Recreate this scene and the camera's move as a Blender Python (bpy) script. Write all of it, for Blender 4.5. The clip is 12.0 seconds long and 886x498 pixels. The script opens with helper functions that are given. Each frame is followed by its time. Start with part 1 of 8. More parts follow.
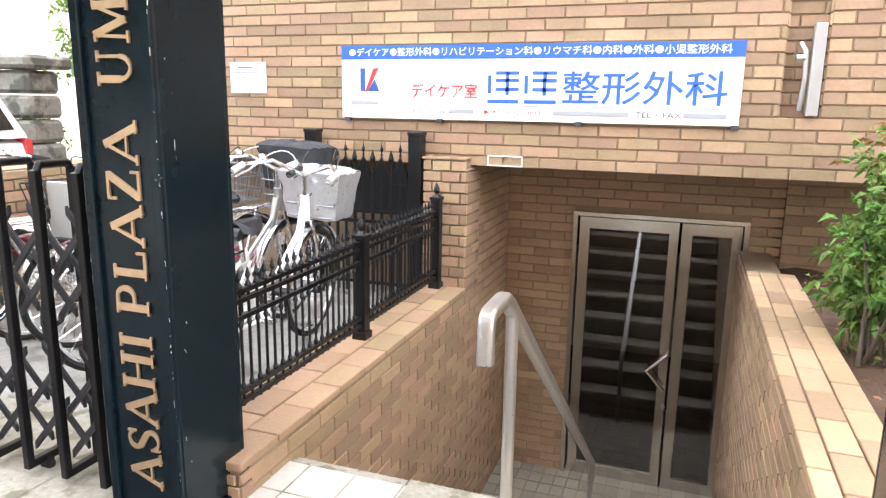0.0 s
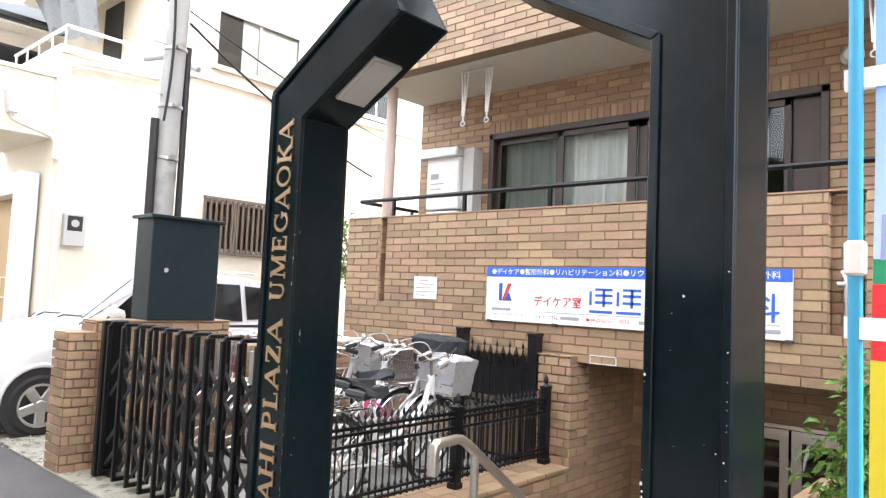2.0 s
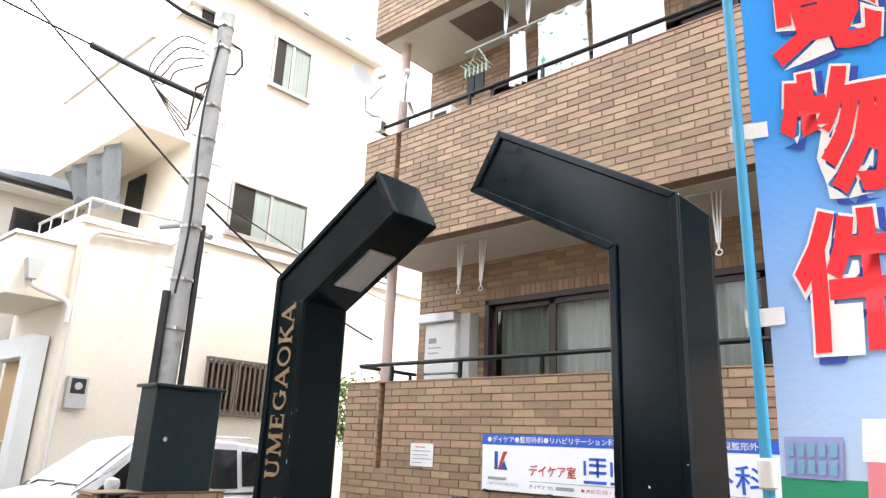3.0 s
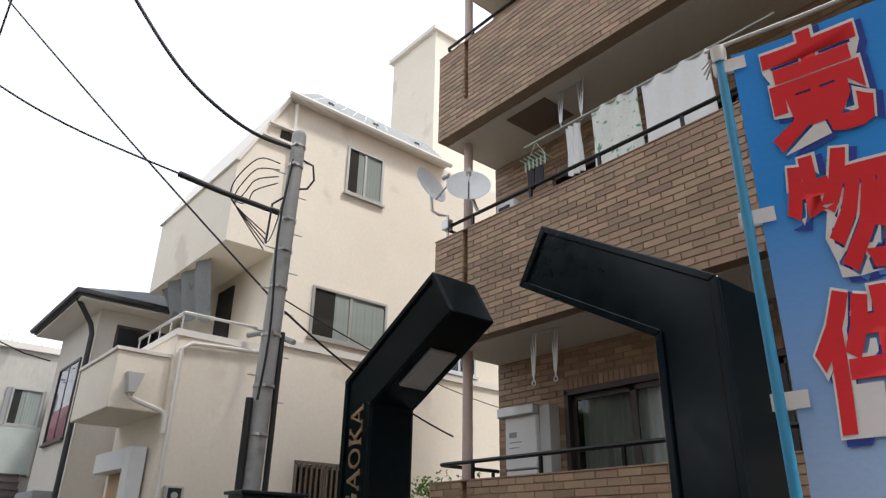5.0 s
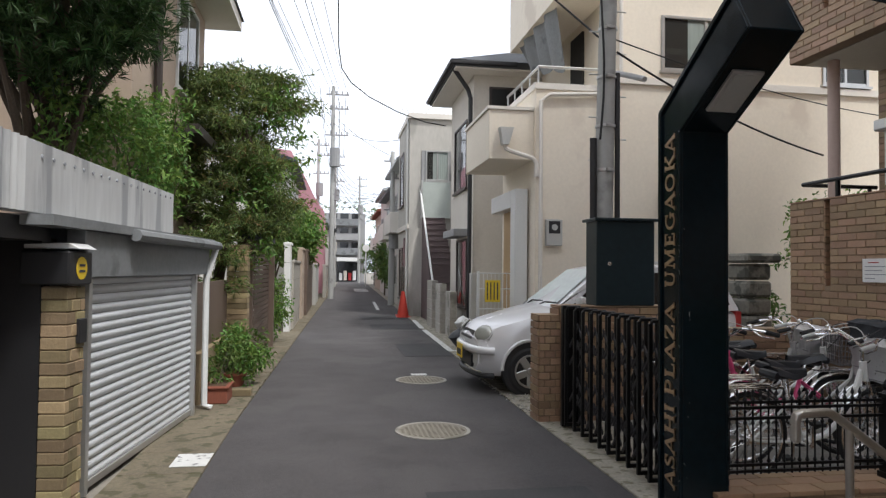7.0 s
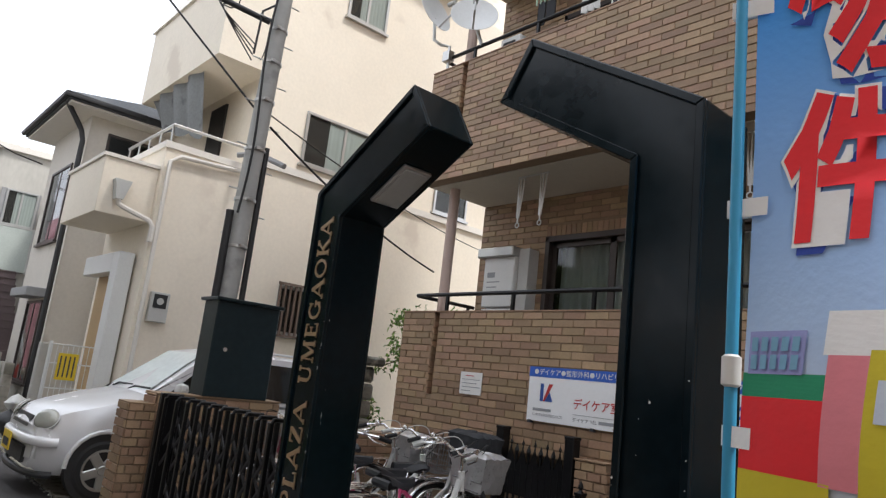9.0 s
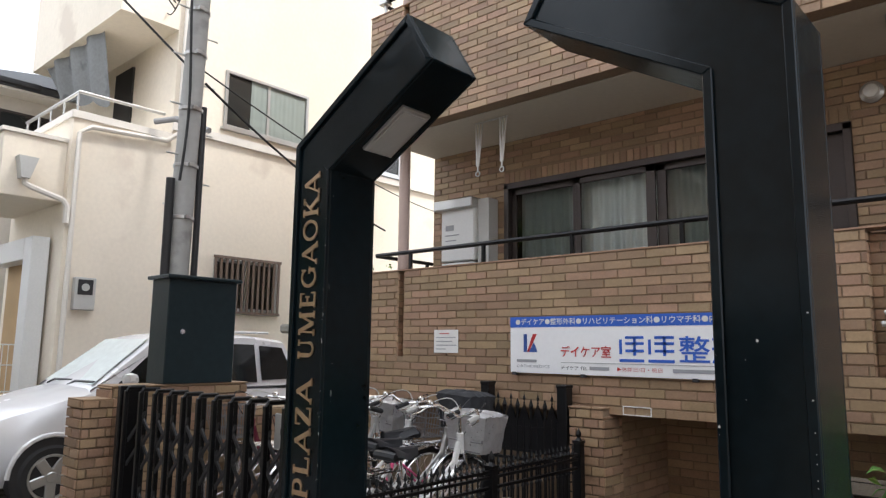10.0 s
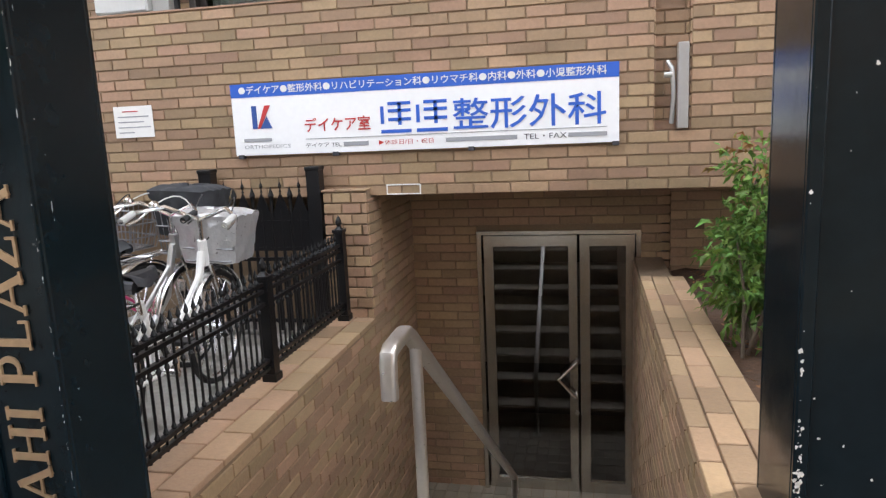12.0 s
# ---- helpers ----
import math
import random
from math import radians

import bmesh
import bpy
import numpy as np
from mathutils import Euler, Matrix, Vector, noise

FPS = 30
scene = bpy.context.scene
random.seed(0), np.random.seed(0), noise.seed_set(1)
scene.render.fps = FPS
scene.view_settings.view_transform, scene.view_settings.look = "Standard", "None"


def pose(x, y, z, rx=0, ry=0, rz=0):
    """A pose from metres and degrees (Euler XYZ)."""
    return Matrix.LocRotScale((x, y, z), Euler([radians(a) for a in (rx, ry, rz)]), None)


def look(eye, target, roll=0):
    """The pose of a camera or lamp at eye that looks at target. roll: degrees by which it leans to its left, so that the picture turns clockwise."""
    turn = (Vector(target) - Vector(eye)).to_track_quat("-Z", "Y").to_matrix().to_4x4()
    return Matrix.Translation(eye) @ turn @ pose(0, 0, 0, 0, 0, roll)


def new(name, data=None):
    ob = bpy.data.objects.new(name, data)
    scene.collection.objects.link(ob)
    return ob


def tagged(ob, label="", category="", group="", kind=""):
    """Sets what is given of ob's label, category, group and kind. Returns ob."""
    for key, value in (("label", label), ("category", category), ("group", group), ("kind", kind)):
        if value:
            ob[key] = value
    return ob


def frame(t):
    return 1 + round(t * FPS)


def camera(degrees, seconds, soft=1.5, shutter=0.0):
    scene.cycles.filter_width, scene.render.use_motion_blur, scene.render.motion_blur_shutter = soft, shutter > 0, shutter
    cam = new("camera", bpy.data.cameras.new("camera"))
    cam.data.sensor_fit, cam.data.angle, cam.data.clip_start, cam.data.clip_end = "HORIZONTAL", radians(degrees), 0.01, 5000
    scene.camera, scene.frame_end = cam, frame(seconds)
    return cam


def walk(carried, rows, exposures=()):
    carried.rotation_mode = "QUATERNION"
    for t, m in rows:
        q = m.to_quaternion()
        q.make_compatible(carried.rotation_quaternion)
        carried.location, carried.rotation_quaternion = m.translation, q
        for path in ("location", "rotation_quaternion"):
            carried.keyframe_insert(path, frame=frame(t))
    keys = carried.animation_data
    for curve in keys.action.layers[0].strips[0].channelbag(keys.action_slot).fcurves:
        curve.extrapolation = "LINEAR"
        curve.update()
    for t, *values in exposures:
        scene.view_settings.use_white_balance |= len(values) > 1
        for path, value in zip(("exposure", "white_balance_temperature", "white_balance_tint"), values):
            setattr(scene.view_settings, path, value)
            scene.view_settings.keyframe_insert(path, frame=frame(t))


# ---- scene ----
cam = camera(65.5, 12.0, soft=1.3, shutter=0.0)
PATH = [
    (0, (2.266, -4.303, 1.347), (1.609, -2.46, 0.934), 0.9),
    (0.5, (2.635, -4.443, 1.35), (1.68, -2.724, 0.986), 1.8),
    (1, (3.106, -4.562, 1.376), (1.842, -3.022, 1.203), 2.7),
    (1.5, (3.476, -4.756, 1.399), (2.204, -3.214, 1.346), 3.3),
    (2, (3.757, -4.881, 1.448), (2.435, -3.386, 1.58), 2.5),
    (2.5, (3.927, -4.955, 1.525), (2.522, -3.563, 1.821), 3.5),
    (3, (3.997, -5.046, 1.57), (2.703, -3.627, 2.127), 2.5),
    (3.2, (4.03, -5.076, 1.571), (2.802, -3.671, 2.29), 2.0),
    (4.8, (4.121, -5.009, 1.609), (2.764, -3.819, 2.472), 1.0),
    (5, (4.188, -5.021, 1.567), (2.784, -3.841, 2.365), 1.1),
    (5.5, (4.322, -4.923, 1.577), (2.778, -3.828, 2.223), -0.4),
    (6, (4.47, -4.752, 1.539), (2.68, -3.986, 1.997), 2.3),
    (6.5, (4.649, -4.776, 1.492), (2.722, -4.276, 1.688), 1.8),
    (7, (4.745, -4.827, 1.474), (2.771, -4.511, 1.534), 0.6),
    (7.5, (4.719, -4.82, 1.483), (2.78, -4.341, 1.579), 0.7),
    (7.7, (4.63, -4.775, 1.495), (2.742, -4.135, 1.653), 1.2),
    (9.3, (4.004, -4.811, 1.432), (2.598, -3.446, 1.832), 4.6),
    (9.5, (3.885, -4.866, 1.421), (2.527, -3.452, 1.816), 2.5),
    (10, (3.563, -4.892, 1.443), (2.242, -3.417, 1.728), 0.7),
    (10.5, (3.17, -4.813, 1.417), (2.059, -3.154, 1.542), -1.3),
    (11, (2.836, -4.643, 1.416), (1.945, -2.853, 1.439), -2.6),
    (11.5, (2.524, -4.483, 1.407), (1.916, -2.582, 1.274), -2.6),
    (12, (2.325, -4.322, 1.393), (1.907, -2.398, 1.038), -2.6),
]
EXPOSURES = [(0, 2.82), (1, 2.85), (1.7, 2.44), (2.5, 1.98), (3.2, 1.55), (4.8, 0.05), (7.7, 0.05), (9.3, 0.45), (10, 0.8), (11, 1.06), (11.5, 1.24), (12, 1.66)]
walk(cam, [(t, look(eye, target, roll)) for t, eye, target, roll in PATH], EXPOSURES)

# ---- light ----
world = bpy.data.worlds.new("world")
scene.world = world
world.use_nodes = True
wn, wl = world.node_tree.nodes, world.node_tree.links
wn.clear()
sky = wn.new("ShaderNodeTexSky")
sky.sky_type, sky.sun_disc = "NISHITA", False
SUN_EL, SUN_AZ = radians(60), radians(58)      # azimuth from +y towards +x
sky.sun_elevation, sky.sun_rotation = SUN_EL, SUN_AZ
sky.air_density, sky.dust_density, sky.ozone_density = 1.0, 6.0, 1.0
hsv = wn.new("ShaderNodeHueSaturation")
hsv.inputs["Saturation"].default_value = 0.3
wl.new(sky.outputs[0], hsv.inputs["Color"])
cl_noise = wn.new("ShaderNodeTexNoise")
cl_noise.inputs["Scale"].default_value, cl_noise.inputs["Detail"].default_value = 2.2, 6
cl_co = wn.new("ShaderNodeTexCoord")
wl.new(cl_co.outputs["Generated"], cl_noise.inputs["Vector"])
cl_ramp = wn.new("ShaderNodeValToRGB")
cl_ramp.color_ramp.elements[0].position, cl_ramp.color_ramp.elements[1].position = 0.36, 0.6
wl.new(cl_noise.outputs["Fac"], cl_ramp.inputs["Fac"])
cl_mul = wn.new("ShaderNodeMath")
cl_mul.operation = "MULTIPLY_ADD"
cl_mul.inputs[1].default_value, cl_mul.inputs[2].default_value = 0.35, 0.6
wl.new(cl_ramp.outputs["Color"], cl_mul.inputs[0])
cl_mix = wn.new("ShaderNodeMix")
cl_mix.data_type = "RGBA"
wl.new(cl_mul.outputs[0], cl_mix.inputs["Factor"])
wl.new(hsv.outputs["Color"], cl_mix.inputs[6])
cl_mix.inputs[7].default_value = (11.5, 12.1, 13.4, 1)
bg = wn.new("ShaderNodeBackground")
bg.inputs["Strength"].default_value = 0.12
wl.new(cl_mix.outputs[2], bg.inputs["Color"])
wl.new(bg.outputs[0], wn.new("ShaderNodeOutputWorld").inputs["Surface"])

sun = new("sun", bpy.data.lights.new("sun", "SUN"))
sun.data.energy, sun.data.angle, sun.data.color = 2.9, radians(9), (1.0, 0.98, 0.955)
sd = Vector((math.sin(SUN_AZ) * math.cos(SUN_EL), math.cos(SUN_AZ) * math.cos(SUN_EL), math.sin(SUN_EL)))
sun.matrix_basis = look(sd * 30, (0, 0, 0))


# ---- materials ----
def mat(name, color, rough=0.7, metal=0.0, vary=0.12, scale=6.0, bump=0.15, bump_scale=60.0, spots=None, spot_scale=3.0,
        spot_at=0.62, rnd="", rnd_amount=0.25, hue=0.0, spec=0.5, stretch=(1, 1, 1)):
    """A surface with coarse and fine colour variation, optional stains or chips, fine relief, and variation piece by piece."""
    m = bpy.data.materials.new(name)
    m.use_nodes = True
    n, l = m.node_tree.nodes, m.node_tree.links
    b = n["Principled BSDF"]
    b.inputs["Roughness"].default_value, b.inputs["Metallic"].default_value = rough, metal
    b.inputs["Specular IOR Level"].default_value = spec
    co, mp = n.new("ShaderNodeTexCoord"), n.new("ShaderNodeMapping")
    geo = n.new("ShaderNodeNewGeometry")
    mp.inputs["Scale"].default_value = stretch
    l.new(geo.outputs["Position"], mp.inputs["Vector"])

    def noise_tex(s, d):
        t = n.new("ShaderNodeTexNoise")
        t.inputs["Scale"].default_value, t.inputs["Detail"].default_value = s, d
        l.new(mp.outputs["Vector"], t.inputs["Vector"])
        return t.outputs["Fac"]

    big, fine = noise_tex(scale * 0.35, 4), noise_tex(scale * 6, 5)
    add = n.new("ShaderNodeMath")
    add.operation = "ADD"
    l.new(big, add.inputs[0]), l.new(fine, add.inputs[1])
    val = n.new("ShaderNodeMapRange")
    val.inputs["From Min"].default_value, val.inputs["From Max"].default_value = 0.6, 1.4
    val.inputs["To Min"].default_value, val.inputs["To Max"].default_value = 1 - vary, 1 + vary
    l.new(add.outputs[0], val.inputs["Value"])
    factor = val.outputs["Result"]
    if rnd:
        src = n.new("ShaderNodeObjectInfo").outputs["Random"] if rnd == "object" else geo.outputs["Random Per Island"]
        mr = n.new("ShaderNodeMapRange")
        mr.inputs["To Min"].default_value, mr.inputs["To Max"].default_value = 1 - rnd_amount, 1 + rnd_amount
        l.new(src, mr.inputs["Value"])
        mul = n.new("ShaderNodeMath")
        mul.operation = "MULTIPLY"
        l.new(factor, mul.inputs[0]), l.new(mr.outputs["Result"], mul.inputs[1])
        factor = mul.outputs[0]
    hs = n.new("ShaderNodeHueSaturation")
    hs.inputs["Color"].default_value = (*color, 1)
    l.new(factor, hs.inputs["Value"])
    if rnd and hue:
        sh = n.new("ShaderNodeMapRange")
        sh.inputs["To Min"].default_value, sh.inputs["To Max"].default_value = 0.5 - hue, 0.5 + hue
        wob = n.new("ShaderNodeMath")
        wob.operation = "FRACT"
        w2 = n.new("ShaderNodeMath")
        w2.operation = "MULTIPLY"
        w2.inputs[1].default_value = 17.3
        l.new(src, w2.inputs[0]), l.new(w2.outputs[0], wob.inputs[0])
        l.new(wob.outputs[0], sh.inputs["Value"]), l.new(sh.outputs["Result"], hs.inputs["Hue"])
    out = hs.outputs["Color"]
    if spots:
        sp = noise_tex(spot_scale, 8)
        rp = n.new("ShaderNodeValToRGB")
        rp.color_ramp.elements[0].position, rp.color_ramp.elements[1].position = spot_at, spot_at + 0.06
        l.new(sp, rp.inputs["Fac"])
        mx = n.new("ShaderNodeMix")
        mx.data_type = "RGBA"
        l.new(rp.outputs["Color"], mx.inputs["Factor"]), l.new(out, mx.inputs[6])
        mx.inputs[7].default_value = (*spots, 1)
        out = mx.outputs[2]
    l.new(out, b.inputs["Base Color"])
    if bump:
        bp = n.new("ShaderNodeBump")
        bp.inputs["Strength"].default_value, bp.inputs["Distance"].default_value = bump, 0.01
        l.new(noise_tex(bump_scale, 4), bp.inputs["Height"])
        l.new(bp.outputs["Normal"], b.inputs["Normal"])
    rr = n.new("ShaderNodeMapRange")
    rr.inputs["To Min"].default_value, rr.inputs["To Max"].default_value = max(rough - 0.08, 0.02), min(rough + 0.1, 1)
    l.new(fine, rr.inputs["Value"]), l.new(rr.outputs["Result"], b.inputs["Roughness"])
    return m


def glass_mat(name, tint=(0.9, 0.95, 0.95), rough=0.02, ior=1.6):
    """Clear architectural pane: mostly see-through, with gloss by Fresnel."""
    m = bpy.data.materials.new(name)
    m.use_nodes = True
    n, l = m.node_tree.nodes, m.node_tree.links
    n.remove(n["Principled BSDF"])
    tr, gl, fr, mx = n.new("ShaderNodeBsdfTransparent"), n.new("ShaderNodeBsdfGlossy"), n.new("ShaderNodeFresnel"), n.new("ShaderNodeMixShader")
    tr.inputs["Color"].default_value, gl.inputs["Roughness"].default_value, fr.inputs["IOR"].default_value = (*tint, 1), rough, ior
    l.new(fr.outputs[0], mx.inputs[0]), l.new(tr.outputs[0], mx.inputs[1]), l.new(gl.outputs[0], mx.inputs[2])
    l.new(mx.outputs[0], n["Material Output"].inputs["Surface"])
    return m


def leaf_mat(name, color, amount=0.45, hue=0.03):
    m = mat(name, color, 0.55, 0, 0.2, 4, 0, rnd="island", rnd_amount=amount, hue=hue)
    m.node_tree.nodes["Principled BSDF"].inputs["Subsurface Weight"].default_value = 0.0
    n, l = m.node_tree.nodes, m.node_tree.links
    tl, ad = n.new("ShaderNodeBsdfTranslucent"), n.new("ShaderNodeMixShader")
    ad.inputs[0].default_value = 0.3
    l.new(n["Principled BSDF"].inputs["Base Color"].links[0].from_socket, tl.inputs["Color"])
    l.new(n["Principled BSDF"].outputs[0], ad.inputs[1]), l.new(tl.outputs[0], ad.inputs[2])
    l.new(ad.outputs[0], n["Material Output"].inputs["Surface"])
    return m


BRICK = (0.325, 0.215, 0.132)
M_BRICK = mat("brick_tile", BRICK, 0.55, 0, 0.18, 9, 0.25, 90, rnd="object", rnd_amount=0.24, hue=0.014)
M_BRICKS = mat("brick_tile_run", BRICK, 0.55, 0, 0.18, 9, 0.25, 90, rnd="island", rnd_amount=0.24, hue=0.014)
M_COPE = mat("coping_tile", (0.325, 0.215, 0.13), 0.6, 0, 0.16, 9, 0.2, 80, rnd="object", rnd_amount=0.2, hue=0.01)
M_MORTAR = mat("mortar", (0.255, 0.182, 0.12), 0.95, 0, 0.2, 10, 0.4, 120)
M_PALETILE = mat("pale_entrance_tile", (0.48, 0.45, 0.4), 0.6, 0, 0.16, 8, 0.15, 90, rnd="object", rnd_amount=0.1)
M_FLOORTILE = mat("stair_tile", (0.25, 0.215, 0.165), 0.6, 0, 0.15, 8, 0.15, 90, rnd="island", rnd_amount=0.15)
M_GREEN = mat("dark_green_enamel", (0.0045, 0.0105, 0.0145), 0.17, 0.0, 0.3, 3, 0.03, 25, spots=(0.35, 0.36, 0.35), spot_scale=11, spot_at=0.77, spec=0.24)
M_GREEN2 = mat("green_box_enamel", (0.011, 0.022, 0.027), 0.4, 0.0, 0.25, 3, 0.05, 40, spec=0.3)
M_BRONZE = mat("bronze_letter", (0.52, 0.36, 0.22), 0.35, 0.6, 0.15, 8, 0.05)
M_BLACK = mat("black_iron", (0.007, 0.007, 0.008), 0.34, 0.0, 0.3, 12, 0.1, 80, spec=0.3)
M_STEEL = mat("brushed_steel", (0.5, 0.475, 0.45), 0.3, 0.85, 0.08, 12, 0.05, 200)
M_CHROME = mat("chrome", (0.86, 0.86, 0.86), 0.22, 1.0, 0.05, 10, 0)
M_ALU = mat("aluminium", (0.55, 0.55, 0.54), 0.35, 0.8, 0.06, 10, 0.03)
M_BRONZEALU = mat("brown_aluminium", (0.062, 0.05, 0.046), 0.4, 0.4, 0.1, 10, 0.03)
M_WHITE = mat("white_paint", (0.75, 0.75, 0.73), 0.5, 0, 0.05, 5, 0.04)
M_WHITEMETAL = mat("white_enamel", (0.72, 0.73, 0.72), 0.4, 0, 0.05, 6, 0.03)
M_SIGNWHITE = mat("sign_white", (0.88, 0.89, 0.9), 0.35, 0, 0.03, 6, 0.02)
M_PAPER = mat("paper", (0.78, 0.77, 0.75), 0.8, 0, 0.04, 6, 0.05)
M_INK = mat("ink", (0.05, 0.05, 0.06), 0.7, 0, 0.05, 5, 0)
M_INKGREY = mat("grey_ink", (0.32, 0.33, 0.35), 0.7, 0, 0.05, 5, 0)
M_BLUE = mat("sign_blue", (0.03, 0.12, 0.55), 0.45, 0, 0.05, 5, 0)
M_NAVY = mat("sign_navy", (0.035, 0.09, 0.32), 0.45, 0, 0.05, 5, 0)
M_RED = mat("sign_red", (0.5, 0.04, 0.04), 0.5, 0, 0.05, 5, 0)
M_CREAM = mat("cream_render", (0.8, 0.725, 0.61), 0.9, 0, 0.06, 3, 0.3, 180, spots=(0.68, 0.6, 0.5), spot_scale=0.8, spot_at=0.62)
M_CREAMTRIM = mat("cream_trim", (0.72, 0.68, 0.62), 0.7, 0, 0.05, 4, 0.1)
M_GREYTILE = mat("grey_siding", (0.48, 0.47, 0.44), 0.8, 0, 0.08, 5, 0.3, 40)
M_PALE = mat("pale_render", (0.6, 0.56, 0.5), 0.9, 0, 0.07, 3, 0.3, 150, spots=(0.53, 0.49, 0.43), spot_scale=1.1, spot_at=0.6)
M_STAIRBROWN = mat("mauve_stair_paint", (0.15, 0.115, 0.115), 0.8, 0, 0.15, 5, 0.2)
M_ROOFGREY = mat("grey_roof_metal", (0.36, 0.38, 0.38), 0.5, 0.2, 0.12, 4, 0.1)
M_ROOFDARK = mat("dark_roof_tile", (0.05, 0.055, 0.06), 0.6, 0, 0.2, 5, 0.3)
M_CONC = mat("concrete", (0.36, 0.34, 0.3), 0.9, 0, 0.2, 3, 0.4, 60, spots=(0.2, 0.19, 0.16), spot_scale=1.7, spot_at=0.58)
M_POLE = mat("pole_concrete", (0.40, 0.40, 0.385), 0.8, 0, 0.1, 3, 0.2, 90, spots=(0.28, 0.28, 0.27), spot_scale=2.2, spot_at=0.6)
M_BLOCK = mat("block_wall", (0.42, 0.39, 0.34), 0.95, 0, 0.18, 2.5, 0.5, 60, spots=(0.2, 0.17, 0.13), spot_scale=1.3, spot_at=0.56)
M_OLDSTONE = mat("weathered_stone", (0.23, 0.22, 0.19), 0.95, 0, 0.3, 5, 0.6, 40, spots=(0.1, 0.1, 0.085), spot_scale=4, spot_at=0.52)
M_ASPHALT = mat("asphalt", (0.074, 0.068, 0.069), 0.9, 0, 0.34, 5, 0.9, 130, spots=(0.086, 0.08, 0.08), spot_scale=0.8, spot_at=0.53)
M_PATCH = mat("asphalt_patch", (0.048, 0.048, 0.05), 0.9, 0, 0.2, 5, 0.5, 160)
M_KERB = mat("kerb_concrete", (0.3, 0.275, 0.225), 0.95, 0, 0.3, 9, 0.6, 50, spots=(0.17, 0.155, 0.11), spot_scale=9, spot_at=0.53)
M_GUTTER = mat("gutter_concrete", (0.155, 0.13, 0.09), 0.95, 0, 0.35, 6, 0.6, 50, spots=(0.085, 0.08, 0.045), spot_scale=7, spot_at=0.54)
M_GROUND = mat("packed_earth", (0.22, 0.2, 0.17), 0.95, 0, 0.25, 3, 0.5, 30)
M_GRAVEL = mat("gravel_stone", (0.36, 0.35, 0.33), 0.9, 0, 0.2, 12, 0.3, rnd="island", rnd_amount=0.5)
M_SOIL = mat("soil", (0.09, 0.05, 0.03), 1.0, 0, 0.35, 12, 0.8, 50)
M_ROADPAINT = mat("road_paint", (0.62, 0.62, 0.6), 0.8, 0, 0.12, 12, 0.2, spots=(0.2, 0.2, 0.2), spot_scale=14, spot_at=0.6)
M_IRONCOVER = mat("cast_iron_cover", (0.25, 0.225, 0.18), 0.7, 0.3, 0.25, 20, 0.4)
M_SHUTTER = mat("shutter_steel", (0.60, 0.62, 0.64), 0.4, 0.25, 0.1, 3, 0.05, stretch=(1, 1, 0.3))
M_ZINC = mat("stained_panel", (0.56, 0.57, 0.57), 0.6, 0.1, 0.15, 4, 0.1, spots=(0.33, 0.34, 0.35), spot_scale=4, spot_at=0.53, stretch=(1, 1, 0.12))
M_FASCIA = mat("grey_fascia", (0.2, 0.21, 0.215), 0.75, 0, 0.2, 4, 0.1, spots=(0.12, 0.125, 0.13), spot_scale=2, spot_at=0.57)
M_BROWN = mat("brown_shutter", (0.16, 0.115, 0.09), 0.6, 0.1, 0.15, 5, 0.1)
M_YBRICK = mat("yellow_block", (0.29, 0.225, 0.125), 0.85, 0, 0.2, 9, 0.3, 70, rnd="object", rnd_amount=0.4, hue=0.02)
M_BEIGE = mat("beige_render", (0.48, 0.38, 0.3), 0.9, 0, 0.08, 3, 0.3, 120)
M_WOOD = mat("tan_door", (0.42, 0.28, 0.14), 0.6, 0, 0.12, 6, 0.1)
M_BARK = mat("bark", (0.10, 0.075, 0.055), 0.95, 0, 0.3, 10, 0.7, 40)
M_LEAF = leaf_mat("nandina_leaf", (0.13, 0.235, 0.045))
M_LEAF2 = leaf_mat("shrub_leaf", (0.10, 0.17, 0.035))
M_PINE = leaf_mat("pine_needle", (0.04, 0.088, 0.022), 0.5)
M_PINEOLD = leaf_mat("old_needle", (0.22, 0.165, 0.06), 0.5)
M_TERRA = mat("terracotta", (0.24, 0.075, 0.045), 0.8, 0, 0.15, 8, 0.2)
M_SILVER = mat("silver_car_paint", (0.78, 0.78, 0.79), 0.24, 0.2, 0.03, 0.4, 0)
M_DARKGLASS = mat("car_glass", (0.012, 0.014, 0.016), 0.05, 0, 0.1, 2, 0, spec=0.8)
# pale base colour stands in for sky mirrored in the windscreen
M_SHIELD_SKY = mat("windscreen", (0.78, 0.85, 0.83), 0.05, 0, 0.1, 2, 0, spec=1.0)
M_RUBBER = mat("rubber", (0.022, 0.022, 0.023), 0.8, 0, 0.15, 8, 0.2)
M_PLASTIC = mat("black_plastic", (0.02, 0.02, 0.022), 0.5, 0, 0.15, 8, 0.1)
M_LAMPGLASS = mat("headlamp_glass", (0.42, 0.42, 0.38), 0.12, 0.3, 0.1, 12, 0.1)
M_ORANGE = mat("amber_lens", (0.5, 0.1, 0.02), 0.3, 0, 0.1, 8, 0)
M_YELLOW = mat("yellow_plate", (0.78, 0.55, 0.03), 0.5, 0, 0.06, 8, 0)
M_CONE = mat("cone_red", (0.55, 0.05, 0.03), 0.6, 0, 0.1, 8, 0.05)
M_PINK = mat("pink_paint", (0.65, 0.07, 0.2), 0.35, 0, 0.08, 8, 0)
M_SADDLE = mat("saddle_vinyl", (0.02, 0.022, 0.026), 0.42, 0, 0.15, 8, 0.1)
M_COVER = mat("silver_basket_cover", (0.6, 0.6, 0.61), 0.3, 0.6, 0.12, 8, 0.9, 22)
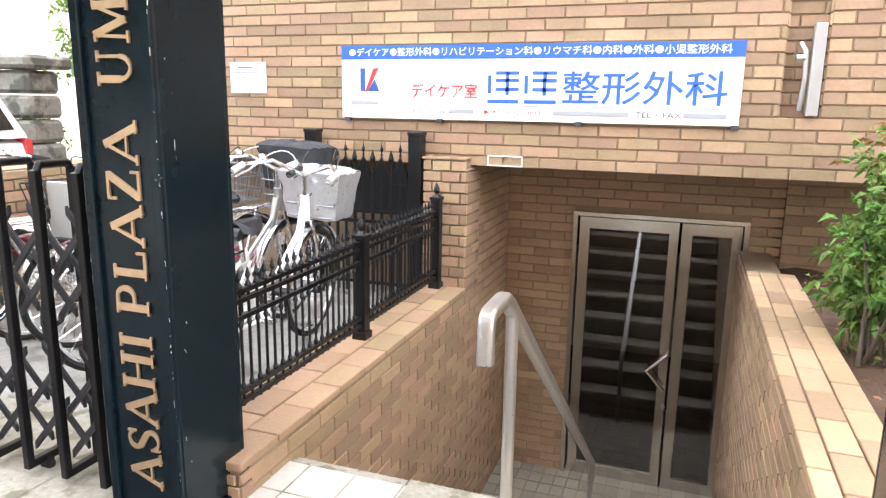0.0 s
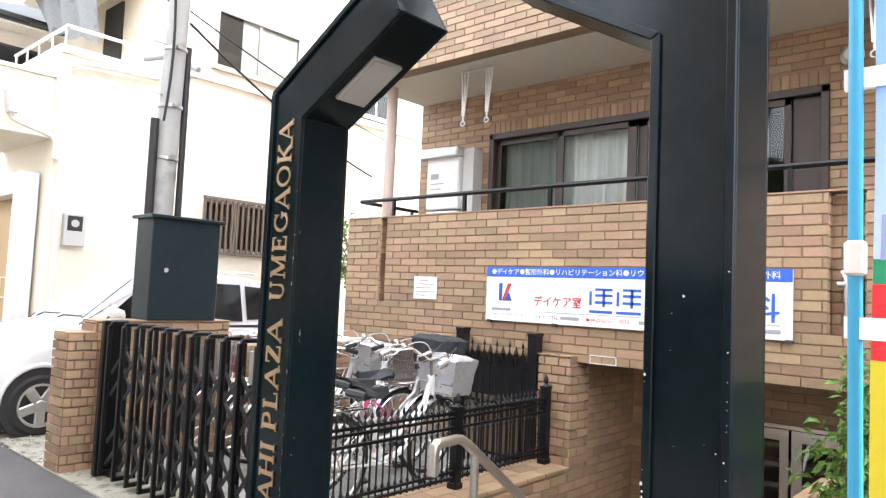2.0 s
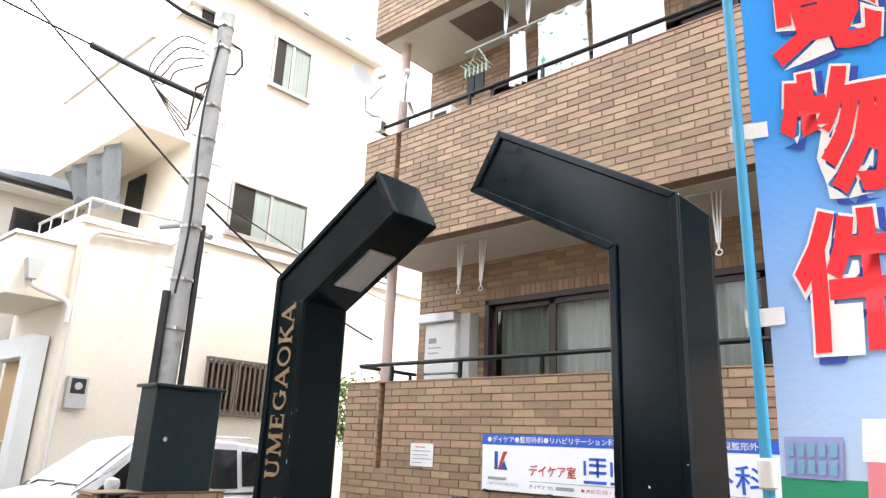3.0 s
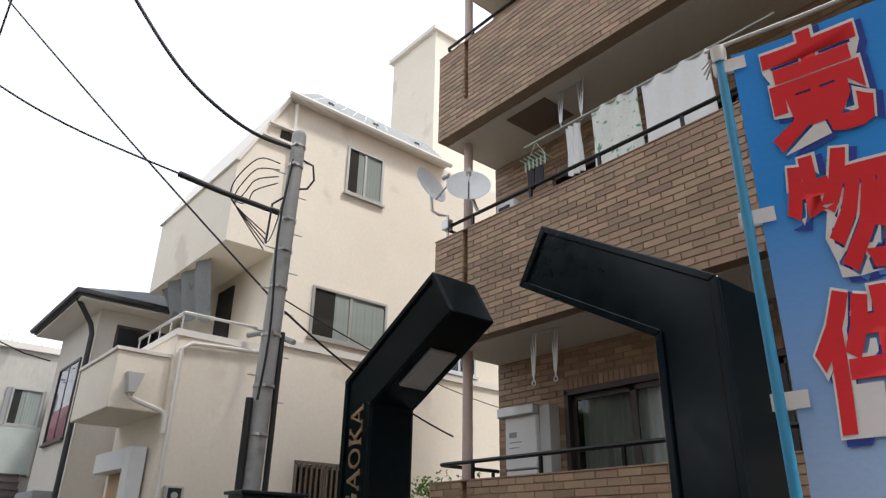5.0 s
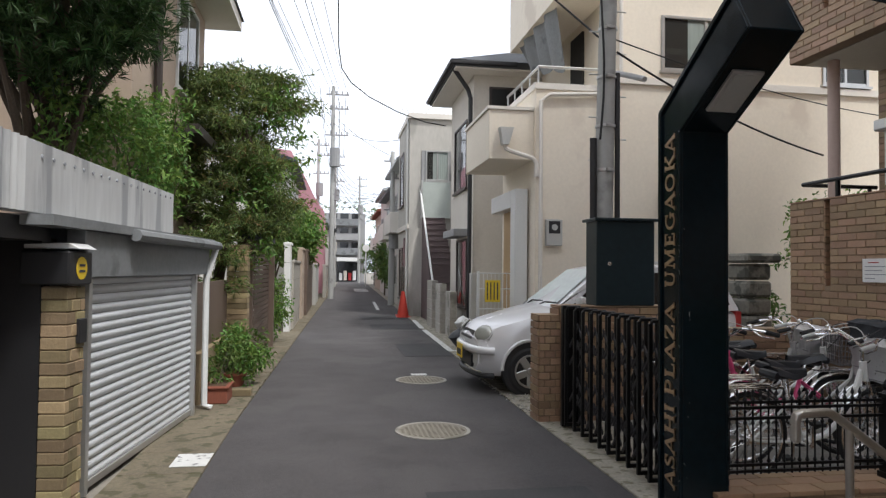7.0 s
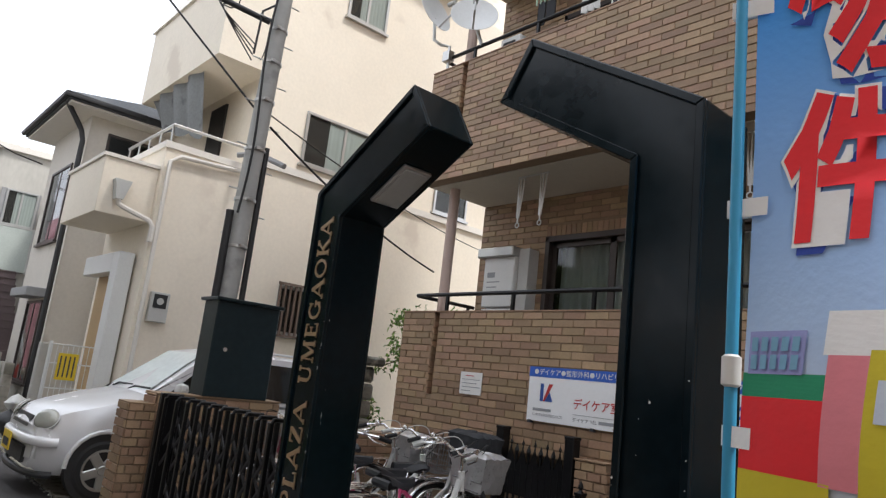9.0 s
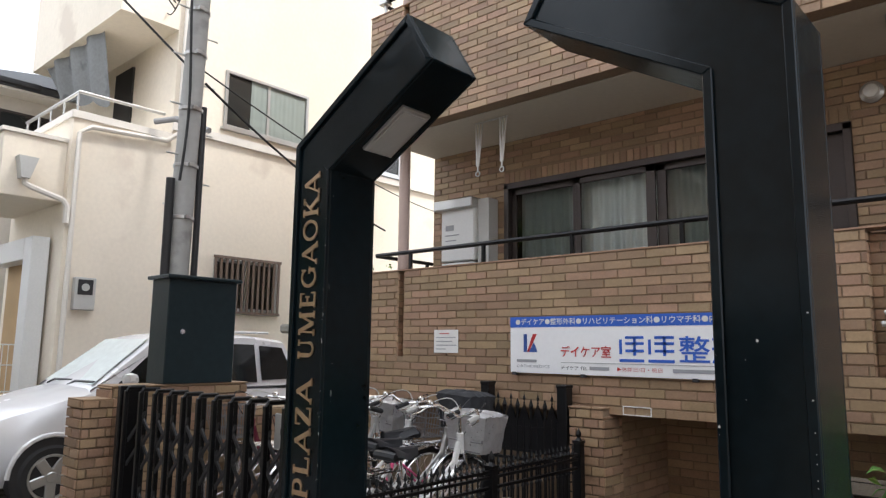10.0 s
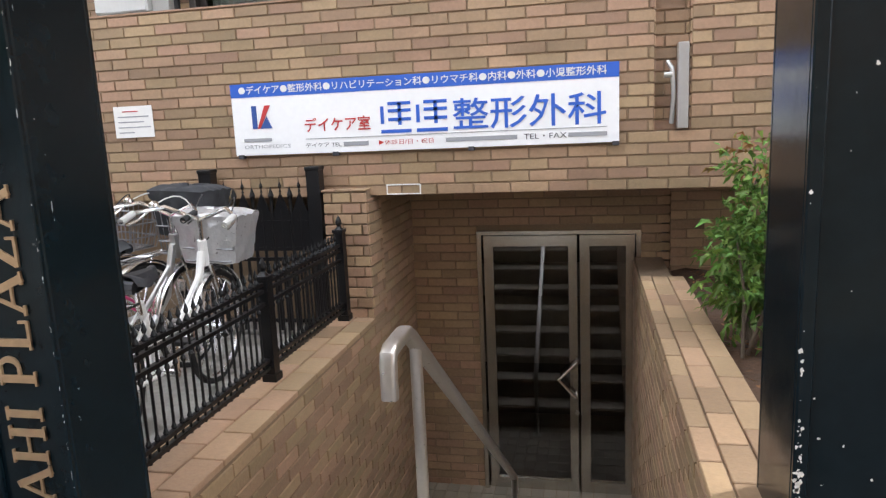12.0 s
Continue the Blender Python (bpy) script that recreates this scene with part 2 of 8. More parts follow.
M_WIRE = mat("basket_wire", (0.25, 0.25, 0.26), 0.4, 0.7, 0.1, 10, 0)
M_CLOTH = mat("dark_cloth", (0.03, 0.032, 0.036), 0.9, 0, 0.2, 10, 0.3, 30)
M_CABLE = mat("cable", (0.015, 0.015, 0.016), 0.7, 0, 0.1, 5, 0)
M_CEIL = mat("balcony_soffit", (0.62, 0.58, 0.5), 0.85, 0, 0.06, 3, 0.1)
M_COL = mat("pink_column", (0.5, 0.38, 0.33), 0.5, 0, 0.06, 4, 0.05)
M_CURTAIN = mat("curtain", (0.8, 0.82, 0.8), 0.9, 0, 0.08, 12, 0.1)
M_NET = mat("net_curtain", (0.45, 0.48, 0.46), 0.9, 0, 0.1, 12, 0.1)
# near-black base puts the dimness of unlit rooms into the colour
M_DIMBLACK = mat("dim_room", (0.03, 0.028, 0.026), 0.9, 0, 0.2, 3, 0)
M_PINKROOF = mat("pink_roof", (0.45, 0.22, 0.25), 0.7, 0, 0.1, 3, 0.1)
M_FARWALL = mat("far_render", (0.6, 0.58, 0.54), 0.9, 0, 0.08, 1.5, 0.1)
M_STAIRWALL = mat("weathered_render", (0.47, 0.45, 0.41), 0.9, 0, 0.12, 2, 0.3, 90, spots=(0.36, 0.345, 0.31), spot_scale=1.2, spot_at=0.55, stretch=(1, 1, 0.35))
M_FARGREY = mat("far_grey", (0.3, 0.3, 0.3), 0.9, 0, 0.12, 1.5, 0.1)
M_BANNER_BLUE = mat("banner_blue", (0.03, 0.22, 0.72), 0.75, 0, 0.05, 4, 0.1)
M_BANNER_PALE = mat("banner_pale", (0.62, 0.68, 0.8), 0.75, 0, 0.05, 4, 0.1)
M_BANNER_RED = mat("banner_red", (0.85, 0.025, 0.035), 0.75, 0, 0.05, 4, 0.1)
M_BANNER_WHITE = mat("banner_white", (0.88, 0.88, 0.88), 0.75, 0, 0.03, 4, 0.1)
M_BANNER_NAVY = mat("banner_navy", (0.03, 0.07, 0.4), 0.75, 0, 0.05, 4, 0.1)
M_BANNER_GREEN = mat("banner_green", (0.02, 0.3, 0.15), 0.75, 0, 0.05, 4, 0.1)
M_BANNER_YELLOW = mat("banner_yellow", (0.66, 0.55, 0.03), 0.75, 0, 0.05, 4, 0.1)
M_BANNER_LILAC = mat("banner_lilac", (0.33, 0.36, 0.68), 0.75, 0, 0.05, 4, 0.1)
M_BANNER_TEAL = mat("banner_teal", (0.2, 0.42, 0.6), 0.75, 0, 0.05, 4, 0.1)
M_BANNER_PINK = mat("banner_pink", (0.8, 0.25, 0.3), 0.75, 0, 0.05, 4, 0.1)
M_POLEBLUE = mat("banner_pole_blue", (0.05, 0.36, 0.62), 0.4, 0, 0.06, 6, 0.03)
M_CREAMPLASTIC = mat("grey_plastic", (0.5, 0.5, 0.48), 0.5, 0, 0.06, 6, 0.02)
GLASS = glass_mat("clear_glass")
SMOKE = glass_mat("smoked_glass", (0.5, 0.54, 0.52))
COATED = glass_mat("coated_glass", (0.4, 0.42, 0.4), 0.02, 2.4)


def banner_mat():
    """Printed cloth: strong blue above, fading to pale sky below."""
    m = mat("banner_cloth", (0.03, 0.27, 0.78), 0.75, 0, 0.05, 4, 0.1)
    n, l = m.node_tree.nodes, m.node_tree.links
    sx, g = n.new("ShaderNodeSeparateXYZ"), n.new("ShaderNodeNewGeometry")
    l.new(g.outputs["Position"], sx.inputs[0])
    r = n.new("ShaderNodeValToRGB")
    mr = n.new("ShaderNodeMapRange")
    mr.inputs["From Min"].default_value, mr.inputs["From Max"].default_value = 1.2, 2.8
    l.new(sx.outputs["Z"], mr.inputs["Value"]), l.new(mr.outputs["Result"], r.inputs["Fac"])
    e = r.color_ramp.elements
    e[0].position, e[0].color = 0.05, (0.74, 0.79, 0.88, 1)
    e[1].position, e[1].color = 0.75, (0.03, 0.34, 0.95, 1)
    k = r.color_ramp.elements.new(0.28)
    k.color = (0.45, 0.62, 0.9, 1)
    l.new(r.outputs["Color"], n["Principled BSDF"].inputs["Base Color"])
    return m


M_BANNER = banner_mat()



# ---- building tools ----
class Geo:
    """Collects vertices and faces of one mesh."""

    def __init__(self):
        self.v, self.f = [], []

    def add(self, verts, faces):
        k = len(self.v)
        self.v += [tuple(p) for p in verts]
        self.f += [tuple(i + k for i in face) for face in faces]
        return self

    def box(self, x0, y0, z0, x1, y1, z1, m=None):
        c = [(x, y, z) for z in (z0, z1) for y in (y0, y1) for x in (x0, x1)]
        if m is not None:
            c = [tuple(m @ Vector(p)) for p in c]
        return self.add(c, [(0, 2, 3, 1), (4, 5, 7, 6), (0, 1, 5, 4), (2, 6, 7, 3), (0, 4, 6, 2), (1, 3, 7, 5)])

    def prism(self, poly, d0, d1, axis="y"):
        """A polygon, anticlockwise in (x, z) for axis y, (y, z) for x, (x, y) for z, drawn out from d0 to d1."""
        put = {"y": lambda a, b, d: (a, d, b), "x": lambda a, b, d: (d, a, b), "z": lambda a, b, d: (a, b, d)}[axis]
        n = len(poly)
        vs = [put(a, b, d0) for a, b in poly] + [put(a, b, d1) for a, b in poly]
        return self.add(vs, [tuple(range(n)), tuple(range(2 * n - 1, n - 1, -1))] + [(i, i + n, (i + 1) % n + n, (i + 1) % n) for i in range(n)])

    def tube(self, pts, r, seg=8, cap=True, flat=1.0, closed=False):
        """A round tube along points; r may be a list."""
        pts = [Vector(p) for p in pts]
        n = len(pts)
        rs = r if isinstance(r, (list, tuple)) else [r] * n
        k = len(self.v)
        up = None
        for i, p in enumerate(pts):
            if closed:
                t = (pts[(i + 1) % n] - pts[i - 1]).normalized()
            else:
                t = (pts[min(i + 1, n - 1)] - pts[max(i - 1, 0)]).normalized()
            if up is None:
                up = Vector((0, 0, 1)) if abs(t.z) < 0.9 else Vector((1, 0, 0))
            a = t.cross(up)
            a = a.normalized() if a.length > 1e-6 else t.orthogonal().normalized()
            b = a.cross(t).normalized()
            up = b
            for j in range(seg):
                w = 2 * math.pi * j / seg
                self.v.append(tuple(p + a * (rs[i] * math.cos(w)) + b * (rs[i] * flat * math.sin(w))))
        for i in range(n if closed else n - 1):
            for j in range(seg):
                q, s = k + i * seg, k + ((i + 1) % n) * seg
                self.f.append((q + j, q + (j + 1) % seg, s + (j + 1) % seg, s + j))
        if cap and not closed:
            self.f.append(tuple(range(k + seg - 1, k - 1, -1)))
            self.f.append(tuple(range(k + (n - 1) * seg, k + n * seg)))
        return self

    def cyl(self, p0, p1, r, seg=12, r1=None):
        return self.tube([p0, p1], [r, r if r1 is None else r1], seg)

    def ring(self, c, r, tr, axis="x", seg=24, tseg=6):
        c = Vector(c)
        pts = []
        for i in range(seg):
            a = 2 * math.pi * i / seg
            u, w = r * math.cos(a), r * math.sin(a)
            pts.append(c + {"x": Vector((0, u, w)), "y": Vector((u, 0, w)), "z": Vector((u, w, 0))}[axis])
        return self.tube(pts, tr, tseg, closed=True)

    def lathe(self, prof, c=(0, 0, 0), seg=16):
        """A profile of (radius, z) turned round a vertical axis."""
        k = len(self.v)
        for r, z in prof:
            for j in range(seg):
                a = 2 * math.pi * j / seg
                self.v.append((c[0] + r * math.cos(a), c[1] + r * math.sin(a), c[2] + z))
        for i in range(len(prof) - 1):
            for j in range(seg):
                q = k + i * seg
                self.f.append((q + j, q + (j + 1) % seg, q + seg + (j + 1) % seg, q + seg + j))
        return self

    def grid(self, fn, nu, nv, flip=False):
        """A sheet fn(u, v) -> point for u, v in 0..1."""
        k = len(self.v)
        for i in range(nu + 1):
            for j in range(nv + 1):
                self.v.append(tuple(fn(i / nu, j / nv)))
        for i in range(nu):
            for j in range(nv):
                q = k + i * (nv + 1) + j
                face = (q, q + nv + 1, q + nv + 2, q + 1)
                self.f.append(face[::-1] if flip else face)
        return self

    def mesh(self, name, bevel=0.0, smooth=False, seg=1):
        me = bpy.data.meshes.new(name)
        me.from_pydata(self.v, [], self.f)
        me.update()
        if bevel:
            bm = bmesh.new()
            bm.from_mesh(me)
            bmesh.ops.bevel(bm, geom=[e for e in bm.edges if len(e.link_faces) == 2 and e.calc_face_angle(0) > 0.5], offset=bevel, segments=seg, affect="EDGES", clamp_overlap=True)
            bm.to_mesh(me)
            bm.free()
        if smooth:
            me.polygons.foreach_set("use_smooth", [True] * len(me.polygons))
            me.set_sharp_from_angle(angle=radians(40))
        return me


def obj(name, geo, material, parent=None, label="", bevel=0.0, smooth=False, at=None, **tags):
    me = geo.mesh(name, bevel, smooth) if isinstance(geo, Geo) else geo
    if material and not me.materials:
        me.materials.append(material)
    ob = new(name, me)
    if parent:
        ob.parent = parent
    if at is not None:
        ob.matrix_basis = at
    return tagged(ob, label, **tags)


def part(name, geo, material, parent, label="", **kw):
    return obj(name, geo, material, parent, label, **kw)


def thing(name, label, category, group="", kind="", at=None):
    ob = new(name)
    ob.empty_display_size = 0.1
    if at is not None:
        ob.matrix_basis = at
    return tagged(ob, label, category, group, kind)


def text_geo(body, height, depth=0.0, offset=0.0, squeeze=1.0):
    """Lettering in the built-in font as a mesh, its lower left corner at 0, in the x-y plane."""
    cu = bpy.data.curves.new("lettering", "FONT")
    cu.body, cu.size, cu.extrude, cu.offset, cu.resolution_u = body, 1.0, depth, offset, 2
    ob = bpy.data.objects.new("lettering", cu)
    scene.collection.objects.link(ob)
    bpy.context.view_layer.update()
    me = bpy.data.meshes.new_from_object(ob.evaluated_get(bpy.context.evaluated_depsgraph_get()))
    bpy.data.objects.remove(ob)
    co = np.array([v.co for v in me.vertices])
    lo, hi = co.min(0), co.max(0)
    s = height / (hi[1] - lo[1])
    me.vertices.foreach_set("co", (((co - (lo[0], lo[1], 0)) * (s * squeeze, s, 1))).ravel())
    me.update()
    me.materials.clear()
    return me, (hi[0] - lo[0]) * s * squeeze


def bar_geo(w, h, d=0.001):
    return Geo().box(0, 0, -d, w, h, d)


BW, BH, BG = 0.237, 0.070, 0.009      # tile pitch along and up, joint
brick_cache = {}


def brick_mesh(w, h, d=0.008):
    key = (round(w, 3), round(h, 3), d)
    if key not in brick_cache:
        b = 0.0025
        g = Geo()
        v = [(0, 0, 0), (w, 0, 0), (w, 0, h), (0, 0, h), (b, -d, b), (w - b, -d, b), (w - b, -d, h - b), (b, -d, h - b)]
        g.add(v, [(4, 5, 6, 7), (0, 1, 5, 4), (1, 2, 6, 5), (2, 3, 7, 6), (3, 0, 4, 7)])
        me = g.mesh("brick")
        me.materials.append(M_BRICK)
        brick_cache[key] = me
    return brick_cache[key]


def tile_wall(parent, origin, along, width, z0, z1, holes=(), near=None, phase=0.0, bw=BW, bh=BH, d=0.008, mat_run=None):
    """Tiles in running bond on an upright face. along: 'x' faces -y, 'y' faces +x, '-y' faces -x. holes: (a0, a1, z0, z1).
    Tiles inside near (a0, a1, z0, z1) become parts of their own, the others one joined run."""
    ox, oy = origin
    # local x runs along the wall, local -y is outwards
    base = Matrix.Translation((ox, oy, 0)) @ Euler((0, 0, radians({"x": 0, "y": 90, "-y": -90, "-x": 180}[along]))).to_matrix().to_4x4()
    run = Geo()
    rng = random.Random(int(ox * 1000 + oy * 77 + z0 * 13))
    row = 0
    z = z0
    count = 0
    while z < z1 - 0.015:
        h = min(bh, z1 - z) - BG
        a = -((row % 2) * bw / 2 + phase) % bw - bw
        while a < width - 0.012:
            s, e = max(a, 0), min(a + bw - BG, width)
            segs = [(s, e)] if e - s > 0.015 else []
            for h0, h1, k0, k1 in holes:
                nxt = []
                for s2, e2 in segs:
                    if z + h > k0 + 0.01 and z < k1 - 0.01:
                        if s2 < h0:
                            nxt.append((s2, min(e2, h0)))
                        if e2 > h1:
                            nxt.append((max(s2, h1), e2))
                    else:
                        nxt.append((s2, e2))
                segs = [q for q in nxt if q[1] - q[0] > 0.015]
            for s2, e2 in segs:
                proud = d + rng.uniform(-0.0015, 0.0015)
                if near and near[0] <= s2 <= near[1] and near[2] <= z <= near[3] and count < 300:
                    ob = bpy.data.objects.new("brick", brick_mesh(e2 - s2, h))
                    scene.collection.objects.link(ob)
                    ob.parent = parent
                    ob.matrix_basis = base @ Matrix.Translation((s2, rng.uniform(-0.0015, 0.0015), z))
                    count += 1
                else:
                    b = 0.0025
                    w = e2 - s2
                    vs = [(s2, 0, z), (e2, 0, z), (e2, 0, z + h), (s2, 0, z + h), (s2 + b, -proud, z + b), (e2 - b, -proud, z + b), (e2 - b, -proud, z + h - b), (s2 + b, -proud, z + h - b)]
                    run.add([tuple(base @ Vector(p)) for p in vs], [(4, 5, 6, 7), (0, 1, 5, 4), (1, 2, 6, 5), (2, 3, 7, 6), (3, 0, 4, 7)])
            a += bw
        z += bh
        row += 1
    if run.f:
        part("bricks", run, mat_run or M_BRICKS, parent, kind="stuff")


def shift(x):
    """How far the street bends to the north at x."""
    return 0.022 * max(0.0, -2.0 - x)


# ---- ground ----
# the sheet leaves out the stairwell
g = Geo()
g.box(-260, -260, -0.6, 260, -2.46, -0.02)
g.box(-260, -2.46, -0.6, 0.91, 260, -0.02)
g.box(2.70, -2.46, -0.6, 260, 260, -0.02)
g.box(0.91, 1.2, -0.6, 2.70, 260, -0.02)
obj("ground", g, M_GROUND, label="bare earth and paving ground between the houses", category="ground", kind="structure")

g = Geo()
rx = [40, 10, 4, 0, -2, -6, -10, -14, -18, -25, -35, -50, -80]
for a, b in zip(rx, rx[1:]):
    ya0, ya1, yb0, yb1 = -5.72 + shift(a), -2.84 + shift(a), -5.72 + shift(b), -2.84 + shift(b)
    g.add([(a, ya0, 0), (a, ya1, 0), (b, yb1, 0), (b, yb0, 0)], [(0, 1, 2, 3)])
obj("road", g, M_ASPHALT, label="narrow grey asphalt lane with patches", category="road", kind="structure")
for nm, y0, y1, z in (("kerb_north", -2.84, -2.2, 0.012), ("kerb_south", -6.3, -5.72, 0.014)):
    g = Geo()
    xx = 8.0
    rng = random.Random(5)
    while xx > -45:
        w = 0.6
        s = shift(xx)
        yy1 = y1 if nm == "kerb_south" or xx > -2.4 else -2.45
        g.box(xx - w + 0.006, y0 + s, -0.05, xx, yy1 + s, z + rng.uniform(-0.003, 0.004))
        xx -= w
    obj(nm, g, M_KERB if nm == "kerb_north" else M_GUTTER, label="mossy concrete gutter edging beside the lane", category="kerb", kind="structure", bevel=0.004)

# ---- brick apartment building ----
FY = 0.02                                   # face of the balcony fronts
XL, XR = -1.95, 7.0                         # ends of the building
building = thing("apartment_building", "tan brick-tiled apartment building with balconies and dark windows", "building")
LEVELS = ((0.955, 2.215), (3.72, 5.10), (6.58, 7.95), (9.44, 10.8))
ROOM_Y = 1.10
for i, (z0, z1) in enumerate(LEVELS):
    holes = [(-1.44, -1.35, z0 + 0.4 if i == 0 else z0 + 0.42, z1 + 1)]
    if i == 0:
        holes.append((2.70, 2.91, 1.30, z1 + 1))
    cuts = sorted((h[0], h[1], h[2]) for h in holes)
    wall = part("balcony_front", Geo().box(cuts[-1][1], FY, z0, XR, FY + 0.15, z1), M_MORTAR, building, "brick-tiled balcony parapet")
    x = XL
    for a, b, zb in cuts:
        part("balcony_front", Geo().box(x, FY, z0, a, FY + 0.15, z1), M_MORTAR, building)
        part("balcony_front", Geo().box(a, FY, z0, b, FY + 0.15, zb), M_MORTAR, building)
        part("groove_back", Geo().box(a, FY + 0.08, zb, b, FY + 0.15, z1 - 0.02), M_MORTAR, building)
        x = b
    part("balcony_cheek", Geo().box(XL, FY + 0.15, z0, XL + 0.15, ROOM_Y, z1 if i else z0 + 0.2), M_MORTAR, building)
    near = (0.0, 5.0, 0.9, 2.3) if i == 0 else None
    tile_wall(wall, (XL, FY), "x", XR - XL, z0, z1, [(a - XL, b - XL, zb, z1) for a, b, zb in cuts], near)
    for a, b, zb in cuts:
        tile_wall(wall, (a, FY + 0.08), "x", b - a, zb, z1 - 0.02, phase=0.05)
        tile_wall(wall, (a, FY), "y", 0.08, zb, z1 - 0.02)
        tile_wall(wall, (b, FY + 0.08), "-y", 0.08, zb, z1 - 0.02)
    tile_wall(wall, (XL, ROOM_Y), "-y", ROOM_Y - FY, z0, z1 if i else z0 + 0.2)
    g = Geo().box(XL + 0.02, FY + 0.16, z0 - 0.004, XR, 6.0, z0 + 0.16)
    if i:
        part("slab", g, M_CEIL, building, "cream painted balcony soffit")
        part("hatch", Geo().box(-0.95, 0.3, z0 - 0.016, -0.3, 0.85, z0 - 0.006) if i == 2 else Geo().box(4.2, 0.3, z0 - 0.016, 4.9, 0.85, z0 - 0.006), M_BROWN, building, "brown ceiling hatch", bevel=0.004)
    # coping cap and rail
    cap = Geo().box(XL - 0.005, FY - 0.012, z1, XR, FY + 0.155, z1 + 0.012)
    part("coping", cap, M_BRICKS, building)
    rail = Geo()
    rail.tube([(XL + 0.07, 1.0, z1 + 0.2), (XL + 0.07, 0.12, z1 + 0.2), (XL + 0.09, 0.1, z1 + 0.2), (XR, 0.1, z1 + 0.2)], 0.022, 8)
    for k in range(10):
        xx = XL + 0.6 + k * 0.95
        rail.box(xx - 0.015, 0.085, z1, xx + 0.015, 0.115, z1 + 0.19)
    rail.box(XL + 0.055, 0.9, z1, XL + 0.085, 0.93, z1 + 0.19)
    part("rail", rail, M_BLACK, building, "black steel top rail", smooth=True)

# room walls behind the balconies
for i, (z0, z1) in enumerate(LEVELS):
    zt = (LEVELS[i + 1][0] if i + 1 < len(LEVELS) else z1 + 1.6)
    zf = z0 + 0.16 if i else 0.96
    wx0, wx1, wz1 = -0.89, 2.47, zf + 2.28 if i == 0 else zf + 2.12
    if i == 0:
        wz1 = 3.235
    wz0 = max(zf + 0.06, z1 - 0.2)
    wall = part("room_wall", Geo().box(XL, ROOM_Y, zf, wx0, ROOM_Y + 0.2, zt), M_MORTAR, building, "brick-tiled wall behind the balcony")
    part("room_wall", Geo().box(wx1, ROOM_Y, zf, XR, ROOM_Y + 0.2, zt), M_MORTAR, building)
    part("lintel_wall", Geo().box(wx0, ROOM_Y, wz1, wx1, ROOM_Y + 0.2, zt), M_MORTAR, building)
    part("sill_wall", Geo().box(wx0, ROOM_Y, zf, wx1, ROOM_Y + 0.2, wz0), M_MORTAR, building)
    part("side_wall", Geo().box(XL, ROOM_Y + 0.2, zf, XL + 0.2, 6.0, zt), M_MORTAR, building)
    tile_wall(wall, (XL, ROOM_Y), "x", XR - XL, max(zf, z1 - 0.15), zt, [(wx0 - XL - 0.004, wx1 - XL + 0.004, zf, wz1 + 0.13)])
    # soldier course over the window
    tile_wall(wall, (wx0 - 0.004, ROOM_Y), "x", wx1 - wx0 + 0.008, wz1 + 0.008, wz1 + 0.135, bw=0.07, bh=0.127)
    tile_wall(wall, (XL, 6.0), "-y", 6.0 - ROOM_Y, max(zf, z1 - 0.6), zt)
    # four sliding panels behind a dark frame
    win = thing("sliding_window", "dark aluminium sliding window with drawn pale curtains", "window", "balcony windows")
    fr = Geo()
    ww = (wx1 - wx0)
    for a, b in ((wx0, wx0 + 0.06), (wx1 - 0.06, wx1)):
        fr.box(a, ROOM_Y - 0.03, wz0, b, ROOM_Y + 0.12, wz1)
    fr.box(wx0, ROOM_Y - 0.03, wz1 - 0.06, wx1, ROOM_Y + 0.12, wz1 + 0.005)
    fr.box(wx0, ROOM_Y - 0.03, wz0, wx1, ROOM_Y + 0.12, wz0 + 0.05)
    part("window_frame", fr, M_BRONZEALU, win, bevel=0.004)
    xs = [wx0 + 0.06, -0.01, 0.84, 1.54, 2.19, wx1 - 0.04]
    for k, (a, b) in enumerate(zip(xs, xs[1:])):
        y = ROOM_Y + (0.02 if k % 2 else 0.06)
        if k == 4:
            part("panel", Geo().box(a, y - 0.02, wz0 + 0.05, b, y + 0.02, wz1 - 0.06), M_BRONZEALU, win, "dark shutter panel", bevel=0.005)
            continue
        sf = Geo()
        sf.box(a, y - 0.015, wz0 + 0.05, a + (0.09 if k == 2 else 0.055), y + 0.015, wz1 - 0.06).box(b - (0.09 if k == 1 else 0.055), y - 0.015, wz0 + 0.05, b, y + 0.015, wz1 - 0.06)
        sf.box(a, y - 0.015, wz1 - 0.12, b, y + 0.015, wz1 - 0.06).box(a, y - 0.015, wz0 + 0.05, b, y + 0.015, wz0 + 0.12)
        sash = part("sash", sf, M_BRONZEALU, win, bevel=0.003)
        ob = part("pane", Geo().grid(lambda u, v: (a + 0.05 + (b - a - 0.1) * u, y, wz0 + 0.11 + (wz1 - wz0 - 0.22) * v), 1, 1), SMOKE if k % 2 == 0 else GLASS, sash)
        ob.visible_shadow = False
    cur = Geo()
    cur.grid(lambda u, v: (wx0 + 0.1 + u * (ww - 0.6), ROOM_Y + 0.17 + 0.018 * math.sin(u * 150) + 0.01 * math.sin(u * 47 + 1), wz0 + 0.05 + v * (wz1 - wz0 - 0.12)), 240, 2)
    part("curtain", cur, M_CURTAIN, win, "pale net curtain", smooth=True)
    # flat backing, its near-black colour stands for the unlit room
    part("backing", Geo().box(wx0 - 0.2, ROOM_Y + 0.45, wz0 - 0.2, wx1 + 0.2, ROOM_Y + 0.5, wz1 + 0.2), M_DIMBLACK, win, "near-black sheet standing for the dim room behind the panes")
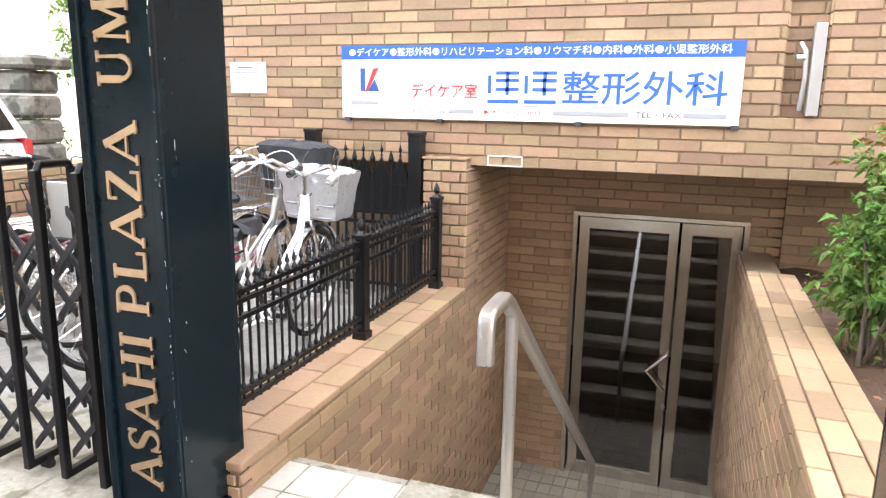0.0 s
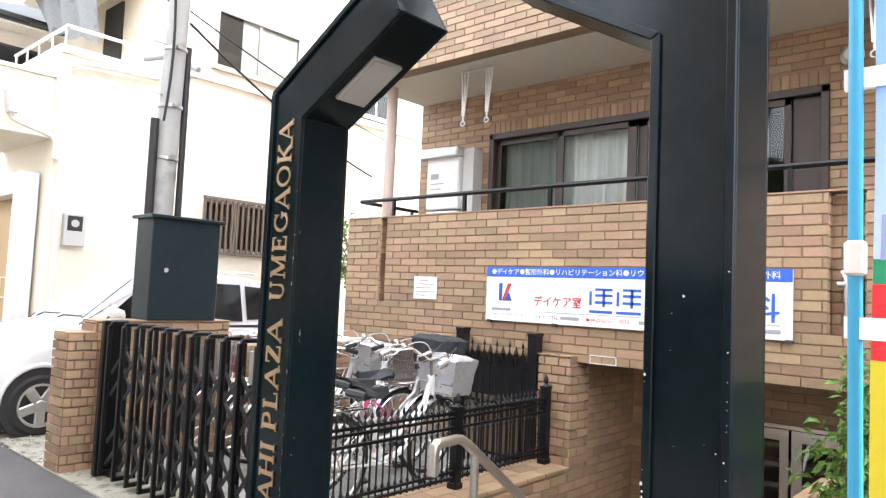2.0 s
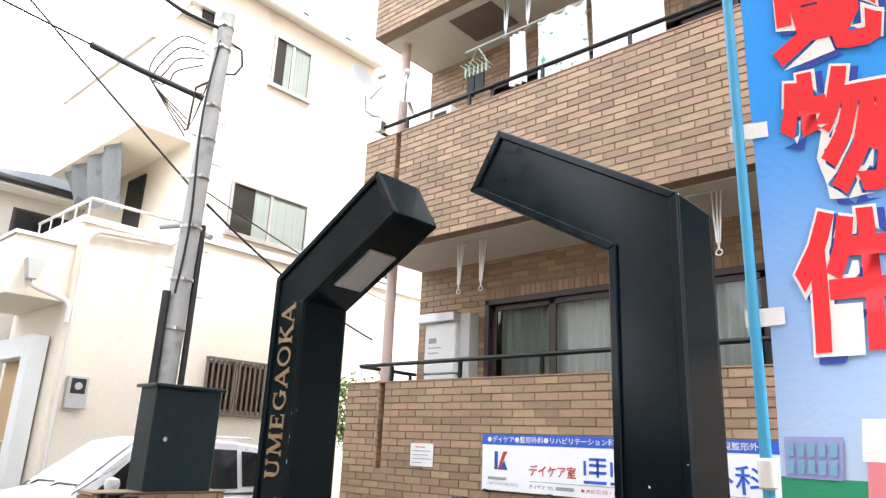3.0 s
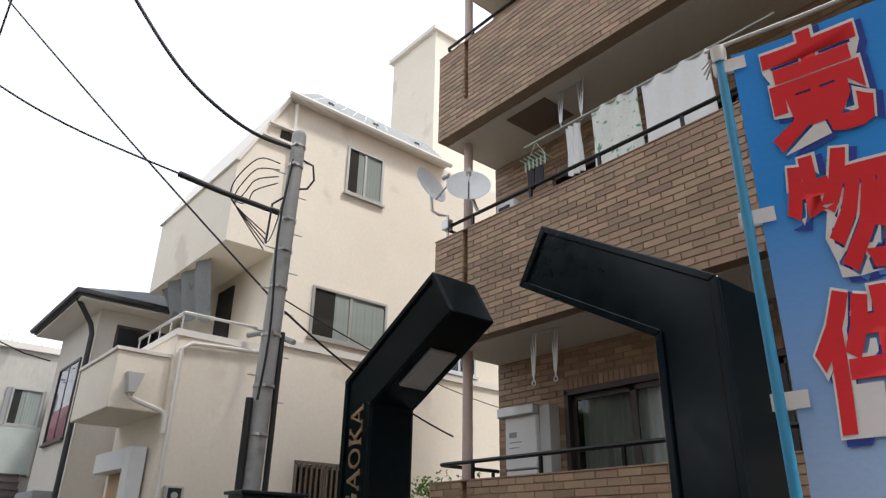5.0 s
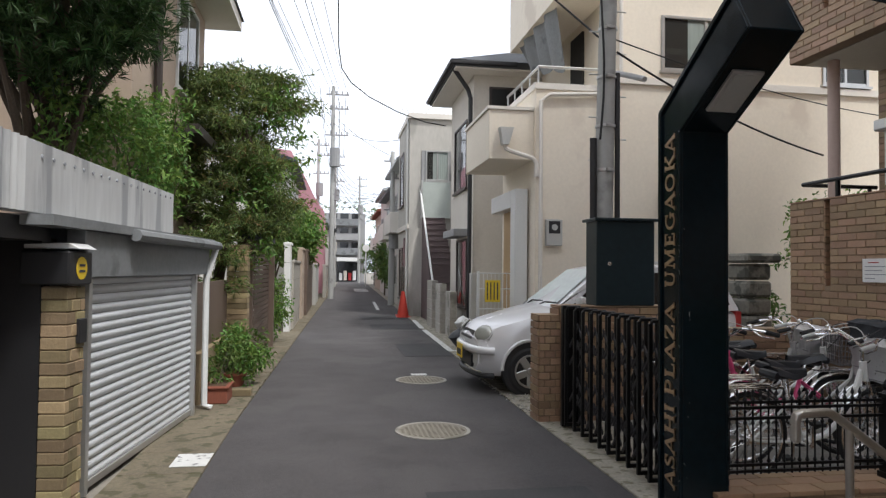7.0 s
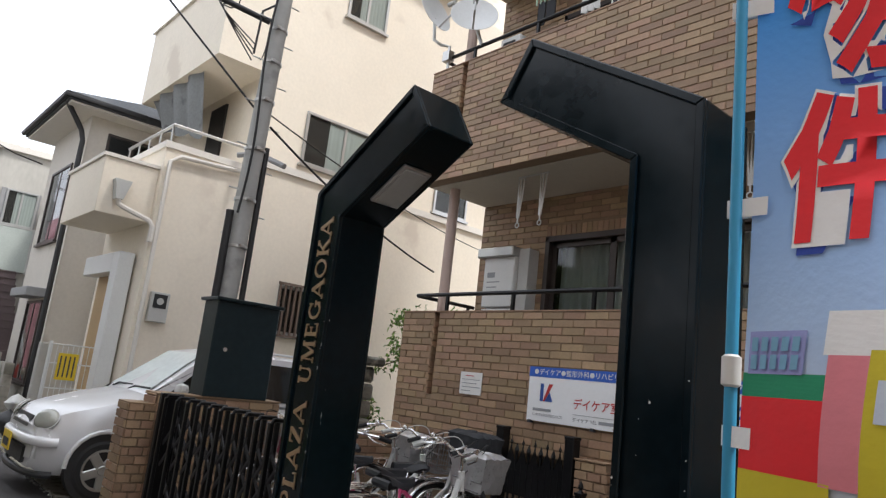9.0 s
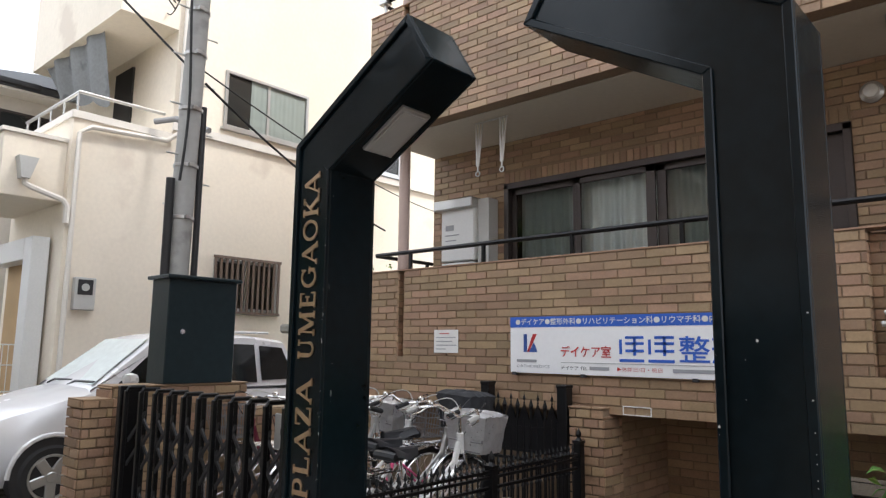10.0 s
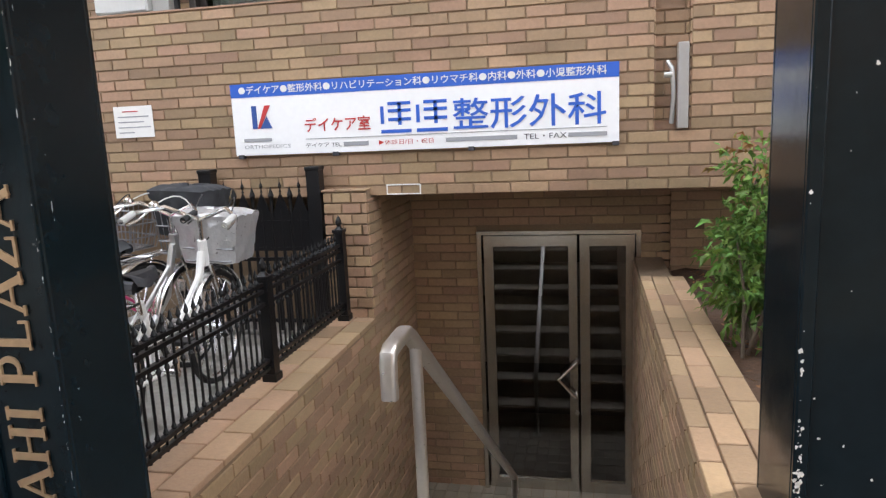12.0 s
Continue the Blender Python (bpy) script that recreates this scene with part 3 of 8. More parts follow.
part("roof", Geo().box(XL - 0.1, -0.1, 12.1, XR + 0.1, 6.2, 12.4), M_CONC, building)
part("rear_wall", Geo().box(XL + 0.2, 5.8, 0, XR, 6.0, 12.1).box(XR - 0.2, 0.0, 0, XR, 6.0, 12.1), M_MORTAR, building)
for i, (z0, z1) in enumerate(LEVELS[:3]):
    part("column", Geo().cyl((-1.72, 0.36, z1 - 0.02), (-1.72, 0.36, LEVELS[i + 1][0]), 0.06, 16), M_COL, building, "slim pinkish round column", smooth=True)
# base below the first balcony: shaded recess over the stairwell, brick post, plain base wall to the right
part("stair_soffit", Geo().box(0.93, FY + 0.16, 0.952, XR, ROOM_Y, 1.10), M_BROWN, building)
part("yard_wall", Geo().box(XL, FY + 0.3, -0.02, 0.62, FY + 0.5, 0.955), M_MORTAR, building)
base = part("base_wall", Geo().box(2.91, 0.985, -0.02, XR, 1.1, 0.955), M_MORTAR, building)
tile_wall(base, (2.91, 0.985), "x", XR - 2.91, 0.0, 0.95)

# ---- stairwell ----
WX0, WX1, WY0, WY1, WZ = 0.92, 2.65, -2.48, 1.0, -1.64
well = Geo()
well.box(WX0 - 0.2, WY0, WZ - 0.1, WX0, WY1, 0.115)
well.box(WX1, WY0, WZ - 0.1, WX1 + 0.2, WY1, 0.34)
well.box(WX0 - 0.2, WY1, WZ - 0.1, 1.45, WY1 + 0.2, 1.0)
well.box(2.70, WY1, WZ - 0.1, WX1 + 0.2, WY1 + 0.2, 1.0)
well.box(1.45, WY1, 0.555, 2.70, WY1 + 0.2, 1.0)
well.box(WX0 - 0.2, FY + 0.16, 0.115, WX0, WY1, 0.95)
wall_well = obj("wall_stairwell", well, M_MORTAR, label="tan brick-tiled walls of the stairwell", category="wall", kind="structure")
tile_wall(wall_well, (WX0, WY0), "y", FY + 0.3 - WY0 + 0.7, WZ, 0.115, near=(0.2, 2.2, -1.0, 0.2))
tile_wall(wall_well, (WX0, FY + 0.16), "y", 0.82, 0.115, 0.95)
tile_wall(wall_well, (WX1, WY1), "-y", WY1 - WY0, WZ, 0.335)
tile_wall(wall_well, (WX0, WY1), "x", 2.91 - WX0, WZ, 0.95, holes=[(1.45 - WX0, 2.70 - WX0, WZ, 0.555)])

# steps down to the basement door
steps = thing("stairs", "beige tiled steps going down to the basement door", "stairs", kind="structure")
N, RISE, RUN = 9, 0.178, 0.256
for k in range(N):
    y0 = WY0 + k * RUN
    z1 = -k * RISE - 0.0
    if k == 0:
        continue
    g = Geo().box(WX0 + 0.013, y0 - RUN * 0.0, WZ - 0.1, WX1 - 0.013, y0 + RUN, z1)
    st = part("step", g, M_MORTAR, steps)
    t = Geo()
    n = 17
    for i in range(n):
        a = WX0 + 0.013 + i * (WX1 - WX0 - 0.026) / n
        b = a + (WX1 - WX0 - 0.026) / n - 0.006
        t.box(a, y0 - 0.012, z1 + 0.001, b, y0 + RUN - 0.02, z1 + 0.012)
        t.box(a, y0 + RUN - 0.004, z1 - RISE + 0.016, b, y0 + RUN + 0.004, z1 - 0.01)
    part("tiles", t, M_FLOORTILE, st, kind="stuff")
landing = obj("floor_landing", Geo().box(WX0, WY0 + N * RUN, WZ - 0.15, WX1, WY1 + 1.6, WZ), M_MORTAR, label="tiled landing floor in front of the basement door", category="floor", kind="structure")
t = Geo()
for i in range(17):
    for j in range(18):
        a, b = WX0 + 0.013 + i * 0.1008, WY0 + N * RUN + j * 0.15
        t.box(a, b, WZ, a + 0.094, b + 0.143, WZ + 0.012)
part("tiles", t, M_FLOORTILE, landing, kind="stuff")
top = obj("floor_entry", Geo().box(WX0 - 0.3, WY0 - 0.36, -0.06, WX1 + 0.3, WY0 + RUN, -0.002), M_MORTAR, label="pale tiled strip at the head of the stairs", category="floor", kind="structure")
for i in range(12):
    for j in range(3):
        a = WX0 - 0.28 + i * 0.19
        part("tile", Geo().box(a, WY0 - 0.34 + j * 0.195, -0.002, a + 0.183, WY0 - 0.34 + j * 0.195 + 0.188, 0.012), M_PALETILE, top, bevel=0.003)
# lobby walls take the near-black colour in place of real dimness
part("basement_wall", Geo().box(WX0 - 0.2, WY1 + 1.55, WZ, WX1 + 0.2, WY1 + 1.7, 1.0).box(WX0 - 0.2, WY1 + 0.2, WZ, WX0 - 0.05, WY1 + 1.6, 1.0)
     .box(WX1 + 0.05, WY1 + 0.2, WZ, WX1 + 0.2, WY1 + 1.6, 1.0).box(WX0 - 0.2, WY1 + 0.2, 0.9, WX1 + 0.2, WY1 + 1.7, 1.0), M_DIMBLACK, wall_well, "lobby walls coloured near-black for the dimness beyond the door")
# slab added under the lobby to stop sky light leaking up from below
part("lobby_floor", Geo().box(WX0 - 0.2, WY1 + 0.1, WZ - 0.12, WX1 + 0.2, WY1 + 1.7, WZ), M_CONC, wall_well)

# copings of slip tiles
def coping(name, x0, x1, y0, y1, z, label):
    c = obj(name, Geo().box(x0 + 0.01, y0 + 0.01, z - 0.04, x1 - 0.01, y1, z - 0.012), M_MORTAR, label=label, category="coping", kind="structure")
    rng = random.Random(int(x0 * 100))
    w = x1 - x0
    cols = [(x0 - 0.004, x0 + w * 0.24), (x0 + w * 0.24 + 0.007, x0 + w * 0.62), (x0 + w * 0.62 + 0.007, x1 + 0.004)]
    for k, (a, b) in enumerate(cols):
        yy = y0 - (k % 2) * 0.118
        while yy < y1 - 0.02:
            s, e = max(yy, y0), min(yy + 0.228, y1)
            if e - s > 0.02:
                part("tile", Geo().box(a, s, z - 0.03 if k in (0, 2) else z - 0.014, b, e, z + rng.uniform(-0.001, 0.0015)), M_COPE, c, bevel=0.003)
            yy += 0.236


coping("coping_left", 0.56, 0.93, -2.55, -0.10, 0.155, "tan tiled coping along the stairwell under the iron fence")
coping("coping_right", 2.64, 2.90, -2.55, 0.16, 0.38, "tan tiled coping between stairwell and planting bed")
lw = obj("wall_fence_base", Geo().box(0.58, -2.53, -0.02, 0.91, -0.1, 0.115), M_MORTAR, label="low tiled wall carrying the iron fence", category="wall", kind="structure")
tile_wall(lw, (0.56, -2.54), "x", 0.36, 0.0, 0.115)
tile_wall(lw, (0.92, -2.54), "y", 0.07, 0.0, 0.115)
rw = obj("wall_bed_front", Geo().box(2.70, -2.54, -0.02, 3.9, -2.45, 0.34), M_MORTAR, label="low tiled wall in front of the planting bed", category="wall", kind="structure")
tile_wall(rw, (2.70, -2.54), "x", 1.2, 0.0, 0.34)
obj("planting_bed", Geo().grid(lambda u, v: (2.9 + 4.0 * u, -2.44 + 3.3 * v, 0.26 + 0.05 * noise.noise((u * 14, v * 12, 0))), 40, 30), M_SOIL, label="dark soil bed scattered with dry leaves", category="soil", kind="structure")
lit = Geo()
rng = random.Random(3)
for _ in range(900):
    x, y = rng.uniform(2.92, 4.4), rng.uniform(-2.4, 0.7)
    m = pose(x, y, 0.31 + rng.uniform(0, 0.02), rng.uniform(-30, 30), rng.uniform(-30, 30), rng.uniform(0, 360))
    lit.add([m @ Vector(p) for p in ((-0.02, 0, 0), (0, -0.008, 0.003), (0.022, 0, 0), (0, 0.008, 0.003))], [(0, 1, 2, 3)])
obj("leaf_litter", lit, mat("dry_leaf", (0.2, 0.1, 0.045), 0.9, rnd="island", rnd_amount=0.5), label="brown dry leaf litter on the soil", category="leaf litter", kind="stuff")

post = obj("wall_brick_post", Geo().box(0.635, -0.09, -0.02, 0.91, 0.17, 1.0), M_MORTAR, label="short brick-tiled post beside the stairwell", category="post", kind="structure")
tile_wall(post, (0.625, -0.10), "x", 0.295, 0.155, 1.0, bw=0.13)
tile_wall(post, (0.92, -0.10), "y", 0.28, 0.155, 0.95)
for a in range(3):
    part("tile", Geo().box(0.617 + a * 0.103, -0.11, 0.995, 0.617 + a * 0.103 + 0.097, 0.008, 1.008), M_COPE, post, bevel=0.002)

# ---- basement door ----
M_DOORSTEEL = mat("hairline_steel", (0.62, 0.59, 0.54), 0.2, 1.0, 0.06, 12, 0.04, 200)
door = thing("glass_door", "stainless-framed glass basement door, closed, with bent pull handles", "door", kind="structure")
DY = WY1 - 0.02
fr = Geo()
for a, b in ((1.45, 1.485), (2.665, 2.70)):
    fr.box(a, DY - 0.02, WZ, b, DY + 0.1, 0.525)
fr.box(1.45, DY - 0.02, 0.525, 2.70, DY + 0.1, 0.555)
part("door_frame", fr, M_DOORSTEEL, door)
for a, b in ((1.50, 2.225), (2.245, 2.655)):
    g = Geo().box(a, DY, WZ + 0.11, a + 0.075, DY + 0.045, 0.43).box(b - 0.065, DY, WZ + 0.11, b, DY + 0.045, 0.43)
    g.box(a, DY, 0.43, b, DY + 0.045, 0.515).box(a, DY, WZ + 0.02, b, DY + 0.045, WZ + 0.11)
    lf = part("door_leaf", g, M_DOORSTEEL, door)
    ob = part("pane", Geo().grid(lambda u, v: (a + 0.07 + (b - a - 0.13) * u, DY + 0.02, WZ + 0.105 + (0.43 - WZ - 0.1) * v), 1, 1), COATED, lf, "glass reflecting the steps")
    ob.visible_shadow = False
h = Geo()
h.tube([(2.22, DY - 0.01, -0.48), (2.22, DY - 0.06, -0.49), (2.075, DY - 0.07, -0.63), (2.205, DY - 0.06, -0.78), (2.205, DY - 0.01, -0.79)], 0.014, 8)
part("door_handle", h, M_CHROME, door, "bent chrome pull handle", smooth=True)
part("lock", Geo().cyl((2.215, DY - 0.012, -0.93), (2.215, DY + 0.002, -0.93), 0.018, 12), M_CHROME, door)

# ---- gate pillars ----
def gate_half(label, s):
    """One bent box-section pillar; s mirrors it about the axis between the pillars."""
    axis = 1.822
    X = lambda d: axis + s * d       # noqa: E731
    t = thing("gate_pillar", label, "gate pillar", "entrance gate")
    Y0, Y1 = -2.75, -2.46
    out = [(-1.225, 0), (-1.225, 2.50), (-0.405, 2.985), (-0.245, 2.72), (-0.945, 2.325), (-0.945, 0)]
    poly = [(X(d), z) for d, z in out]
    g = Geo().prism(poly, Y0, Y1, "y")
    body = part("pillar_body", g, M_GREEN, t, "dark green enamelled steel, chipped near the foot", bevel=0.006)
    # raised rim round the front and back faces
    rim = Geo()
    w = 0.032
    for y0, y1 in ((Y0 - 0.016, Y0 + 0.002), (Y1 - 0.002, Y1 + 0.016)):
        n = len(out)
        ins = []
        for i in range(n):
            p, q, r = Vector(out[i - 1]), Vector(out[i]), Vector(out[(i + 1) % n])
            d1, d2 = (q - p).normalized(), (r - q).normalized()
            n1, n2 = Vector((d1.y, -d1.x)), Vector((d2.y, -d2.x))
            b = (n1 + n2).normalized()
            ins.append(q + b * (w / max(b.dot(n1), 0.3)))
        for i in range(n - 1):
            a, b, c, d = out[i], out[i + 1], ins[i + 1], ins[i]
            quad = [(X(p[0]), p[1]) for p in (a, b, c, d)]
            rim.prism(quad, y0, y1, "y")
    part("rim", rim, M_GREEN, t, bevel=0.004)
    part("foot", Geo().box(min(X(-1.24), X(-0.93)), Y0 - 0.02, 0, max(X(-1.24), X(-0.93)), Y1 + 0.02, 0.03), M_GREEN, t, bevel=0.004)
    return t


left_gate = gate_half("dark green steel gate pillar bent inwards with raised bronze lettering", 1)
right_gate = gate_half("dark green steel gate pillar bent inwards with chipped paint", -1)
# lamp under the bent arm of the lettered pillar
d = Vector((-0.245 + 0.945, 2.72 - 2.325)).normalized()
lm = Matrix.Translation((1.822 - 0.63, -2.605, 2.503)) @ Euler((0, -math.atan2(d.y, d.x), 0)).to_matrix().to_4x4()
lamp = part("downlight", Geo().box(-0.16, -0.095, -0.022, 0.16, 0.095, 0.0), M_ALU, left_gate, "square frosted lamp in a metal frame", bevel=0.004, at=lm)
part("diffuser", Geo().box(-0.14, -0.075, -0.027, 0.14, 0.075, -0.02), M_CREAMPLASTIC, lamp)
# letters read upwards on the street face
# strokes of each capital in a box one high: (x0, y0, x1, y1, width) or ("arc", cx, cy, rx, ry, from, to, width)
V, T, F = 0.17, 0.075, 0.06
CAPS = {
    "A": (0.86, [(0.06, 0.0, 0.42, 0.97, T), (0.40, 0.97, 0.79, 0.0, V), (0.2, 0.32, 0.66, 0.32, F), (-0.02, 0.03, 0.2, 0.03, F), (0.64, 0.03, 0.92, 0.03, F)]),
    "S": (0.62, [("arc", 0.31, 0.74, 0.215, 0.22, 25, 215, 0.11), (0.13, 0.63, 0.49, 0.38, V), ("arc", 0.31, 0.27, 0.225, 0.23, -155, 35, 0.11), (0.52, 0.98, 0.52, 0.74, F), (0.08, 0.02, 0.08, 0.28, F)]),
    "H": (0.92, [(0.17, 0, 0.17, 1, V), (0.75, 0, 0.75, 1, V), (0.17, 0.51, 0.75, 0.51, F)] + [(x - 0.16, y, x + 0.16, y, F) for x in (0.17, 0.75) for y in (0.03, 0.97)]),
    "I": (0.42, [(0.2, 0, 0.2, 1, V), (0.04, 0.03, 0.36, 0.03, F), (0.04, 0.97, 0.36, 0.97, F)]),
    "P": (0.72, [(0.17, 0, 0.17, 1, V), (0.17, 0.96, 0.42, 0.96, T), (0.17, 0.45, 0.42, 0.45, T), ("arc", 0.40, 0.705, 0.2, 0.255, -90, 90, 0.13), (0.02, 0.03, 0.34, 0.03, F), (0.02, 0.97, 0.2, 0.97, F)]),
    "L": (0.7, [(0.17, 0, 0.17, 1, V), (0.17, 0.04, 0.64, 0.04, T), (0.62, 0.02, 0.62, 0.28, F), (0.02, 0.97, 0.34, 0.97, F), (0.02, 0.03, 0.2, 0.03, F)]),
    "Z": (0.76, [(0.6, 0.95, 0.13, 0.05, V), (0.07, 0.96, 0.66, 0.96, T), (0.07, 0.04, 0.69, 0.04, T), (0.09, 0.97, 0.09, 0.74, F), (0.67, 0.03, 0.67, 0.27, F)]),
    "U": (0.88, [(0.2, 0.3, 0.2, 1, V), (0.7, 0.3, 0.7, 1, T), ("arc", 0.45, 0.32, 0.25, 0.28, 180, 360, 0.11), (0.05, 0.97, 0.36, 0.97, F), (0.58, 0.97, 0.83, 0.97, F)]),
    "M": (1.06, [(0.15, 0, 0.2, 1, T), (0.2, 1, 0.53, 0.08, V), (0.53, 0.08, 0.85, 1, T), (0.87, 0, 0.84, 1, V), (0.02, 0.03, 0.28, 0.03, F), (0.72, 0.03, 1.03, 0.03, F), (0.06, 0.97, 0.22, 0.97, F), (0.84, 0.97, 1.0, 0.97, F)]),
    "E": (0.74, [(0.17, 0, 0.17, 1, V), (0.17, 0.96, 0.6, 0.96, T), (0.17, 0.52, 0.48, 0.52, F), (0.17, 0.04, 0.64, 0.04, T), (0.6, 0.98, 0.6, 0.76, F), (0.63, 0.02, 0.63, 0.26, F), (0.47, 0.63, 0.47, 0.41, F), (0.02, 0.97, 0.2, 0.97, F), (0.02, 0.03, 0.2, 0.03, F)]),
    "G": (0.92, [("arc", 0.46, 0.5, 0.37, 0.44, 40, 320, 0.13), (0.76, 0.12, 0.76, 0.44, 0.14), (0.6, 0.46, 0.9, 0.46, F), (0.75, 0.98, 0.75, 0.70, F)]),
    "O": (0.96, [("arc", 0.47, 0.5, 0.38, 0.44, 0, 360, 0.13)]),
    "K": (0.88, [(0.17, 0, 0.17, 1, V), (0.24, 0.44, 0.68, 0.95, T), (0.36, 0.56, 0.74, 0.04, V), (0.02, 0.97, 0.34, 0.97, F), (0.02, 0.03, 0.34, 0.03, F), (0.54, 0.97, 0.82, 0.97, F), (0.6, 0.03, 0.9, 0.03, F)]),
}


def capital(ch, sx, sy):
    """A raised seriffed capital; every stroke lies a hair above the last, so that none share a plane."""
    g = Geo()
    for i, st in enumerate(CAPS[ch][1]):
        d = 0.007 + 0.0002 * i
        if st[0] == "arc":
            _, cx, cy, rx, ry, a0, a1, w = st
            n = max(6, int(abs(a1 - a0) / 15))
            for k in range(n):
                quad = []
                for a, sgn in ((a0 + (a1 - a0) * k / n, 1), (a0 + (a1 - a0) * k / n, -1), (a0 + (a1 - a0) * (k + 1) / n, -1), (a0 + (a1 - a0) * (k + 1) / n, 1)):
                    c_, s_ = math.cos(radians(a)), math.sin(radians(a))
                    ww = w * (0.45 + 0.55 * abs(c_)) / 2
                    quad.append(((cx + (rx - sgn * ww) * c_) * sx, (cy + (ry - sgn * ww) * s_) * sy))
                g.prism(quad, 0.0, d, "z")
        else:
            x0, y0, x1, y1, w = st
            dv = Vector((x1 - x0, y1 - y0)).normalized()
            n_ = Vector((-dv.y, dv.x)) * w / 2
            g.prism([((x0 + n_.x * e0) * sx, (y0 + n_.y * e0) * sy) if q == 0 else ((x1 + n_.x * e0) * sx, (y1 + n_.y * e0) * sy) for q, e0 in ((0, -1), (1, -1), (1, 1), (0, 1))], 0.0, d, "z")
    return g


for word, z0, length in (("ASAHI", 0.15, 0.51), ("PLAZA", 0.715, 0.565), ("UMEGAOKA", 1.375, 0.95)):
    total = sum(CAPS[c][0] for c in word) + 0.08 * (len(word) - 1)
    k, at_z = length / total, z0
    for c in word:
        ob = part("letter", capital(c, k, 0.122), M_BRONZE, left_gate, "raised bronze serif letter")
        ob.matrix_basis = Matrix.Translation((0.738 + 0.061, -2.752, at_z)) @ Euler((radians(90), 0, 0)).to_matrix().to_4x4() @ Euler((0, 0, radians(90))).to_matrix().to_4x4()
        at_z += (CAPS[c][0] + 0.08) * k
chips = Geo()
rng = random.Random(8)
for k in range(170):
    z = abs(rng.gauss(0.0, 0.6)) + 0.1
    x = rng.choice((2.775, 3.035, rng.uniform(2.78, 3.03)))
    r = 0.0012 + 0.005 * rng.random() ** 3
    if k < 70:
        z, x, r = rng.gauss(0.52, 0.14), 2.775 + rng.uniform(-0.006, 0.008), 0.0012 + 0.007 * rng.random() ** 2
    y = -2.7665 if min(abs(x - 2.775), abs(x - 3.035)) < 0.01 else -2.7515
    n = 9
    st_ = rng.uniform(0.7, 1.7)
    chips.add([(x + r * rng.uniform(0.35, 1.3) * math.cos(6.283 * i / n), y, z + r * st_ * rng.uniform(0.4, 1.3) * math.sin(6.283 * i / n)) for i in range(n)], [tuple(range(n))])
scr = Geo()
rng = random.Random(18)
for k in range(46):
    z, h = rng.uniform(0.1, 2.2) ** 1.0 * (1 if k % 3 else 0.5), 0.003 + 0.03 * rng.random() ** 4
    x = 0.877 + rng.uniform(-0.003, 0.0015)
    w = 0.0004 + 0.0014 * rng.random() ** 2
    if k % 4 == 0:
        y = rng.uniform(-2.74, -2.70)
        scr.add([(0.8838, y, z), (0.8838, y + w, z + h * 0.2), (0.8838, y + w, z + h), (0.8838, y - w, z + h * 0.8)], [(0, 1, 2, 3)])
    else:
        scr.add([(x - w, -2.7668, z), (x + w * 0.6, -2.7668, z + h * 0.15), (x + w, -2.7668, z + h * 0.7), (x - w * 0.4, -2.7668, z + h)], [(0, 1, 2, 3)])
part("paint_chips", scr, M_WHITE, left_gate, "fine pale scratches along the rim")
part("paint_chips", chips, M_WHITE, right_gate, "pale chips where the paint has come off")

# ---- sliding lattice gate ----
gate = thing("folding_gate", "black aluminium folding lattice gate, half drawn across the cycle yard", "gate")
n = 11
gx0, gx1 = -1.42, 0.47
M_LATTICE = mat("worn_black_aluminium", (0.045, 0.045, 0.05), 0.45, 0.2, 0.3, 14, 0.05)
part("end_post", Geo().box(-1.52, -2.69, 0.02, -1.468, -2.51, 1.15), M_BLACK, gate, bevel=0.006)
for k in range(n):
    x = gx0 + (gx1 - gx0) * (k / (n - 1)) ** 0.92
    g = Geo()
    for y in (-2.67, -2.53):
        g.box(x - 0.014, y - 0.014, 0.04, x + 0.014, y + 0.014, 1.12)
    g.tube([(x, -2.67, 1.10), (x, -2.655, 1.135), (x, -2.545, 1.135), (x, -2.53, 1.10)], 0.016, 6)
    g.box(x - 0.014, -2.67, 0.04, x + 0.014, -2.53, 0.07)
    part("upright", g, M_BLACK, gate, bevel=0.003)
for k in range(n - 1):
    xa = gx0 + (gx1 - gx0) * (k / (n - 1)) ** 0.92
    xb = gx0 + (gx1 - gx0) * ((k + 1) / (n - 1)) ** 0.92
    g = Geo()
    for z in (0.10, 0.26, 0.60, 0.76):
        for y, sgn in ((-2.64, 1), (-2.572, -1)):
            za, zb = (z, z + 0.2) if sgn > 0 else (z + 0.2, z)
            g.box(0, 0, 0, 1, 1, 1, Matrix(((xb - xa, 0, 0, xa), (0, 0.012, 0, y), (zb - za, 0, 0.03, za), (0, 0, 0, 1))))
    part("lattice", g, M_LATTICE, gate)
for k in range(0, n, 4):
    x = gx0 + (gx1 - gx0) * (k / (n - 1)) ** 0.92
    part("wheel", Geo().cyl((x, -2.61, 0.03), (x, -2.59, 0.03), 0.03, 12), M_RUBBER, gate)

# ---- iron fence on the coping ----
fence = thing("iron_fence", "low black cast-iron fence with spearheads on the tiled coping", "fence")
FX = 0.742
FZ = -0.04                                  # all heights of the fence
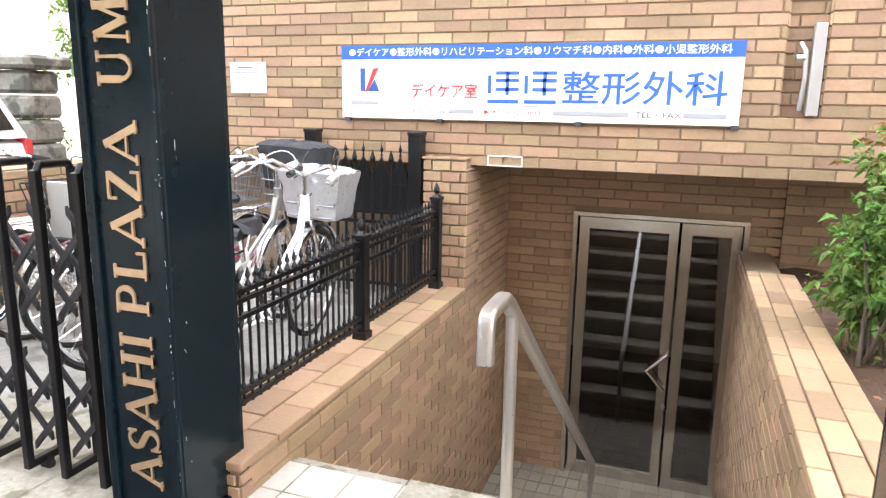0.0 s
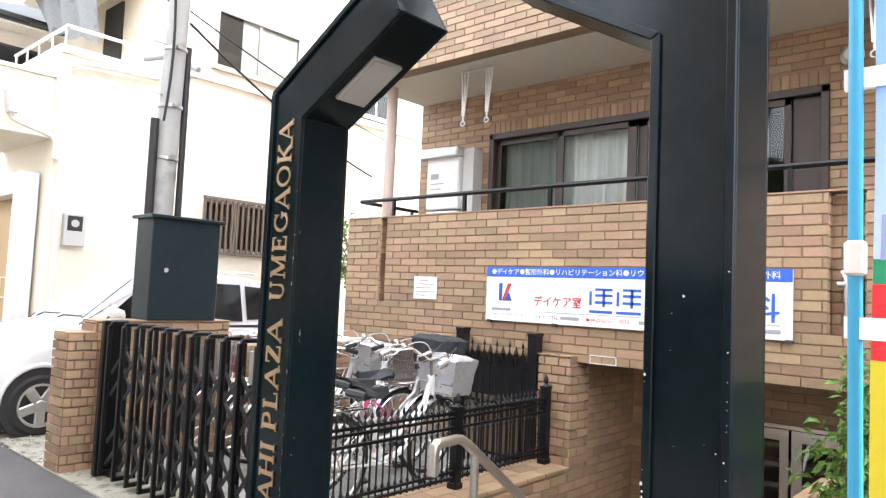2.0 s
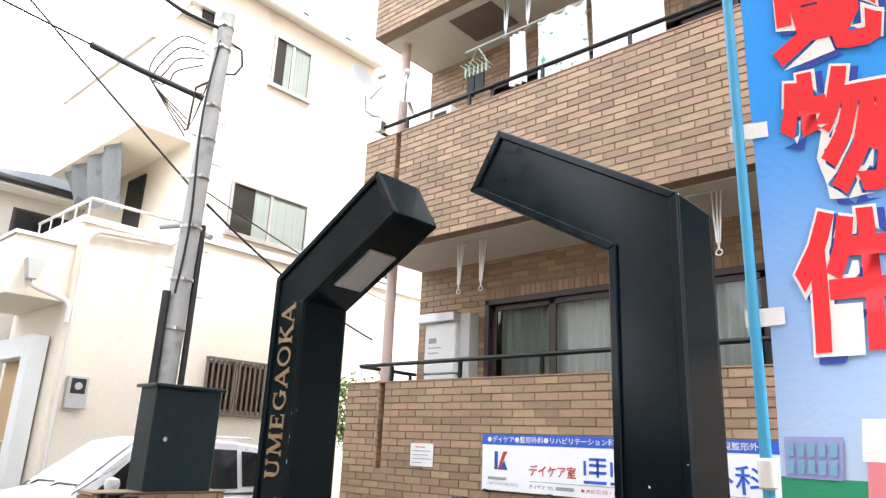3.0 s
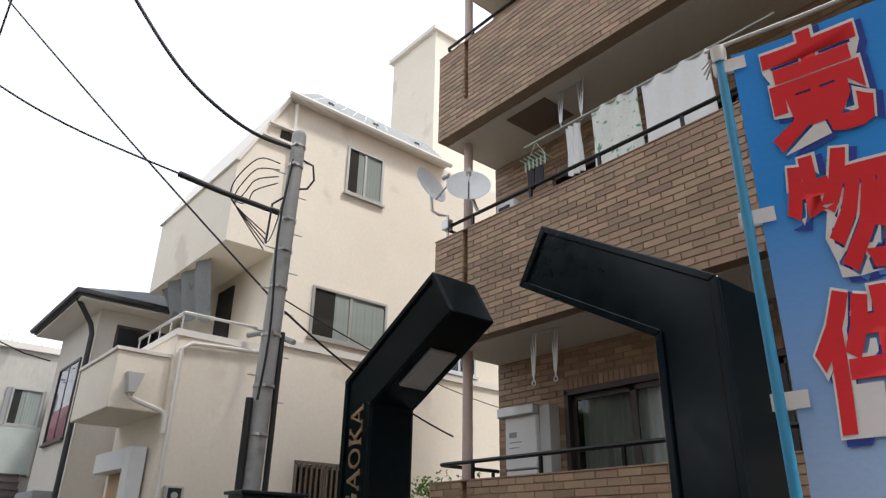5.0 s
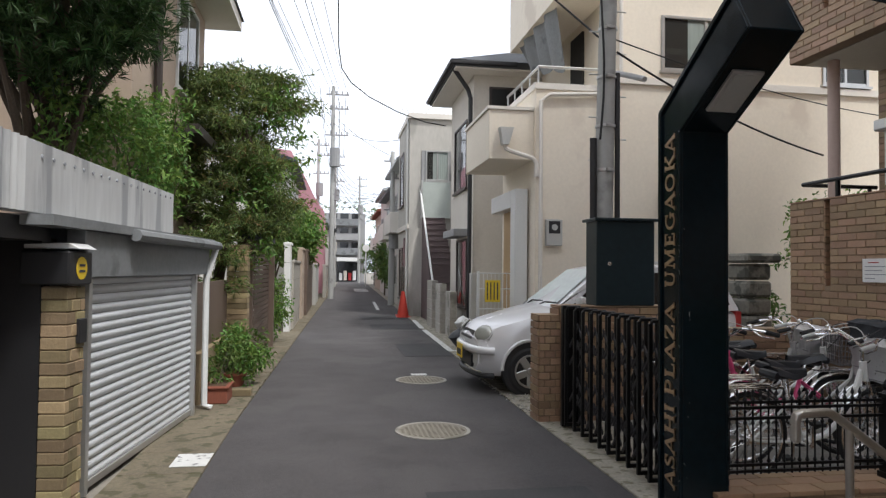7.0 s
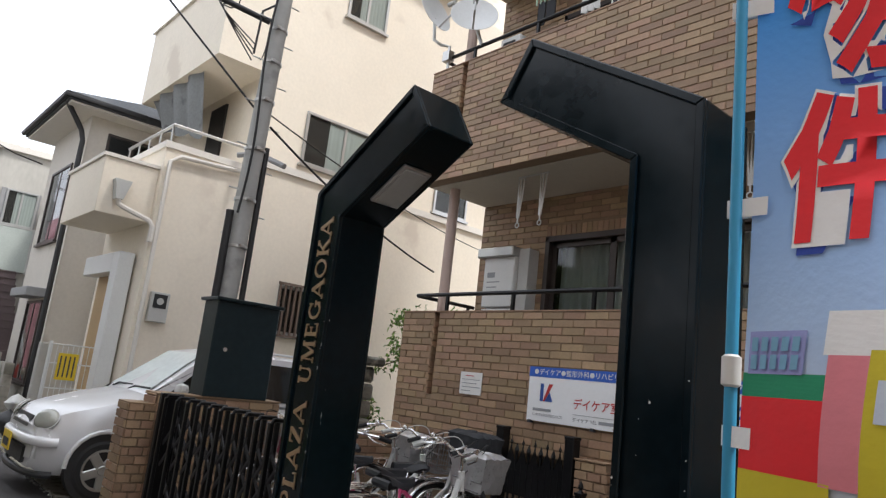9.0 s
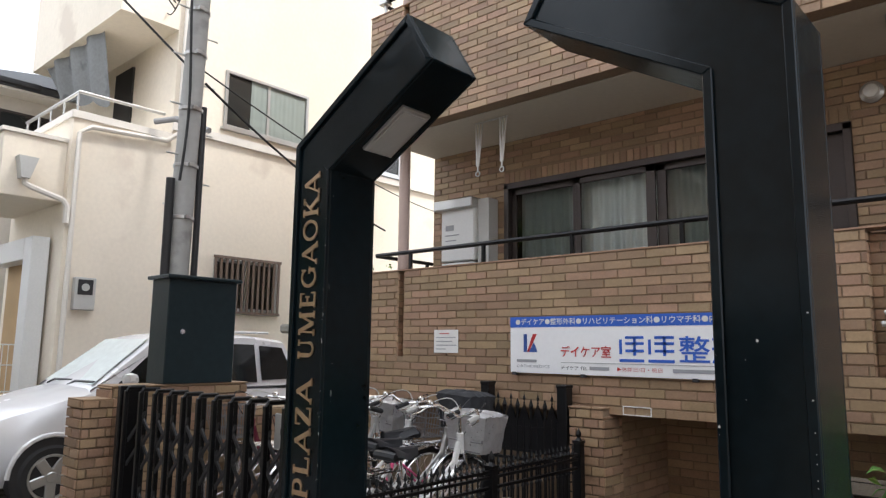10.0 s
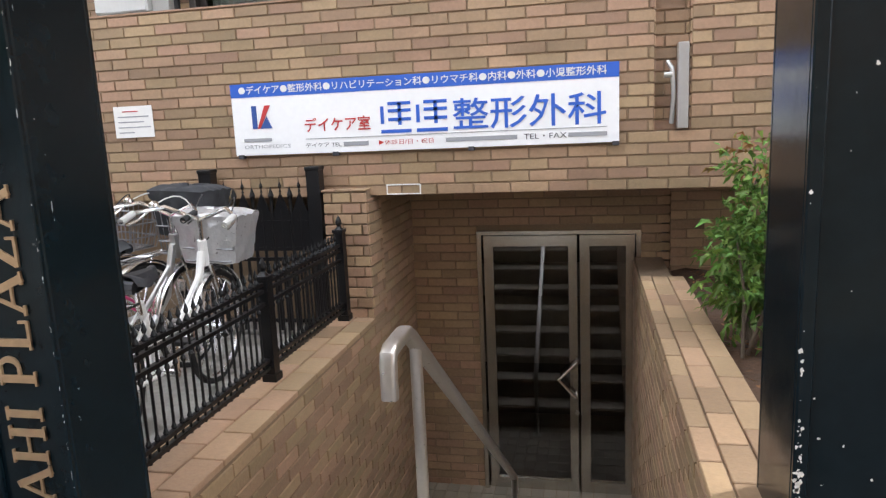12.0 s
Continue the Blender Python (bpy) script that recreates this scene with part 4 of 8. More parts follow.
for y, zt in ((-2.42, 0.78), (-1.25, 0.78), (-0.165, 0.84)):
    zt += FZ
    g = Geo().box(FX - 0.03, y - 0.03, 0.16, FX + 0.03, y + 0.03, zt - 0.06)
    g.box(FX - 0.038, y - 0.038, 0.156, FX + 0.038, y + 0.038, 0.195).box(FX - 0.036, y - 0.036, zt - 0.06, FX + 0.036, y + 0.036, zt - 0.04)
    g.lathe([(0.03, zt - 0.04), (0.012, zt - 0.02), (0.022, zt), (0.018, zt + 0.02), (0.002, zt + 0.05)], (FX, y, 0), 8)
    part("post", g, M_BLACK, fence, bevel=0.003)
for z in (0.23, 0.27, 0.56, 0.625, 0.66):
    part("rail", Geo().box(FX - 0.012, -2.42, z - 0.009, FX + 0.012, -0.165, z + 0.009), M_BLACK, fence)
y = -2.36
while y < -0.20:
    if abs(y + 1.25) > 0.04:
        g = Geo().tube([(FX, y, 0.21), (FX, y, 0.68)], 0.0062, 6)
        g.lathe([(0.0085, 0.66), (0.015, 0.675), (0.004, 0.695), (0.012, 0.71), (0.001, 0.745)], (FX, y, 0), 6)
        for z in (0.29, 0.53):
            g.lathe([(0.006, z - 0.016), (0.0125, z), (0.006, z + 0.016)], (FX, y, 0), 6)
        part("bar", g, M_BLACK, fence)
    y += 0.054

# tall ornamental panel by the facade behind the cycles
og = thing("ornamental_gate", "black cast-iron gate with pointed arches beside the facade", "gate")
for x in (-0.203, 0.568):
    part("post", Geo().box(x - 0.045, -0.125, 0, x + 0.045, -0.035, 1.155).box(x - 0.05, -0.13, 1.14, x + 0.05, -0.03, 1.165), M_BLACK, og, bevel=0.004)
for z in (0.12, 0.55, 0.62, 0.80):
    part("rail", Geo().box(-0.16, -0.09, z - 0.012, 0.53, -0.07, z + 0.012), M_BLACK, og)
for k in range(5):
    x = -0.09 + k * 0.135
    g = Geo().tube([(x, -0.08, 0.05), (x, -0.08, 0.88)], 0.011, 6)
    g.lathe([(0.011, 1.0), (0.004, 1.02), (0.014, 1.04), (0.003, 1.07), (0.001, 1.10)], (x, -0.08, 0), 6)
    g.prism([(x - 0.058, 0.62), (x + 0.058, 0.62), (x + 0.058, 0.86), (x, 1.0), (x - 0.058, 0.86)], -0.088, -0.074)
    g.ring((x, -0.08, 0.71), 0.05, 0.009, "y", 16, 5)
    part("bar", g, M_BLACK, og)
    if k < 4:
        part("bar", Geo().tube([(x + 0.0675, -0.08, 0.05), (x + 0.0675, -0.08, 0.97)], 0.012, 6).lathe([(0.012, 0.95), (0.022, 0.98), (0.001, 1.04)], (x + 0.0675, -0.08, 0), 6), M_BLACK, og)

# ---- handrail ----
hr = thing("handrail", "brushed steel stair handrail with a turned-down end", "handrail")
hx = 1.809
sl = lambda y: 0.815 - (y + 2.49) * 0.722   # noqa: E731
RAIL_LINE = [(-2.682, 0.69), (-2.682, 0.785), (-2.675, 0.808), (-2.655, 0.818), (-2.53, 0.822), (-2.505, 0.819), (-2.49, 0.81), (-2.46, sl(-2.46)), (-0.02, sl(-0.02)), (0.03, sl(0.03) - 0.02), (0.04, sl(0.04) - 0.1)]
g = Geo()
ring = [(math.copysign(abs(math.cos(w)) ** 0.55, math.cos(w)) * 0.0225, math.copysign(abs(math.sin(w)) ** 0.55, math.sin(w)) * 0.019) for w in (2 * math.pi * (j + 0.5) / 16 for j in range(16))]
for i, (y, z) in enumerate(RAIL_LINE):
    p0, p1 = RAIL_LINE[max(i - 1, 0)], RAIL_LINE[min(i + 1, len(RAIL_LINE) - 1)]
    d = Vector((p1[0] - p0[0], p1[1] - p0[1])).normalized()
    for a, b in ring:
        g.v.append((hx + a, y - d.y * b, z + d.x * b))
for i in range(len(RAIL_LINE) - 1):
    for j in range(16):
        q = i * 16
        g.f.append((q + j, q + (j + 1) % 16, q + 16 + (j + 1) % 16, q + 16 + j))
g.f.append(tuple(range(16)))
g.f.append(tuple(range(len(g.v) - 1, len(g.v) - 17, -1)))
part("rail", g, M_STEEL, hr, smooth=True)
for y in (-2.40, 0.0):
    part("post", Geo().cyl((hx, y, 0.012 if y < -2 else WZ + 0.01), (hx, y, sl(y)), 0.019, 14), M_STEEL, hr, smooth=True)
    part("flange", Geo().cyl((hx, y, 0.012 if y < -2 else WZ + 0.01), (hx, y, (0.012 if y < -2 else WZ + 0.01) + 0.012), 0.045, 16), M_STEEL, hr)

# ---- meter box, brick wall and pole at the yard's corner ----
bw = obj("wall_yard", Geo().box(-2.01, -2.82, -0.02, -1.76, -2.62, 1.03).box(-2.01, -2.62, -0.02, -1.76, -1.49, 1.12).box(-2.01, -1.49, -0.02, -1.76, 0.3, 0.9), M_MORTAR, label="brick-tiled wall at the corner of the cycle yard", category="wall", kind="structure")
tile_wall(bw, (-1.75, -2.83), "y", 0.21, 0, 1.04, bw=0.115)
tile_wall(bw, (-1.75, -2.62), "y", 1.13, 0, 1.13)
tile_wall(bw, (-1.75, -1.49), "y", 1.7, 0, 0.9)
tile_wall(bw, (-2.02, -2.83), "x", 0.26, 0, 1.04)
tile_wall(bw, (-2.02, -2.63), "x", 0.27, 1.04, 1.13)
part("cap", Geo().box(-2.025, -2.835, 1.03, -1.745, -2.625, 1.045).box(-2.025, -2.63, 1.12, -1.745, -1.48, 1.135), M_COPE, bw, bevel=0.003)
mb = thing("meter_cabinet", "dark green steel cabinet on the brick wall round the pole's foot", "cabinet")
part("body", Geo().box(-2.03, -2.25, 1.135, -1.735, -1.64, 1.98), M_GREEN2, mb, bevel=0.008)
part("lid", Geo().box(-2.07, -2.28, 1.975, -1.70, -1.61, 2.005), M_GREEN2, mb, bevel=0.006)
part("lock", Geo().cyl((-1.735, -2.12, 1.55), (-1.725, -2.12, 1.55), 0.02, 12), M_CHROME, mb)
up = thing("utility_pole", "grey concrete utility pole with bands, conduits and cable arms", "utility pole")
px, py = -1.92, -2.11
part("shaft", Geo().tube([(px, py, 2.0), (px + 0.03, py + 0.03, 4.0), (px + 0.06, py + 0.06, 5.75)], [0.098, 0.087, 0.074], 24), M_POLE, up, smooth=True)
part("cap", Geo().lathe([(0.074, 5.75), (0.06, 5.79), (0.0, 5.8)], (px + 0.06, py + 0.06, 0), 16), M_POLE, up, smooth=True)
for dx, dy, r, zt in ((0.05, -0.125, 0.036, 2.82), (0.05, 0.13, 0.028, 3.5)):
    part("conduit", Geo().cyl((px + dx, py + dy, 2.0), (px + dx * 0.9, py + dy, zt), r, 10), M_PLASTIC, up, "black plastic conduit", smooth=True)
for z in (2.5, 2.95, 3.45, 3.95, 4.35, 4.7, 5.35, 5.6):
    part("band", Geo().lathe([(0.105 - 0.0065 * (z - 2), -0.016), (0.110 - 0.0065 * (z - 2), -0.012), (0.110 - 0.0065 * (z - 2), 0.012), (0.105 - 0.0065 * (z - 2), 0.016)], (px + 0.016 * (z - 2), py + 0.016 * (z - 2), z), 20).box(px + 0.08, py - 0.02, z - 0.015, px + 0.15, py + 0.02, z + 0.015), M_ALU, up, smooth=True)
for k in range(14):
    z = 2.6 + k * 0.22
    sgn = 1 if k % 2 else -1
    part("step_bolt", Geo().cyl((px + 0.03, py + 0.03 + sgn * 0.07, z), (px + 0.03, py + 0.03 + sgn * 0.2, z), 0.007, 6), M_ALU, up)
part("arm", Geo().tube([(px + 0.02, py - 0.05, 4.77), (-2.2, -2.68, 4.95), (-2.40, -3.09, 5.10)], [0.028, 0.03, 0.034], 10), M_PLASTIC, up, "black cable sleeve", smooth=True)
loops = Geo()
for k in range(4):
    top_z, out, low = 5.36 - 0.08 * k, 0.46 - 0.05 * k, 5.0 - 0.03 * k
    p = [Vector((px, py - 0.1, top_z)), Vector((px - 0.1, py - 0.3, top_z + 0.03 - 0.05 * k)), Vector((px - 0.2, py - out, top_z - 0.2)), Vector((px - 0.3, py - out - 0.02, low)), Vector((px - 0.26, py - 0.42, 4.84)), Vector((px - 0.1, py - 0.12, 4.55 - 0.06 * k))]
    pts = []
    for i in range(len(p) - 1):
        q0, q1, q2, q3 = p[max(i - 1, 0)], p[i], p[i + 1], p[min(i + 2, len(p) - 1)]
        for j in range(6):
            u = j / 6
            pts.append(0.5 * (2 * q1 + (q2 - q0) * u + (2 * q0 - 5 * q1 + 4 * q2 - q3) * u ** 2 + (3 * q1 - q0 - 3 * q2 + q3) * u ** 3))
    part("cable_loop", Geo().tube(pts + [p[-1]], 0.007, 5), M_CABLE, up, smooth=True)
part("cable_loop", Geo().tube([(px + 0.02, py + 0.1, 5.5), (px + 0.1, py + 0.24, 5.42), (px + 0.1, py + 0.27, 5.25), (px + 0.1, py + 0.2, 5.12), (px + 0.1, py + 0.1, 5.08), (px + 0.02, py - 0.14, 4.85), (px, py - 0.15, 4.4)], 0.012, 5), M_CABLE, up, smooth=True)
loops.tube([(px + 0.11, py - 0.08 + 0.05 * u + 0.03 * math.sin(a), 2.8 + 2.6 * u) for u, a in zip(np.linspace(0, 1, 14), np.linspace(0, 7, 14))], 0.012, 5)
part("riser_cable", loops, M_CABLE, up, smooth=True)
# ---- sign, notice and fittings on the facade ----
sign = thing("clinic_sign", "long white clinic signboard with blue band and blue lettering", "sign")
SX0, SX1, SZ0, SZ1 = -0.01, 2.50, 1.245, 1.715
SY = -0.012
part("board", Geo().box(SX0, SY, SZ0, SX1, SY + 0.02, SZ1), M_SIGNWHITE, sign, bevel=0.002)
part("band", Geo().box(SX0, SY - 0.002, SZ1 - 0.088, SX1, SY + 0.001, SZ1), M_BLUE, sign)


def sign_text(body, x, z, h, length, material, bold=0.0):
    me, w = text_geo(body, h, 0.0, bold)
    co = np.array([v.co for v in me.vertices])
    me.vertices.foreach_set("co", (co * (length / w, 1, 1)).ravel())
    me.materials.append(material)
    ob = new("lettering", me)
    ob.parent = sign
    ob.matrix_basis = Matrix.Translation((x, SY - 0.004, z)) @ Euler((radians(90), 0, 0)).to_matrix().to_4x4()


def sign_bar(x, z, w, h, material):
    part("text_bar", Geo().box(x, SY - 0.003, z, x + w, SY - 0.001, z + h), material, sign)


sign_text("●デイケア●整形外科●リハビリテーション科●リウマチ科●内科●外科●小児整形外科", 0.05, SZ1 - 0.07, 0.055, 2.38, M_WHITEMETAL, 0.015)
sign_text("デイケア室", 0.50, 1.385, 0.09, 0.45, M_RED, 0.01)
sign_text("整形外科", 1.49, 1.355, 0.195, 0.935, M_BLUE, 0.008)
# the two characters of a surname, as bars
for x in (1.02, 1.255):
    for k, (dx, dz, w, h) in enumerate(((0, 0, 0.2, 0.022), (0.0, 0.06, 0.022, 0.11), (0.05, 0.075, 0.15, 0.02), (0.05, 0.13, 0.15, 0.02), (0.05, 0.175, 0.15, 0.02), (0.115, 0.05, 0.022, 0.14))):
        sign_bar(x + dx, 1.355 + dz, w, h, M_BLUE)
part("logo", Geo().prism([(0.13, 1.42), (0.165, 1.42), (0.165, 1.57), (0.13, 1.57)], SY - 0.003, SY - 0.001), M_NAVY, sign)
part("logo", Geo().prism([(0.185, 1.42), (0.27, 1.42), (0.235, 1.50)], SY - 0.003, SY - 0.001), M_NAVY, sign)
part("logo", Geo().prism([(0.165, 1.42), (0.185, 1.42), (0.265, 1.57), (0.225, 1.57)], SY - 0.0035, SY - 0.001), M_RED, sign)
sign_bar(0.06, 1.335, 0.20, 0.022, M_INKGREY)
sign_text("ORTHOPEDICS", 0.06, 1.29, 0.024, 0.33, M_INKGREY)
part("rule", Geo().box(0.50, SY - 0.003, 1.338, 2.43, SY - 0.001, 1.342), M_INKGREY, sign)
sign_text("デイケア TEL.", 0.50, 1.283, 0.032, 0.25, M_INK)
sign_bar(0.76, 1.286, 0.17, 0.026, M_INKGREY)
sign_text("▶休診日/日・祝日", 1.0, 1.283, 0.032, 0.36, M_RED)
sign_bar(1.44, 1.286, 0.45, 0.026, M_INKGREY)
sign_text("TEL・FAX", 1.93, 1.283, 0.032, 0.26, M_INK)
sign_bar(2.2, 1.286, 0.23, 0.026, M_INKGREY)
for x in (0.03, 0.7, 1.6, 2.48):
    part("bracket", Geo().box(x - 0.02, SY - 0.008, SZ0 - 0.02, x + 0.02, SY + 0.03, SZ0 + 0.006), M_INK, sign, bevel=0.002)
stain = thing("mortar_stain", "white mortar bloom framing one brick over the stairs", "stain")
for x0, z0, x1, z1 in ((1.03, 0.958, 1.25, 0.965), (1.03, 1.018, 1.25, 1.026), (1.025, 0.958, 1.032, 1.026), (1.248, 0.958, 1.256, 1.02)):
    part("streak", Geo().box(x0, FY - 0.0125, z0, x1, FY - 0.004, z1), M_PAPER, stain)
notice = thing("notice", "white laminated paper notice stuck to the brick wall", "notice")
part("sheet", Geo().box(-0.92, 0.002, 1.40, -0.62, 0.007, 1.615), M_PAPER, notice)
for k, w in enumerate((0.16, 0.24, 0.2, 0.25, 0.12)):
    part("text_bar", Geo().box(-0.89 + (0.04 if k == 0 else 0), 0.0005, 1.575 - k * 0.036, -0.89 + w, 0.0025, 1.583 - k * 0.036), M_INKGREY if k else M_RED, notice)
heater = thing("water_heater", "white wall-mounted gas water heater with a metal hood", "water heater")
part("body", Geo().box(-1.62, 0.86, 2.40, -1.14, 1.09, 3.05), M_WHITEMETAL, heater, bevel=0.012)
part("hood", Geo().box(-1.70, 0.80, 2.98, -1.13, 1.05, 3.10), M_ALU, heater, "stainless flue hood", bevel=0.015)
part("side_cover", Geo().box(-1.135, 0.92, 2.30, -0.98, 1.09, 3.08), M_CREAMPLASTIC, heater, bevel=0.006)
part("lower_cover", Geo().box(-1.615, 0.87, 2.25, -1.15, 1.085, 2.385), M_WHITEMETAL, heater, bevel=0.006)
for k, (w, h) in enumerate(((0.12, 0.06), (0.2, 0.012), (0.16, 0.012))):
    part("text_bar", Geo().box(-1.55, 0.856, 2.75 - k * 0.06, -1.55 + w, 0.861, 2.75 - k * 0.06 + h), M_INKGREY, heater)
duct = thing("downpipe_cover", "brushed steel pipe cover set in the wall groove", "pipe")
part("plate", Geo().box(2.83, -0.03, 1.31, 2.89, 0.05, 1.80), M_ALU, duct, bevel=0.004)
part("tube", Geo().tube([(2.775, 0.03, 1.70), (2.80, 0.01, 1.66), (2.81, 0.0, 1.5), (2.80, 0.02, 1.34)], 0.014, 10), M_ALU, duct, smooth=True)
part("cap", Geo().cyl((2.755, 0.0, 1.62), (2.80, 0.0, 1.62), 0.018, 12), M_ALU, duct)
bl = thing("bulkhead_lamp", "round white bulkhead lamp on the brick wall", "lamp")
part("ring", Geo().lathe([(0.08, 0), (0.085, 0.03), (0.06, 0.05)], (0, 0, 0), 20), M_ALU, bl, at=Matrix.Translation((2.63, ROOM_Y - 0.012, 3.43)) @ Euler((radians(90), 0, 0)).to_matrix().to_4x4(), smooth=True)
part("dome", Geo().lathe([(0.062, 0.045), (0.05, 0.075), (0.0, 0.09)], (0, 0, 0), 20), M_WHITE, bl, at=Matrix.Translation((2.63, ROOM_Y - 0.012, 3.43)) @ Euler((radians(90), 0, 0)).to_matrix().to_4x4(), smooth=True)
sw = thing("switch_box", "small white switch box on the brick wall", "switch box")
part("case", Geo().box(2.93, ROOM_Y - 0.05, 3.32, 3.0, ROOM_Y - 0.012, 3.44), M_WHITEMETAL, sw, bevel=0.005)

# hanging drying racks under the balcony slabs
def drying_hook(x, z):
    t = thing("laundry_bracket", "folded aluminium laundry pole bracket hanging from the soffit", "bracket", "laundry brackets")
    for dx in (0.0, 0.30):
        g = Geo()
        for o in (-0.03, 0.0, 0.03):
            g.tube([(x + dx + o * 1.4, 0.35, z), (x + dx + o * 0.4, 0.33, z - 0.52 + abs(o) * 2)], 0.009, 6)
        g.ring((x + dx, 0.33, z - 0.54), 0.025, 0.007, "y", 12, 5)
        part("arm", g, M_ALU, t, smooth=True)
    part("bar", Geo().cyl((x - 0.05, 0.35, z - 0.01), (x + 0.36, 0.35, z - 0.01), 0.01, 8), M_ALU, t)


for x, z in ((-0.66, 3.71), (1.78, 3.71), (-0.1, 6.57), (2.9, 3.71)):
    drying_hook(x, z)

# washing on the upper balcony
wl_ = thing("washing_line", "washing hung on an aluminium pole on the upper balcony", "laundry")
part("pole", Geo().cyl((-0.65, 0.3, 6.02), (2.4, 0.3, 6.02), 0.013, 8), M_ALU, wl_, smooth=True)


def cloth(name, x0, x1, z0, z1, material, label):
    g = Geo().grid(lambda u, v: (x0 + (x1 - x0) * u, 0.3 + 0.02 * math.sin(u * 17 + v * 3), z1 - (z1 - z0) * v), 14, 6)
    g.grid(lambda u, v: (x0 + (x1 - x0) * u, 0.318 + 0.02 * math.sin(u * 17 + v * 3), z1 - (z1 - z0) * v), 14, 6, flip=True)
    return part(name, g, material, wl_, label, smooth=True)


cloth("towel", 0.35, 0.95, 5.25, 6.03, mat("print_towel", (0.72, 0.74, 0.68), 0.9, spots=(0.12, 0.35, 0.2), spot_scale=13, spot_at=0.6), "white towel with green print")
cloth("towel", -0.02, 0.2, 5.35, 5.98, M_WHITE, "white vest")
cloth("towel", 1.0, 1.75, 5.1, 6.03, M_WHITE, "white sheet")
hg = Geo()
for k in range(6):
    hg.cyl((-0.62 + 0.06 * k, 0.18, 5.78), (-0.62 + 0.06 * k, 0.42, 5.78), 0.006, 5)
    hg.box(-0.63 + 0.06 * k, 0.27, 5.66, -0.62 + 0.06 * k, 0.29, 5.78)
hg.tube([(-0.62, 0.3, 5.78), (-0.47, 0.3, 6.02), (-0.32, 0.3, 5.78)], 0.006, 5)
part("clip_hanger", hg, mat("mint_plastic", (0.45, 0.62, 0.5), 0.5), wl_, "mint green clip hanger")
part("sock", Geo().box(-0.6, 0.28, 5.40, -0.5, 0.30, 5.68), M_CLOTH, wl_, "dark socks")
part("sock", Geo().box(-0.48, 0.28, 5.44, -0.36, 0.30, 5.66), M_CLOTH, wl_)
ac = thing("ventilation_unit", "white louvred unit on the balcony floor", "air conditioner")
part("case", Geo().box(-1.15, 0.3, 5.05, -0.85, 0.55, 5.42), M_WHITEMETAL, ac, bevel=0.01)
part("grille", Geo().box(-1.10, 0.292, 5.28, -0.92, 0.3, 5.36), M_PLASTIC, ac)


def dish(x, y, z, tilt, turn, label):
    t = thing("satellite_dish", label, "satellite dish", "satellite dishes", at=Matrix.Translation((x, y, z)) @ Euler((0, 0, radians(turn))).to_matrix().to_4x4() @ Euler((radians(tilt), 0, 0)).to_matrix().to_4x4())
    part("reflector", Geo().lathe([(0.0, 0.0), (0.12, 0.012), (0.2, 0.036), (0.27, 0.07), (0.275, 0.066), (0.2, 0.03), (0.0, -0.006)], (0, 0, 0), 28), M_WHITEMETAL, t, smooth=True)
    part("feed_arm", Geo().tube([(0, -0.26, 0.06), (0, -0.2, 0.28), (0, -0.08, 0.32)], 0.012, 6), M_ALU, t, smooth=True)
    part("receiver", Geo().cyl((0, -0.08, 0.36), (0, -0.05, 0.26), 0.03, 10), M_CREAMPLASTIC, t, smooth=True)
    return t


dish(-1.30, -0.02, 5.60, 68, 48, "white satellite dish clamped to the balcony rail")
dish(-1.98, -0.12, 5.86, 70, 100, "white satellite dish on a bent arm at the balcony corner")
dm = thing("dish_mount", "bent steel arm holding a dish on the rail", "bracket")
part("arm", Geo().tube([(-1.98, -0.06, 5.82), (-1.98, -0.03, 5.55), (-1.9, 0.02, 5.48), (-1.8, 0.08, 5.45), (-1.8, 0.09, 5.05)], 0.02, 8), M_ALU, dm, smooth=True)
part("clamp", Geo().box(-1.86, 0.03, 5.25, -1.74, 0.12, 5.38), M_ALU, dm, bevel=0.005)
part("arm", Geo().tube([(-1.30, 0.0, 5.58), (-1.28, 0.06, 5.42), (-1.25, 0.1, 5.3)], 0.022, 8), M_ALU, dm, smooth=True)

# ---- banner ----
ban = thing("banner_flag", "tall blue sale banner with red characters on a blue pole", "banner")
BX, BY, BT = 3.488, -3.43, 2.86            # foot of the pole and its top
part("pole", Geo().tube([(BX + 0.006, BY, 0.0), (BX, BY, 1.5), (BX, BY, BT)], 0.0125, 12), M_POLEBLUE, ban, smooth=True)
part("joint", Geo().lathe([(0.0126, 1.515), (0.019, 1.52), (0.019, 1.575), (0.0126, 1.58)], (BX, BY, 0), 14), M_WHITE, ban, smooth=True)
part("cap", Geo().lathe([(0.018, BT - 0.03), (0.021, BT), (0.021, BT + 0.02), (0.0, BT + 0.035)], (BX, BY, 0), 12), M_WHITE, ban, smooth=True)
for k in range(3):
    part("clip_tooth", Geo().cyl((BX - 0.05, BY - 0.012 + 0.01 * k, BT - 0.03 - 0.012 * k), (BX - 0.01, BY, BT + 0.005), 0.0025, 5), M_WHITE, ban)


def ban_at(u, v, off=0.0):
    """A place on the cloth: u metres from the pole, v metres below the top of the pole."""
    wave = 0.022 * math.sin(2.4 * v + 0.6) * u / 0.5 + 0.008 * math.sin(u * 13 + v * 2.2) 
    k = min(max((v - 0.7) / 0.8, 0.0), 1.0)
    a = radians(12 - 33 * k * k * (3 - 2 * k))          # the wind twists the cloth towards its foot
    along, out = Vector((math.cos(a), math.sin(a), 0)), Vector((math.sin(a), -math.cos(a), 0))
    return Vector((BX, BY, BT - v)) + along * (0.016 + u) + out * (off - wave)


